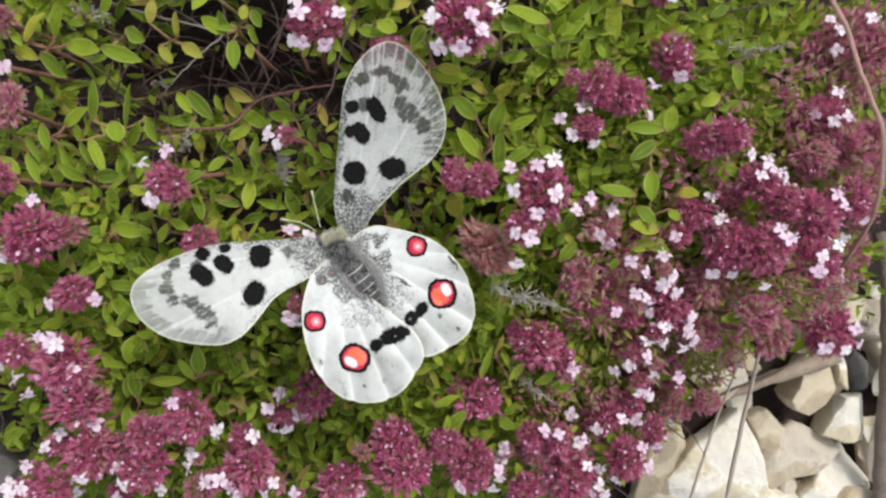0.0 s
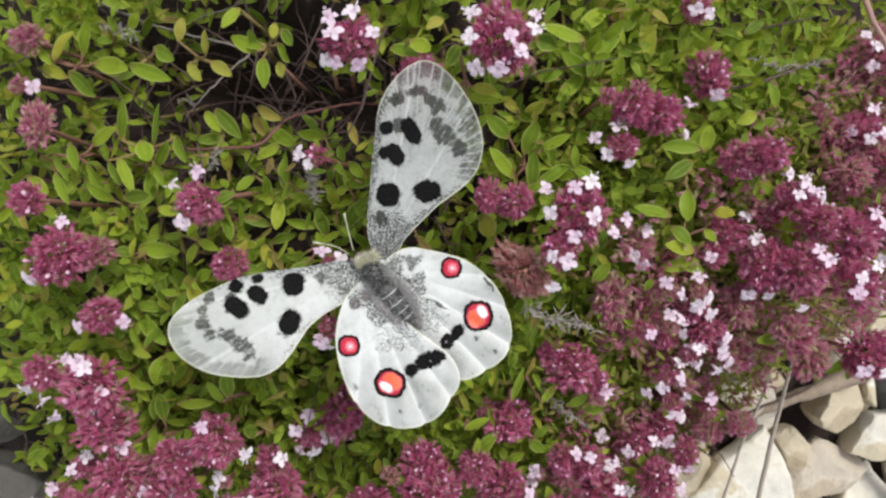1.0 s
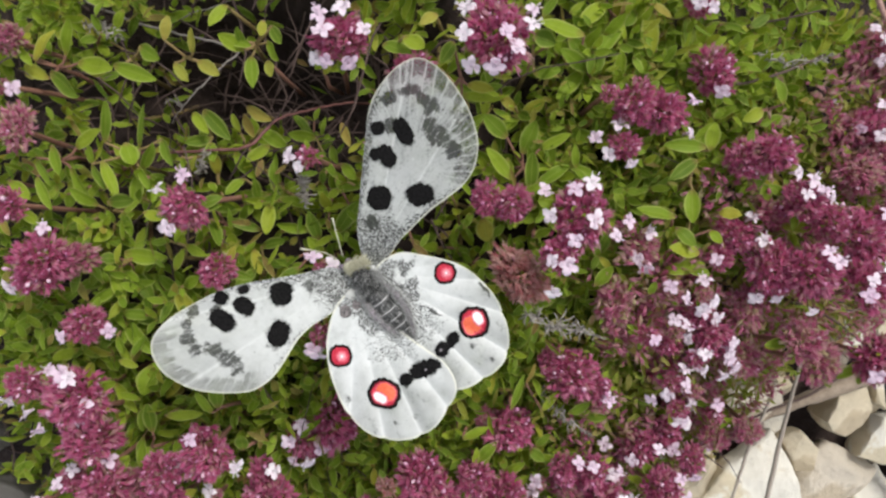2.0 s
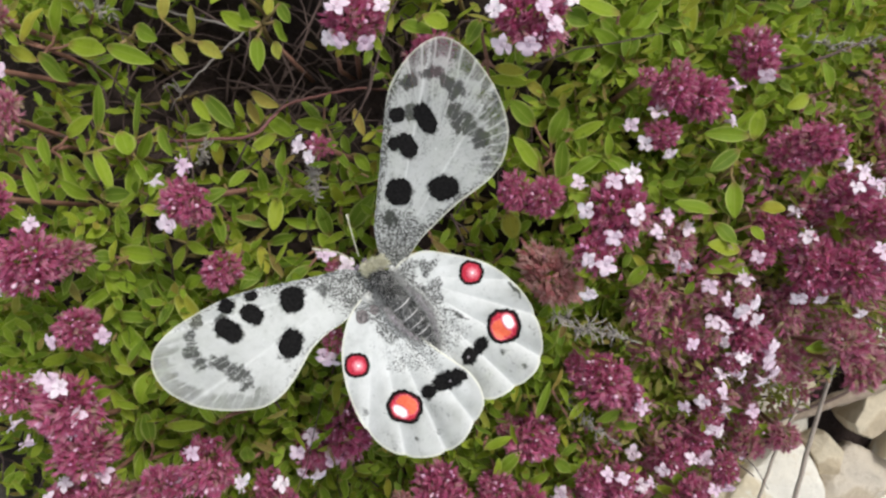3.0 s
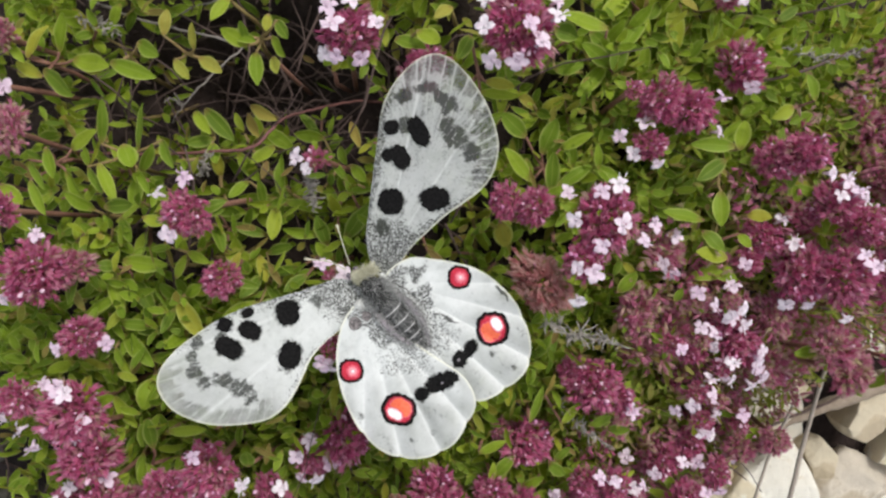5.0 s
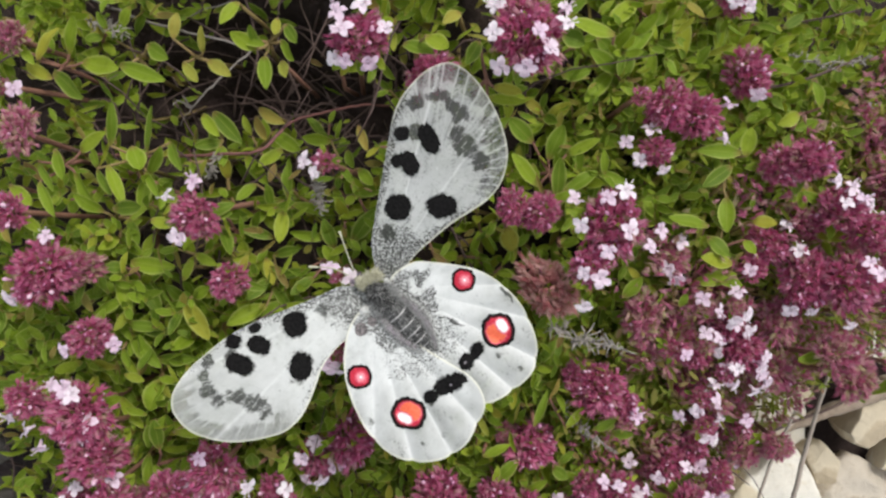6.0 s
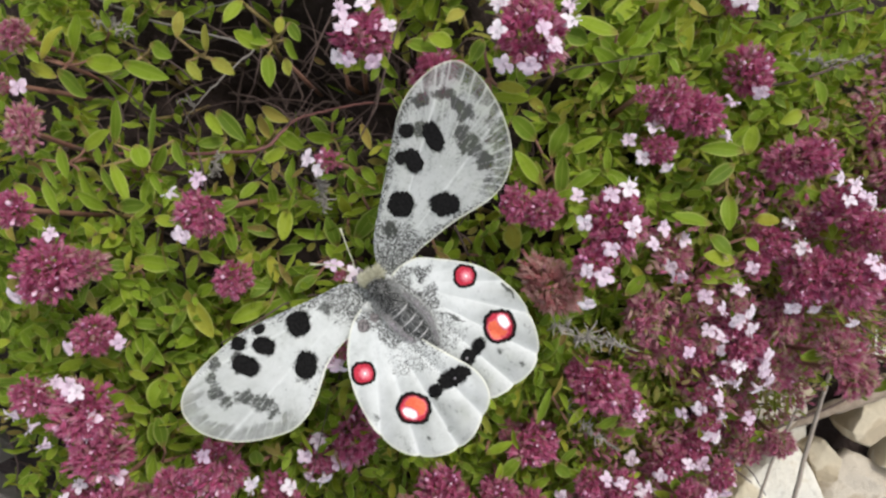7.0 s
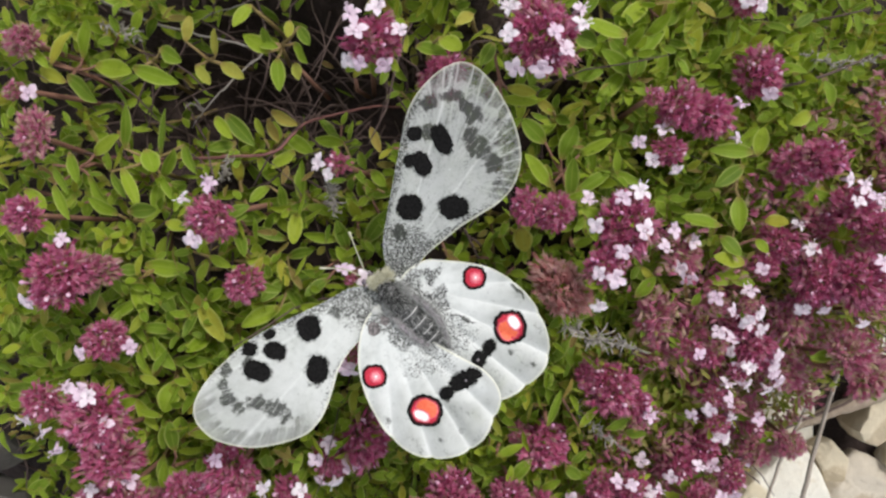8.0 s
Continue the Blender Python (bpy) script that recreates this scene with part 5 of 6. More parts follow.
stick("dead_twig", [(-106, 74, 108), (-88.2, 64, 111.8), (-75, 59.3, 111.8), (-57.7, 53.8, 116.7), (-52.8, 52, 118.4)], 0.38, 0.22, twig_grey, "grey weathered dead twig lying over the dark hollow", "twig",
      [[(-52.8, 52, 118.4), (-62.2, 43.9, 118.4), (-66.7, 38.9, 118.4), (-70.5, 35.7, 115.1)], [(-75, 59.3, 111.8), (-66, 62, 114), (-52, 66, 116)], [(-66.7, 38.9, 118.4), (-69, 40.5, 119), (-70.4, 39.5, 119.5)], [(-66.7, 38.9, 118.4), (-68.2, 41.5, 119.6)]], seed=1)
stick("creeping_stem", [(-100, 30, 108), (-86.6, 29.1, 115.1), (-71.7, 28, 120), (-57.6, 27.8, 125), (-48.3, 28.3, 128.3), (-43.1, 34.4, 125), (-36, 37.6, 121), (-29, 40.0, 116), (-22, 41.5, 108)], 0.42, 0.26, creeper_red, "reddish woody creeping thyme stem", "stem", wobble=0.12, seed=2)
stick("red_stalk", [(87.2, 72.0, 122), (88.3, 64.7, 125), (89.6, 56.9, 127), (92.2, 50.5, 128), (95.0, 41.7, 128), (98.3, 33.1, 128), (101.2, 25.3, 127), (105.0, 10.0, 118), (110, -4, 96)], 0.65, 0.55, stalk_pink, "long pinkish-brown bare stalk arching over the thyme", "stem", wobble=0.08, seed=3)
stick("grass_stalk", [(97.3, -25.5, 75), (97.8, -29.4, 72), (99.7, -45.6, 60), (99.7, -66.8, 50), (99.4, -86.8, 42), (98.4, -109.1, 36)], 0.55, 0.85, straw, "dry greyish grass stalk hanging over the stones", "grass stalk", wobble=0.1, seed=4)
stick("grass_stalk", [(93.2, -35.5, 66), (93.5, -38.5, 64), (93.0, -48.1, 57), (92.0, -59.1, 50), (89.4, -75.3, 44), (87.3, -87.9, 40), (83.9, -110.0, 34)], 0.4, 0.6, straw, "thin dry grass stalk hanging over the stones", "grass stalk", wobble=0.1, seed=5)
stick("dead_twig", [(92.0, -54.8, 40), (100.9, -51.2, 40), (112.2, -47.1, 39), (123.1, -43.9, 37), (133.7, -41.4, 33), (145.4, -39.9, 26)], 1.3, 3.7, wood_brown, "weathered brown woody stem lying across the limestone chips", "twig", seed=6)
stick("dead_twig", [(89.5, -53.1, 44), (93.9, -51.3, 45), (103.1, -46.9, 46), (112.7, -43.4, 46), (121.9, -38.6, 45), (131.4, -34.7, 40)], 0.5, 0.4, twig_dark, "thin dark twig lying along a woody stem", "twig", wobble=0.15, seed=16)
stick("dead_twig", [(52, 42, 114), (60, 43, 117), (72, 46, 117), (84, 51, 114)], 0.4, 0.3, twig_dark, "thin dark twig among the leaves", "twig", seed=7)
stick("dead_twig", [(78, -4, 88), (92, -10, 84), (108, -12, 82), (130, -10, 70)], 0.35, 0.3, twig_dark, "thin dark wiry twig beside the flowers", "twig", seed=8)
stick("dead_twig", [(160, 6, 30), (163, -12, 30), (165, -40, 27), (166, -80, 22), (168, -110, 16)], 2.6, 3.2, bark, "grey-brown woody stem beside the scree", "twig", wobble=0.5, seed=9)


def dry_sprig(points, bristle, seed, label):
    """A withered grey flower spike with short bristles."""
    rng = random.Random(seed)
    pts = curve_points(points, 5, 0.6, rng)
    base = pts[0].copy()
    pts = [p - base for p in pts]
    ob = thing("dry_thyme_spike", None, Matrix.Translation(base * MM), label, "dry flower", "dry thyme spikes")
    v, f = tube([p * MM for p in pts], [0.2 * MM] * len(pts), 5)
    part("stem", mesh_from("stem", v, f, spike_grey), ob, None, "thin grey dead stem")
    for p in pts:
        for _ in range(rng.randrange(3, 10)):
            d = Vector((rng.gauss(0.3, 1), rng.gauss(-0.2, 1), rng.gauss(0, 0.8))).normalized() * bristle * rng.uniform(0.3, 1.5)
            q = p + Vector((rng.gauss(0, 0.5), rng.gauss(0, 0.5), rng.gauss(0, 0.5)))
            v, f = tube([p * MM, (q + d * 0.5 + Vector((rng.gauss(0, 0.3), rng.gauss(0, 0.3), 0.3))) * MM, (q + d) * MM], [0.15 * MM, 0.17 * MM, 0.05 * MM], 4)
            part("bristle", mesh_from("bristle", v, f, spike_grey), ob)


dry_sprig([(12.0, -8.6, 130.6), (16.2, -10.4, 130.6), (20.8, -11.5, 130.6), (26.4, -13.1, 129.0)], 2.2, 1, "withered grey thyme flower spike among the heads")
dry_sprig([(15.9, -28.5, 115.1), (21.0, -33.6, 115.1), (27.1, -37.8, 113.4)], 1.6, 2, "withered grey thyme flower spike among the heads")
dry_sprig([(-88.6, 58.0, 120.0), (-84.8, 56.7, 120.0), (-81.1, 55.4, 120.0)], 2, 3, "withered grey thyme flower spike on a dead twig")
dry_sprig([(-36.0, 21.2, 129.9), (-36.5, 18.5, 128.3), (-36.5, 15.9, 126.6)], 1.3, 4, "small withered grey thyme spike under a flower")
dry_sprig([(66.8, 50.4, 116.0), (75.3, 48.5, 116.0), (83.9, 50.3, 116.0)], 0.9, 5, "withered grey-brown thyme flower spike")
dry_sprig([(-59.4, 26.6, 125.0), (-61.2, 23.8, 123.3)], 1.4, 6, "small withered grey thyme spike among leaves")


def dead_tangle():
    """Thin brown stems under the leaves."""
    rng = random.Random(21)
    runs = []
    for _ in range(560):
        x, y = rng.uniform(-125, 120), rng.uniform(-80, 80)
        if rng.random() < 0.3:
            x, y = rng.gauss(-48, 25), rng.gauss(46, 15)
        if stony(x, y) > 0.4:
            continue
        z = mat_top(x, y) - rng.uniform(18, 31)
        a = rng.uniform(0, 6.28)
        d = Vector((math.cos(a), math.sin(a), rng.gauss(0, 0.3)))
        n = Vector((-d.y, d.x, rng.gauss(0, 0.5)))
        length = rng.uniform(10, 32)
        pts = [(Vector((x, y, z)) + d * length * t + n * 2.5 * math.sin(t * 4 + a)) * MM for t in (0, 0.25, 0.5, 0.75, 1)]
        r = rng.uniform(0.12, 0.36) * MM
        runs.append(tube(pts, [r, r, r * 0.9, r * 0.8, r * 0.5], 5))
    v, f = joined(runs)
    tagged(new("dead_stems", mesh_from("dead_stems", v, f, twig_dark)), "tangle of thin brown dead stems under the leaves", "dead stems", kind="stuff")


dead_tangle()


# ---- the butterfly ----
def wing_material():
    """White scales over a thin membrane; grey dusting, pale veins, see-through margins and painted fold shade come from
    the wing's own layout.
    """
    k = Nodes("wing_white_scales")
    lay = k.add("ShaderNodeAttribute")
    lay.attribute_name = "layout"
    sep = k.add("ShaderNodeSeparateColor")
    k.link(lay.outputs["Color"], sep.inputs[0])
    clear_shade, dust, grey = sep.outputs
    thinned = k.math("MULTIPLY", k.math("SUBTRACT", clear_shade, 0.52), 4.0, True)
    rays = k.add("ShaderNodeAttribute")
    rays.attribute_name = "vein"
    vein = rays.outputs["Fac"]
    along = k.add("ShaderNodeAttribute")
    along.attribute_name = "along"
    flow = along.outputs["Vector"]
    streak = k.noise(700, 5, 0.7, flow)
    white = k.ramp(k.noise(220, 4), [(0.3, (0.58, 0.595, 0.575)), (0.5, (0.73, 0.745, 0.725)), (0.75, (0.83, 0.84, 0.825))])
    bare = k.math("MULTIPLY", k.math("ADD", clear_shade, k.math("MULTIPLY", k.math("SUBTRACT", streak, 0.5), k.math("MULTIPLY", thinned, 1.3))), 1.0, True)
    col = k.mix(k.math("MULTIPLY", bare, 0.85), white, (0.27, 0.275, 0.26))
    col = k.mix(k.math("MULTIPLY", vein, 0.6), col, (0.86, 0.87, 0.85))
    col = k.mix(k.ramp(k.noise(650, 6, 0.7), [(0.5, (0, 0, 0)), (0.72, (0.3, 0.3, 0.3))]), col, (0.42, 0.43, 0.41))
    grain = k.math("MULTIPLY", k.math("ADD", k.noise(4600, 1, 0.5), k.noise(2600, 3, 0.6)), 0.5)
    speck = k.math("MULTIPLY", k.math("SUBTRACT", k.math("ADD", k.math("MULTIPLY", dust, 0.215), grain), 0.645), 12.0, True)
    col = k.mix(k.math("MULTIPLY", speck, 0.93), col, (0.03, 0.03, 0.028))
    flecks = k.math("MULTIPLY", k.math("SUBTRACT", k.math("MULTIPLY", k.math("ADD", k.noise(2600, 4, 0.7), streak), 0.5), 0.5), 2.3)
    blot = k.math("MULTIPLY", k.math("SUBTRACT", k.math("ADD", k.math("MULTIPLY", grey, 0.74), flecks), 0.22), 2.6, True)
    col = k.mix(k.math("MULTIPLY", blot, 0.93), col, (0.045, 0.047, 0.043))
    col = k.mix(k.math("MULTIPLY", lay.outputs["Alpha"], 0.75), col, (0.84, 0.83, 0.68))
    mx = k.thin(col, 0.22)
    see = k.add("ShaderNodeBsdfTransparent")
    last = k.add("ShaderNodeMixShader")
    hole = k.math("MULTIPLY", bare, k.math("SUBTRACT", 0.32, k.math("MULTIPLY", vein, 0.28)))
    k.link(hole, last.inputs[0])
    k.link(mx.outputs[0], last.inputs[1])
    k.link(see.outputs[0], last.inputs[2])
    k.link(last.outputs[0], k.out.inputs["Surface"])
    k.bump(k.mix(0.5, k.noise(2600, 3), k.mix(0.5, vein, streak)), 0.3, 0.0003)
    return k.set(col, 0.55, 0.3)


def scale_material(name, a, b, rough=0.6):
    k = Nodes(name)
    col = k.ramp(k.noise(2400, 3, 0.6), [(0.35, a), (0.65, b)])
    k.bump(k.noise(3000, 2), 0.4, 0.0001)
    return k.set(col, rough, 0.3 if rough < 0.9 else 0.08)


wing_scales = wing_material()
black_scales = scale_material("black_scales", (0.004, 0.004, 0.004), (0.014, 0.013, 0.013), 0.95)
red_scales = scale_material("red_scales", (0.40, 0.010, 0.032), (0.56, 0.025, 0.055), 0.6)
ring_scales = scale_material("ring_scales", (0.035, 0.004, 0.006), (0.15, 0.006, 0.014), 0.8)
rose_scales = scale_material("rose_scales", (0.58, 0.05, 0.10), (0.70, 0.14, 0.18), 0.6)
orange_scales = scale_material("orange_scales", (0.72, 0.11, 0.05), (0.80, 0.17, 0.08), 0.5)
pale_scales = scale_material("pale_scales", (0.80, 0.74, 0.74), (0.86, 0.84, 0.84), 0.5)
pink_scales = scale_material("pink_scales", (0.72, 0.20, 0.24), (0.80, 0.33, 0.36), 0.5)


def fur_material(name, stops):
    """Hairs of mixed tone."""
    k = Nodes(name)
    return k.set(k.ramp(k.add("ShaderNodeNewGeometry").outputs["Random Per Island"], stops), 0.75, 0.25)


fur_grey = fur_material("fur_grey", [(0.0, (0.010, 0.010, 0.010)), (0.55, (0.042, 0.042, 0.040)), (0.72, (0.22, 0.22, 0.21)), (1.0, (0.62, 0.61, 0.59))])
fur_dark = scale_material("fur_dark", (0.03, 0.03, 0.03), (0.15, 0.15, 0.145), 0.6)
fur_pale = scale_material("fur_pale", (0.42, 0.40, 0.27), (0.62, 0.60, 0.46), 0.8)
fur_ring = scale_material("fur_ring", (0.26, 0.26, 0.25), (0.46, 0.46, 0.44), 0.8)
fur_band = scale_material("fur_band", (0.42, 0.41, 0.40), (0.60, 0.59, 0.57), 0.8)
fur_white = scale_material("fur_white", (0.66, 0.66, 0.62), (0.80, 0.80, 0.77), 0.8)
fold_mauve = scale_material("fold_mauve", (0.17, 0.15, 0.16), (0.34, 0.30, 0.32), 0.7)
basal_scales = scale_material("basal_scales", (0.05, 0.045, 0.045), (0.26, 0.23, 0.225), 0.8)
eye_violet = scale_material("eye_violet", (0.10, 0.08, 0.10), (0.22, 0.18, 0.21), 0.25)


def loop_points(outline, steps):
    """A closed smooth outline through points."""
    p = [Vector((*q, 0)) for q in outline]
    n, out = len(p), []
    for i in range(n):
        a, b, c, d = p[i - 1], p[i], p[(i + 1) % n], p[(i + 2) % n]
        for s in range(steps):
            t = s / steps
            out.append(0.5 * (2 * b + (c - a) * t + (2 * a - 5 * b + 4 * c - d) * t * t + (3 * b - a - 3 * c + d) * t ** 3))
    return out


DIHEDRAL = {"fore": 9, "hind": 3}
PLEATS = {"fore": 9, "hind": 13}


def settle(x, y, h):
    """Draw a point of the flat wing plan in as the raised wing stands higher."""
    k = 1 - h / 129.0
    return 11.03 + (x - 11.03) * k, 6.68 + (y - 6.68) * k


def wing_height(x, y, hx, hy, level, camber, seed):
    """Gentle arch of a wing over its hinge plane, in millimetres."""
    r = math.hypot(x - hx, y - hy)
    a = math.atan2(y - hy, x - hx)
    rise = math.tan(radians(DIHEDRAL["fore" if abs(camber) > 0.8 else "hind"])) * r
    return level + rise + camber * math.sin(min(1.0, r / 40) * 2.6) + (0.75 if abs(camber) > 0.8 else 0.95) * abs(math.sin(a * PLEATS["fore" if abs(camber) > 0.8 else "hind"] + seed)) * min(1, r / 26) ** 2 + 0.1 * noise.noise(Vector((x, y, seed)) * 0.25)


def blob_weight(x, y, spot, soft):
    cx, cy, rx, ry, turn = spot
    c, s = math.cos(radians(turn)), math.sin(radians(turn))
    u, v = (x - cx) * c + (y - cy) * s, -(x - cx) * s + (y - cy) * c
    return 1 - smooth_step(1 - soft, 1 + soft, math.hypot(u / rx, v / ry))


def spot_mesh(name, spot, lift, height, hinge, materials, seed, bands=(1.0,), ragged=1.0):
    """A rounded, slightly ragged scale patch that follows the wing; bands give rings of further colours inside."""
    cx, cy, rx, ry, turn = spot
    c, s = math.cos(radians(turn)), math.sin(radians(turn))
    sides = 84
    rims = []
    for k, b in enumerate(bands):
        rims += [b, b * 0.985] if k else [b]
    rims = sorted(set(rims + [0.75, 0.5, 0.25]), reverse=True)
    verts, faces, mats = [], [], []
    for rim in rims:
        for i in range(sides):
            a = 2 * math.pi * i / sides
            q = (abs(math.cos(a)) ** 2.4 + abs(math.sin(a)) ** 2.4) ** (-1 / 2.4)
            w = q * (1 + 0.10 * noise.noise(Vector((math.cos(a) * 1.6 + seed, math.sin(a) * 1.6, seed * 2.0))) + ragged * (0.12 * noise.noise(Vector((math.cos(a) * 5 + seed, math.sin(a) * 5, 1))) + 0.05 * noise.noise(Vector((math.cos(a) * 19 + seed, math.sin(a) * 19, 3)))) * rim)
            u, v = rx * rim * w * math.cos(a), ry * rim * w * math.sin(a)
            x, y = cx + u * c - v * s, cy + u * s + v * c
            h = height(x, y)
            x, y = settle(x, y, h)
            verts.append(((x - hinge[0]) * MM, (y - hinge[1]) * MM, (h + lift) * MM))
    h = height(cx, cy)
    cx, cy = settle(cx, cy, h)
    verts.append(((cx - hinge[0]) * MM, (cy - hinge[1]) * MM, (h + lift) * MM))
    edges = list(bands[1:]) + [0]
    for k in range(len(rims)):
        inner = rims[k + 1] if k + 1 < len(rims) else 0
        m = sum(1 for e in edges if e and inner < e - 1e-6 and rims[k] <= e + 1e-6)
        for i in range(sides):
            n = (i + 1) % sides
            if inner:
                faces.append((k * sides + i, k * sides + n, (k + 1) * sides + n, (k + 1) * sides + i))
            else:
                faces.append((k * sides + i, k * sides + n, len(verts) - 1))
            mats.append(min(m, len(materials) - 1))
    me = mesh_from(name, verts, faces, materials)
    me.polygons.foreach_set("material_index", mats)
    return me


def wing(name, outline, hinge, level, camber, seed, tip, clear_at, front, dusty, black, grey, eyes=(), inner=None, label="", ribs=24, margin=0.62, rayed=1.0, sheer_dim=0.36):
    """One wing as a part of the butterfly. tip: the middle of the outer margin; front: the angle at which the front edge begins; dusty: (x, y, reach) patches of dark scaling."""
    def height(x, y):
        return wing_height(x, y, hinge[0], hinge[1], level, camber, seed)

    folds = PLEATS["hind" if eyes else "fore"]
    rim = loop_points(outline, 12)
    for q in rim if eyes else ():
        far = math.hypot(q.x - hinge[0], q.y - hinge[1])
        turn = math.atan2(q.y - hinge[1], q.x - hinge[0])
        pull = 0.35 * (1 - abs(math.sin(turn * folds + seed))) ** 3 * smooth_step(17, 23, far)
        q.x -= math.cos(turn) * pull
        q.y -= math.sin(turn) * pull
    mid = Vector((sum(p.x for p in rim) / len(rim), sum(p.y for p in rim) / len(rim), 0))
    rings, n = 64, len(rim)
    verts, faces, layout, veins, flow = [], [], [], [], []
    origin = Vector((*hinge, 0))
    way = Vector((*tip, 0)) - origin
    span = way.length
    way.normalize()
    lean = math.atan2(way.y, way.x)
    fan = origin.lerp(mid, 0.9)
    for k in range(rings):
        t = 1 - (k / rings) ** 1.15
        for i in range(n):
            p = mid + (rim[i] - mid) * t
            rel = p - origin
            r, a = rel.length, math.atan2(rel.y, rel.x) - lean
            a = (a + math.pi) % (2 * math.pi) - math.pi
            edge = (1 - t) * (rim[i] - mid).length
            h = height(p.x, p.y)
            sx, sy = settle(p.x, p.y, h)
            verts.append(((sx - hinge[0]) * MM, (sy - hinge[1]) * MM, h * MM))
            vein = max(0.0, 1 - abs(math.sin((a + lean) * folds + seed)) / (0.2 if eyes else 0.13)) * smooth_step(5, 14, r)
            spoke = math.atan2(p.y - fan.y, p.x - fan.x)
            rib = max(0.0, 1 - abs(math.sin(spoke * ribs + 0.6 * noise.noise(Vector((p.x, p.y, 8)) * 0.3))) / 0.3)
            border = 1 - smooth_step(0.16, 0.46, edge)
            outer = costal = 0.0
            if clear_at:
                outer = smooth_step(0.5, 0.7, rel.dot(way) / span) * (1 - smooth_step(abs(front) - 0.10, abs(front), a * math.copysign(1, front)))
                costal = smooth_step(0.08, 0.25, a * math.copysign(1, front)) * (1 - smooth_step(0.6, 0.8, rel.dot(way) / span))
                border *= 1 - costal
            ragged = edge + 1.5 * noise.noise(Vector((p.x, p.y, 5)) * 0.6) + 1.0 * noise.noise(Vector((a * 30, r * 0.25, 6))) + 1.1 * rib
            clear_shade = outer * (1 - smooth_step(clear_at * 0.55, clear_at, ragged)) if clear_at else 0
            # Hindwings: grey between the veins paints in fold shade besides thinner scaling.
            clear_shade = max(clear_shade * (1 - 0.45 * rib * rayed) * (0.72 + 0.28 * rayed), sheer_dim + 0.24 * smooth_step(14, 34, r) if clear_at else (0.42 + 0.45 * noise.noise(Vector((a * 9, r * 0.16, seed)))) * smooth_step(10, 24, r) * abs(math.sin((a + lean) * folds + seed)) ** 0.7)
            vein = max(vein * (0.4 + 0.4 * rayed), rib * outer * 0.3 * rayed)
            dust = 0.0
            ux = 1.5 * noise.noise(Vector((p.x, p.y, 11)) * 0.45) + 0.5 * noise.noise(Vector((p.x, p.y, 12)) * 1.5)
            uy = 1.5 * noise.noise(Vector((p.x, p.y, 13)) * 0.45) + 0.5 * noise.noise(Vector((p.x, p.y, 14)) * 1.5)
            for dx, dy, reach, amount in dusty:
                d = math.hypot(p.x - dx + ux, p.y - dy + uy)
                dust = max(dust, amount * (1 - smooth_step(reach * 0.35, reach, d)))
            dust = max(dust, 0.95 * costal * (1 - smooth_step(0.5, 1.7, edge + 0.5 * ux)))
            if inner:
                dust = max(dust, 1.6 * inner * (1 - smooth_step(0.5, 2.5, edge + 0.5 * ux)) * smooth_step(4, 8, r) * (1 - outer))
            g = 0.0
            wx = p.x + 0.7 * noise.noise(Vector((p.x, p.y, 1)) * 0.9)
            wy = p.y + 0.7 * noise.noise(Vector((p.x, p.y, 2)) * 0.9)
            for spot in grey:
                faint = 0.62 if max(spot[2], spot[3]) < 0.8 else 1.0
                g = max(g, faint * blob_weight(wx, wy, (spot[0], spot[1], spot[2] * 1.2, spot[3] * 1.2, spot[4]), 0.4 if faint == 1 else 0.8))
            g *= 0.72 + 0.28 * rayed
            for spot in black:
                g = max(g, 0.8 * blob_weight(wx, wy, (spot[0], spot[1], spot[2] * 1.14, spot[3] * 1.14, spot[4]), 0.28))
            g = max(g * (1 - 0.45 * rib * outer), margin * clear_shade * (1 - rib) - 0.06)
            dust = min(dust, 0.98)
            flow += [a * 22 * MM, r * 0.3 * MM, seed * 0.1]
            layout.append((clear_shade, dust, g, border))
            veins.append(vein)
    last = len(verts)
    h = height(mid.x, mid.y)
    sx, sy = settle(mid.x, mid.y, h)
    verts.append(((sx - hinge[0]) * MM, (sy - hinge[1]) * MM, h * MM))
    layout.append((0, 0, 0, 0))
    veins.append(0)
    flow += [0, 0, 0]
    for k in range(rings - 1):
        for i in range(n):
            j = (i + 1) % n
            faces.append((k * n + i, k * n + j, (k + 1) * n + j, (k + 1) * n + i))
    faces += [((rings - 1) * n + i, (rings - 1) * n + (i + 1) % n, last) for i in range(n)]
    me = mesh_from(name, verts, faces, wing_scales)
    me.attributes.new("layout", "FLOAT_COLOR", "POINT").data.foreach_set("color", [c for q in layout for c in q])
    me.attributes.new("vein", "FLOAT", "POINT").data.foreach_set("value", veins)
    me.attributes.new("along", "FLOAT_VECTOR", "POINT").data.foreach_set("vector", flow)
    ob = part(name, me, butterfly, Matrix.Translation(Vector((*hinge, 0)) * MM), label)
    for i, spot in enumerate(black):
        part("black_spot", spot_mesh("black_spot", spot, 0.09, height, hinge, [black_scales], seed + i * 1.7, ragged=2.6 if eyes else 1.5), ob, None, "velvety black wing spot")
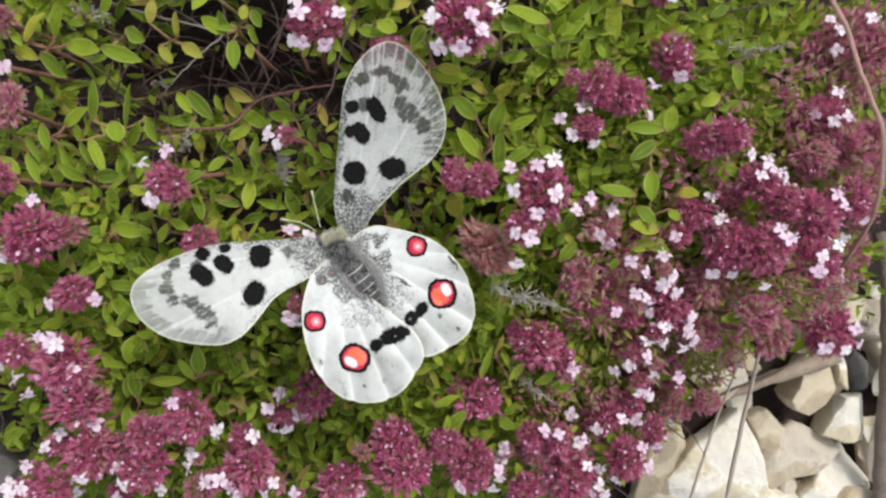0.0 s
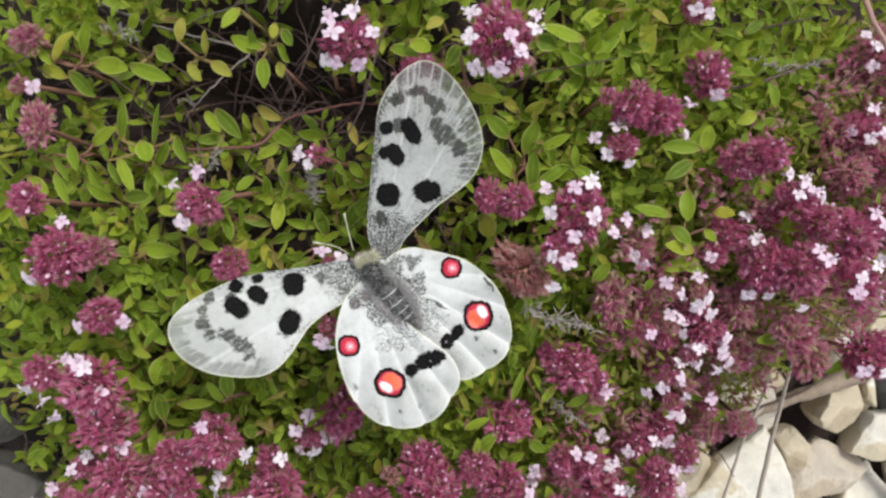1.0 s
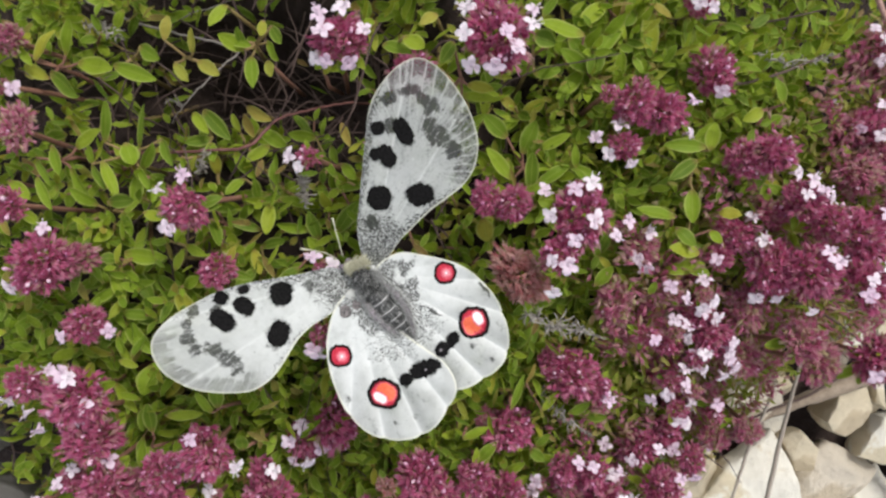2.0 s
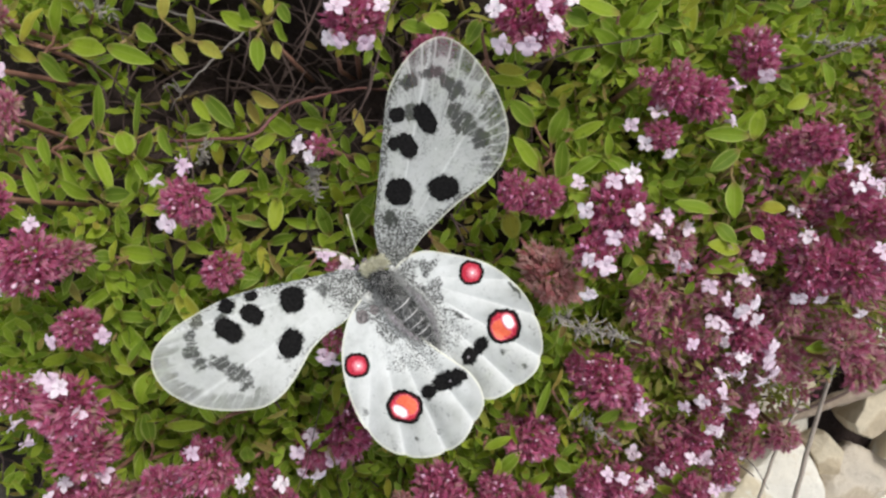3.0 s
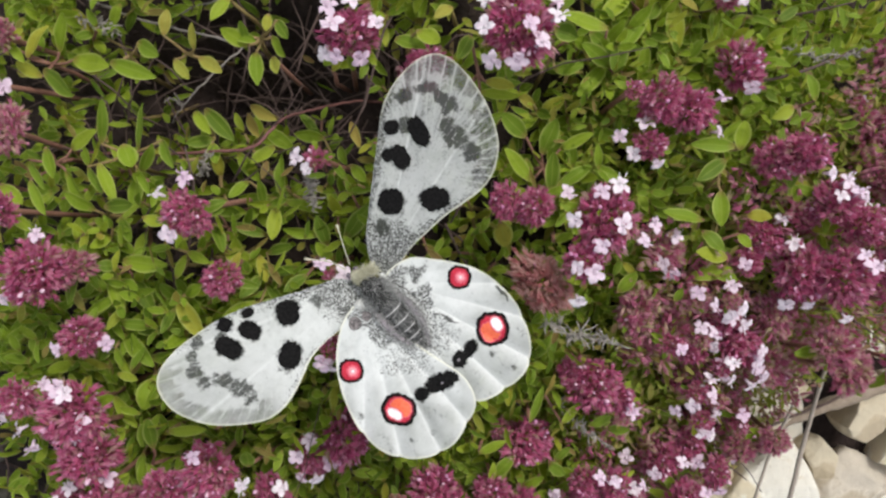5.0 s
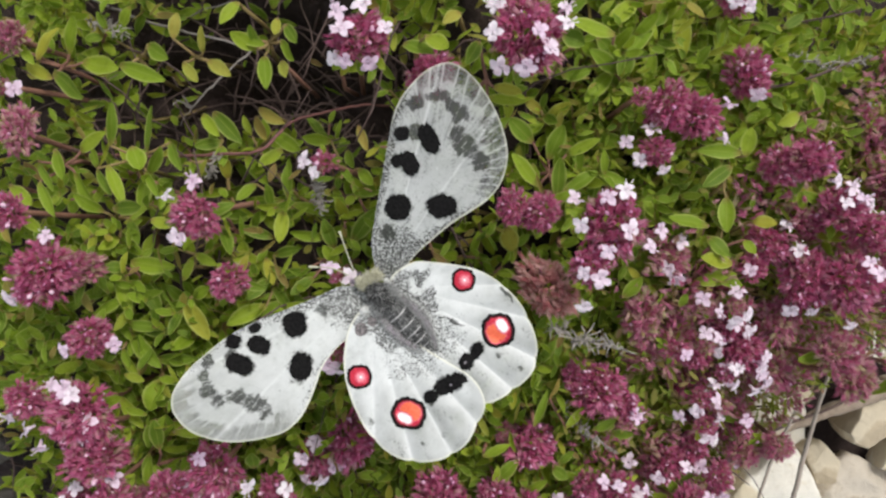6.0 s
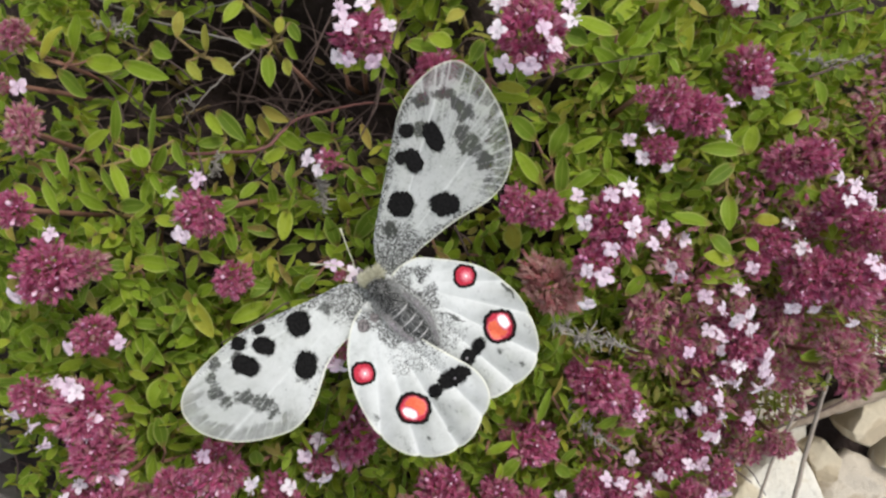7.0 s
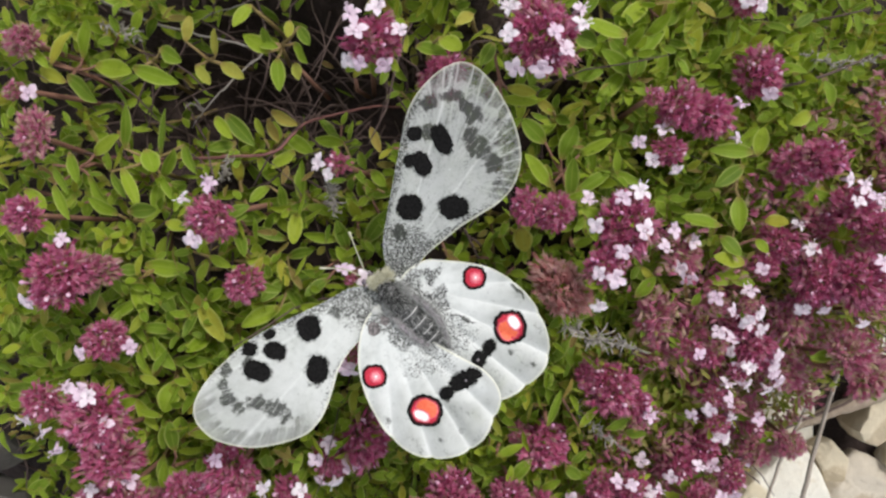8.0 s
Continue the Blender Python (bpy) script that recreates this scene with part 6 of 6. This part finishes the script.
    for i, spot in enumerate(eyes):
        big = spot[2] > 2.6
        part("eyespot", spot_mesh("eyespot", spot, 0.08, height, hinge, [black_scales, ring_scales, red_scales], seed + i, (1.0, 0.83, 0.74), 0.6), ob, None, "red eyespot ringed in black")
        if big:
            ux, uy, turn = core_way[name]
            glow = (spot[0] - ux * spot[2] * 0.55, spot[1] - uy * spot[3] * 0.55, spot[2] * 0.66, spot[3] * 0.58, turn)
            core = (spot[0] + ux * spot[2], spot[1] + uy * spot[3], spot[2] * 0.54, spot[3] * 0.36, turn)
            part("orange_field", spot_mesh("orange_field", glow, 0.14, height, hinge, [rose_scales, orange_scales], seed + 9, (1.0, 0.9), 0.7), ob, None, "orange inner field of an eyespot")
            part("white_pupil", spot_mesh("white_pupil", core, 0.22, height, hinge, [rose_scales, pink_scales, pale_scales], seed + 4, (1.0, 0.9, 0.76), 0.7), ob, None, "white pupil of an eyespot")
        else:
            core = (spot[0] + 0.12 * spot[2], spot[1], spot[2] * 0.5, spot[3] * 0.52, 0)
            part("white_pupil", spot_mesh("white_pupil", core, 0.22, height, hinge, [rose_scales, pink_scales, pale_scales], seed + 4, (1.0, 0.66, 0.22), 0.7), ob, None, "pinkish pupil of an eyespot")
    return ob


core_way = {"hindwing": (0.22, 0.3, -55)}
butterfly = new("butterfly")
butterfly.matrix_world = pose(-0.02065, -0.00002, 0.14645)
tagged(butterfly, "white butterfly with black and red spots on thyme flowers", "butterfly")
# Thinner, greyer scaling than forewing_b also puts this tilted wing's dimmer light into colour.
forewing_a = wing("forewing", [(-2.06, 2.88), (-3.19, 8.23), (-2.47, 13.38), (-1.24, 19.55), (0, 25.73), (1.34, 31.91), (3.09, 35.51), (5.76, 38.59), (8.54, 40.65), (11.63, 41.48), (14.41, 40.34), (17.08, 37.57), (19.35, 33.96), (21.1, 29.85), (22.02, 25.73), (21.92, 22.64), (20.69, 19.04), (18.32, 16.26), (15.23, 14.2), (11.63, 12.04), (8.03, 9.26), (4.94, 6.69), (2.37, 3.6), (0.31, 1.54)], (-1.03, 3.09), -0.5, 0.9, 1, (19.35, 31.91), 5.0, 0.5,
                  [(-0.72, 4.12, 11.5, 1.45), (2.0, 6.5, 6.5, 1.15), (-2.06, 11.32, 3.4, 0.95), (-1.03, 18.53, 1.9, 0.7), (-0.21, 24.7, 1.4, 0.5), (4.94, 7.2, 4.4, 1.05), (8.54, 10.29, 3.2, 0.95), (12.66, 12.87, 2.1, 0.6), (11.12, 26.76, 6.2, 0.1)],
                  [(1.85, 15.23, 2.37, 2.37, 0), (9.78, 15.23, 2.68, 2.06, 8), (7.82, 27.48, 1.65, 2.88, 25), (4.12, 23.16, 1.65, 2.26, 25), (1.75, 23.67, 0.93, 1.24, 0), (2.88, 28.61, 1.34, 1.34, 0)],
                  [(5.45, 34.17, 1.54, 1.13, 0), (9.57, 35.4, 2.06, 0.93, 10), (11.94, 33.65, 1.03, 1.44, 30), (13.59, 31.91, 1.54, 1.44, 0), (12.87, 28.2, 1.03, 1.65, -20), (14.61, 25.94, 2.06, 1.85, -30), (17.08, 23.16, 1.65, 1.44, 0), (5.56, 28.82, 1.24, 1.44, 0), (-0.21, 10.5, 1.13, 1.44, 0)],
                  (), 0.65, "translucent-tipped white forewing with black spots")
forewing_b = wing("forewing", [(-4.32, 0.51), (-8.44, 0.82), (-11.01, -0.21), (-14.61, -2.06), (-19.76, -4.32), (-24.91, -6.69), (-29.02, -9.26), (-32.63, -12.35), (-35.71, -15.44), (-37.77, -18.53), (-38.49, -21.1), (-37.77, -23.67), (-35.2, -26.24), (-31.6, -27.58), (-27.99, -28.1), (-24.39, -27.79), (-20.79, -26.97), (-17.7, -25.73), (-15.13, -23.16), (-13.59, -20.07), (-12.56, -16.98), (-11.53, -13.89), (-9.47, -10.81), (-7.2, -8.44), (-4.53, -5.15), (-3.29, -2.06)], (-4.84, -0.21), -0.5, 0.9, 2, (-35.2, -23.67), 4.8, -0.2,
                  [(-5.35, 0, 10.0, 1.35), (-10.5, -1.03, 5.4, 1.05), (-15.64, -2.6, 3.3, 1.0), (-19.76, -4.4, 2.6, 0.95), (-22.4, -5.6, 2.2, 0.9), (-24.91, -6.7, 2.1, 0.85), (-29.02, -9.26, 1.5, 0.6), (-10.5, -13.38, 2.1, 0.5), (-13.59, -18.53, 2.1, 0.3)],
                  [(-16.88, -6.48, 2.16, 2.26, 10), (-15.54, -14.1, 1.96, 2.57, -8), (-26.55, -14.1, 2.57, 1.75, -25), (-23.26, -10.5, 2.06, 1.65, -20), (-24.08, -7.51, 1.13, 0.82, 30), (-27.89, -10.09, 1.34, 1.34, 0)],
                  [(-32.52, -13.59, 0.93, 1.44, 0), (-32.73, -16.67, 0.93, 1.24, 0), (-32.11, -19.25, 1.44, 1.24, 0), (-30.05, -20.89, 1.24, 1.03, 0), (-26.76, -20.07, 2.16, 1.24, -10), (-23.88, -21.1, 1.65, 1.44, -20), (-21.82, -21.82, 1.24, 1.54, 0), (-28.2, -12.35, 1.03, 1.03, 0), (-12.14, -3.81, 1.13, 1.03, 0)],
                  (), 0.4, "translucent-tipped white forewing with black spots", 30, 0.22, 0.4, 0.12)
hindwing_a = wing("hindwing", [(0.82, 3.29), (4.43, 5.45), (8.54, 5.35), (12.66, 4.84), (16.26, 3.91), (19.86, 1.85), (22.95, -1.03), (25.01, -4.12), (26.55, -8.23), (26.86, -11.84), (26.04, -14.41), (24.49, -16.26), (22.95, -17.5), (20.38, -19.25), (18.11, -20.17), (15.75, -19.97), (12.14, -18.53), (8.54, -14.92), (4.94, -9.26), (1.34, -3.6), (-0.21, 0.51)], (0.82, 1.03), 0.15, 0.7, 3, (25.01, -13.38), 0, 1,
                  [(0.82, -1.03, 5.1, 1.3), (4.94, -3.6, 5.1, 1.2), (5.3, 3.1, 1.9, 2.0), (2.6, 2.78, 2.0, 1.5), (6.7, -0.9, 2.3, 2.0), (7.0, -2.9, 2.2, 1.9), (9.57, -8.23, 6.2, 0.75), (8.03, -11.32, 5.1, 0.7), (11.2, -5.4, 3.2, 0.3)],
                  [(15.85, -10.6, 1.03, 1.65, -25), (14, -12.66, 1.34, 1.54, -25)],
                  [(21.4, -0.5, 1.5, 0.45, -48), (19.76, -11.53, 0.4, 0.35, 0), (23.4, -13.8, 0.45, 0.4, 0), (11.2, -5.3, 2.6, 0.16, -15)],
                  [(13.38, 2.16, 2.16, 2.16, 0), (19.76, -7, 2.98, 3.09, 0)], 0.0, "white hindwing with two red eyespots")
core_way["hindwing"] = (-0.2, -0.28, -30)
hindwing_b = wing("hindwing", [(-7.2, -6.69), (-7.92, -10.29), (-7.92, -14.41), (-6.9, -18.53), (-5.35, -22.13), (-2.78, -26.24), (0.82, -29.33), (4.43, -30.67), (8.03, -30.67), (11.63, -29.64), (14.72, -27.27), (16.47, -24.19), (17.81, -21.1), (17.91, -19.04), (16.78, -16.47), (14.72, -14.41), (11.12, -12.35), (7.82, -10.5), (4.43, -8.23), (0.82, -4.63), (-2.78, -2.57), (-5.35, -3.6)], (-3.29, -3.09), 1.3, 0.7, 4, (11.12, -28.82), 0, 1,
                  [(-2.78, -5.15, 4.1, 1.3), (0.82, -7.72, 4.6, 1.2), (-0.93, -9.67, 2.3, 1.7), (-4.53, -6.18, 2.1, 1.6), (5.97, -11.84, 6.2, 0.7), (2.88, -13.38, 4.6, 0.65)],
                  [(11.42, -16.26, 3.09, 1.54, 28), (8.03, -18.73, 1.34, 1.13, 20)],
                  [(-2.7, -23.7, 0.75, 0.6, -50), (1.25, -26.8, 0.4, 0.4, 0), (10.6, -25.6, 0.6, 0.5, 0), (7.0, -27.4, 0.45, 0.4, 0)],
                  [(-5.04, -15.54, 2.25, 2.2, 0), (4.12, -21.92, 3.25, 2.88, 0)], 0.0, "white hindwing with two red eyespots")


def furry(name, points, radii, material, hairs, hair_len, parent, label, hair_mat, seed):
    """A rounded body segment with short hairs; points and radii in millimetres."""
    rng = random.Random(seed)
    pts = curve_points(points, 6)
    n = len(pts) - 1
    rad = []
    for i in range(n + 1):
        t = i / n * (len(radii) - 1)
        k = min(int(t), len(radii) - 2)
        rad.append((radii[k] + (radii[k + 1] - radii[k]) * (t - k)) * (1 + 0.06 * math.cos(i * 2.1)))
    v, f = tube([p * MM for p in pts], [r * MM for r in rad], 14)
    ob = part(name, mesh_from(name, v, f, material), parent, None, label)
    runs = []
    for _ in range(hairs):
        i = rng.randrange(n)
        d = (pts[i + 1] - pts[i]).normalized()
        out = Vector((rng.gauss(0, 1), rng.gauss(0, 1), abs(rng.gauss(0, 0.6))))
        out = (out - d * out.dot(d)).normalized()
        a = pts[i].lerp(pts[i + 1], rng.random()) + out * rad[i] * 0.95
        go = (out * rng.uniform(0.35, 0.9) + d * rng.uniform(0.5, 1.2) + Vector((rng.gauss(0, 0.3), rng.gauss(0, 0.3), 0))).normalized() * hair_len * rng.uniform(0.6, 1.3)
        runs.append(tube([a * MM, (a + go * 0.5) * MM, (a + go - Vector((0, 0, 0.2))) * MM], [0.055 * MM, 0.045 * MM, 0.012 * MM], 3))
    if runs:
        v, f = joined(runs)
        part("fur", mesh_from("fur", v, f, hair_mat), ob)
    return ob


furry("head", [(-5.97, 2.27, 0.9), (-4.53, 1.65, 1.0)], [0.5, 1.05, 0.9], fur_pale, 260, 1.0, butterfly, "pale yellowish furry head", fur_pale, 1)
furry("collar", [(-4.7, 0.3, 1.0), (-3.7, 2.1, 1.5), (-2.0, 3.3, 1.2)], [0.55, 0.85, 0.5], fur_pale, 520, 1.15, butterfly, "pale yellow-green furry collar behind the head", fur_pale, 6)
furry("thorax", [(-3.7, 1.25, 1.0), (-1.7, -0.4, 1.6), (0.0, -2.2, 1.4)], [0.9, 1.4, 1.55, 1.4], fur_dark, 1500, 1.35, butterfly, "grey furry thorax", fur_grey, 2)
furry("shoulder_tuft", [(-2.9, -0.6, 1.5), (-2.3, -2.2, 1.4), (-1.2, -3.6, 1.1)], [0.4, 0.8, 0.4], fur_grey, 420, 1.5, butterfly, "pale grey hair tuft at the wing base", fur_ring, 7)
furry("shoulder_tuft", [(-1.2, 1.2, 1.7), (0.4, 0.3, 1.6), (1.4, -1.2, 1.3)], [0.4, 0.8, 0.4], fur_grey, 420, 1.5, butterfly, "pale grey hair tuft at the wing base", fur_ring, 8)
furry("wing_base_tuft", [(-0.5, 2.5, 0.8), (-0.35, 1.2, 1.0)], [0.3, 0.5, 0.3], fur_white, 80, 0.7, butterfly, "white hair tuft at the wing base", fur_white, 9)
furry("wing_base_tuft", [(-5.1, -3.6, 1.3), (-3.5, -3.2, 1.5)], [0.4, 0.6, 0.4], fur_white, 110, 0.8, butterfly, "white hair tuft at the wing base", fur_white, 10)
TAIL_A, TAIL_B = Vector((-0.1, -2.3, 1.0)), Vector((7.9, -10.4, 0.9))
abdomen = furry("abdomen", [TAIL_A, TAIL_A.lerp(TAIL_B, 0.5), TAIL_B], [1.7, 2.15, 2.1, 1.7, 0.45], fur_dark, 900, 0.9, butterfly, "dark grey banded abdomen", fur_grey, 3)
furry("hindwing_fold", [(-1.6, -4.4, 1.5), (0.4, -6.3, 1.9), (3.2, -8.7, 2.0), (6.0, -10.2, 1.7), (8.2, -11.0, 1.2)], [0.3, 0.7, 0.65, 0.45, 0.2], fold_mauve, 420, 1.2, butterfly, "greyish-mauve folded inner edge of a hindwing", fur_ring, 4)
furry("hindwing_fold", [(2.4, -0.9, 1.5), (4.6, -2.6, 1.9), (6.6, -4.9, 1.9), (8.0, -7.8, 1.6), (8.7, -11.2, 1.1)], [0.3, 0.6, 0.6, 0.45, 0.2], fold_mauve, 420, 1.2, butterfly, "greyish-mauve folded inner edge of a hindwing", fur_ring, 5)


def abdomen_bands():
    d = (TAIL_B - TAIL_A).normalized()
    side = Vector((-d.y, d.x, 0))
    for t, r in ((0.20, 2.15), (0.40, 2.3), (0.56, 2.2), (0.70, 1.95), (0.82, 1.5)):
        c = TAIL_A.lerp(TAIL_B, t)
        pts = [c + side * r * math.cos(q) * 1.02 + Vector((0, 0, r * math.sin(q) * 1.05)) + d * 0.45 * math.sin(q) for q in [radians(10 + 16 * s) for s in range(11)]]
        v, f = tube([p * MM for p in pts], [0.11 * MM] * len(pts), 5)
        part("band", mesh_from("band", v, f, fur_band), abdomen, None, "pale grey ring of the abdomen")


abdomen_bands()
for x, y, r, of, hinge, level, seed in ((11.6, -16.4, 0.24, hindwing_b, (-3.29, -3.09), 1.3, 4), (13.8, -12.8, 0.3, hindwing_a, (0.82, 1.03), 0.15, 3)):
    me = spot_mesh("pale_fleck", (x, y, r, r * 0.7, 40), 0.2, lambda u, v: wing_height(u, v, hinge[0], hinge[1], level, 0.7, seed), hinge, [fold_mauve], seed + x, ragged=3)
    part("pale_fleck", me, of, None, "pale mauve fleck inside a black spot")
for spot, of, seed in (((-5.0, -6.9, 1.1, 1.2, 0), hindwing_b, 4), ((-3.0, -5.4, 0.8, 0.9, 0), hindwing_b, 4.5)):
    me = spot_mesh("basal_spot", spot, 0.12, lambda x, y: wing_height(x, y, -3.29, -3.09, 1.3, 0.7, 4), (-3.29, -3.09), [basal_scales], seed)
    part("basal_spot", me, of, None, "dusky grey-brown spot at the hindwing base")


def antenna(points):
    pts = curve_points([(x, y, z) for x, y, z in points], 6)
    n = len(pts) - 1
    v, f = tube([p * MM for p in pts], [(0.10 if i < n * 0.8 else 0.10 + 0.16 * (i - n * 0.8) / (n * 0.2)) * MM for i in range(n + 1)], 6)
    part("antenna", mesh_from("antenna", v, f, fur_pale), butterfly, None, "thin pale clubbed antenna")


antenna([(-6.38, 3.71, 1.2), (-7.62, 7.2, 2.0), (-8.85, 10.81, 2.6)])
antenna([(-7.2, 2.88, 1.2), (-9.98, 4.12, 2.0), (-14.31, 4.43, 2.4)])
for ex, ey in ((-6.5, 1.75), (-5.35, 3.0)):
    bm = bmesh.new()
    bmesh.ops.create_uvsphere(bm, u_segments=16, v_segments=10, radius=0.55 * MM)
    me = bpy.data.meshes.new("eye")
    bm.to_mesh(me)
    bm.free()
    me.materials.append(eye_violet)
    me.polygons.foreach_set("use_smooth", [True] * len(me.polygons))
    part("eye", me, butterfly, Matrix.Translation((ex * MM, ey * MM, 0.9 * MM)), "dull violet-grey compound eye")

# ---- motion ----
def motions():
    body_rows = [
        (0, -0.01894, -0.00019, 0.14530, -0.87, 0.55, -7.24),
        (0.5, -0.01876, -0.00036, 0.14583, 0.16, 0.59, -6.47),
        (1, -0.01890, -0.00016, 0.14518, -0.16, 0.34, -6.46),
        (2.5, -0.01933, -0.00017, 0.14573, 0.13, 0.39, -5.18),
        (3, -0.01916, -0.00032, 0.14602, 0.10, 0.16, -4.82),
        (3.5, -0.01917, -0.00020, 0.14569, -0.01, 0.43, -5.55),
        (4, -0.01947, -0.00016, 0.14601, 0.07, 0.37, -3.91),
        (4.5, -0.01971, -0.00001, 0.14575, 0.14, 0.12, -3.94),
        (6, -0.02027, -0.00026, 0.14638, -0.08, 0.20, -0.86),
        (6.5, -0.02048, -0.00023, 0.14607, -0.01, -0.02, -0.69),
        (7, -0.02065, -0.00002, 0.14645, 0.00, 0.00, 0.00),
        (7.5, -0.02101, 0.00014, 0.14640, -0.02, -0.03, 0.21),
        (8, -0.02101, 0.00014, 0.14657, 0.45, 0.11, 0.48),
    ]
    fore_a = [
        (0, -2.88, -3.22, 13.05),
        (0.5, 1.08, -2.31, 11.87),
        (1, -0.03, -3.58, 11.62),
        (2.5, 0.35, -4.45, 9.44),
        (3, -0.30, -5.07, 9.25),
        (3.5, -0.62, -2.40, 9.89),
        (4, 0.12, -3.55, 7.22),
        (4.5, 0.20, -2.59, 7.50),
        (6, -1.16, -0.51, 2.22),
        (6.5, -1.14, -0.24, 1.25),
        (7, 0.00, -0.00, -0.00),
        (7.5, 0.19, -0.87, -0.56),
        (8, 1.69, -1.33, -0.51),
    ]
    fore_b = [
        (0, -5.39, 5.40, -12.22),
        (0.5, -3.39, 4.42, -9.74),
        (1, -2.53, 3.67, -9.56),
        (2.5, -3.08, 4.62, -8.32),
        (3, -2.74, 3.93, -8.07),
        (3.5, -2.77, 4.14, -7.38),
        (4, -2.62, 4.17, -6.45),
        (4.5, -2.19, 3.69, -5.97),
        (6, -1.54, 2.80, -1.76),
        (6.5, -0.01, 0.71, -0.90),
        (7, 0.00, 0.00, -0.00),
        (7.5, -0.44, 0.38, -0.11),
        (8, -0.15, 0.08, 0.29),
    ]
    hind_a = [
        (0, -0.11, 0.49, 0.99),
        (0.5, 0.24, 0.86, 0.94),
        (1, 0.18, 0.98, 1.25),
        (2.5, 0.42, 1.18, 0.93),
        (3, 0.93, 1.86, 1.19),
        (3.5, 0.42, 1.29, 1.37),
        (4, 0.01, 0.84, 0.50),
        (4.5, -0.10, 0.17, 1.04),
        (6, -0.15, 0.17, 0.70),
        (6.5, -0.05, -0.19, 0.72),
        (7, -0.00, 0.00, -0.00),
        (7.5, -0.22, -0.46, 0.43),
        (8, 0.05, 0.05, 0.14),
    ]
    hind_b = [
        (0, -1.21, 0.95, -0.74),
        (0.5, 2.07, 1.09, -1.09),
        (1, 0.17, 0.44, -0.84),
        (2.5, 1.56, 1.29, -0.68),
        (3, 1.83, 0.58, -1.79),
        (3.5, 1.45, 0.65, -1.57),
        (4, 1.81, 0.95, -1.28),
        (4.5, 2.00, 0.36, -1.87),
        (6, 1.73, 0.36, -1.13),
        (6.5, 0.96, 0.34, -1.06),
        (7, 0.00, -0.00, -0.00),
        (7.5, 0.28, 0.43, -0.43),
        (8, 1.10, 0.50, -0.27),
    ]
    walk(butterfly, [(t, pose(x, y, z, rx, ry, rz)) for t, x, y, z, rx, ry, rz in body_rows])
    for ob, rows in ((forewing_a, fore_a), (forewing_b, fore_b), (hindwing_a, hind_a), (hindwing_b, hind_b)):
        hinge = Matrix.Translation(ob.location)
        walk(ob, [(t, hinge @ pose(0, 0, 0, rx, ry, rz)) for t, rx, ry, rz in rows])


motions()
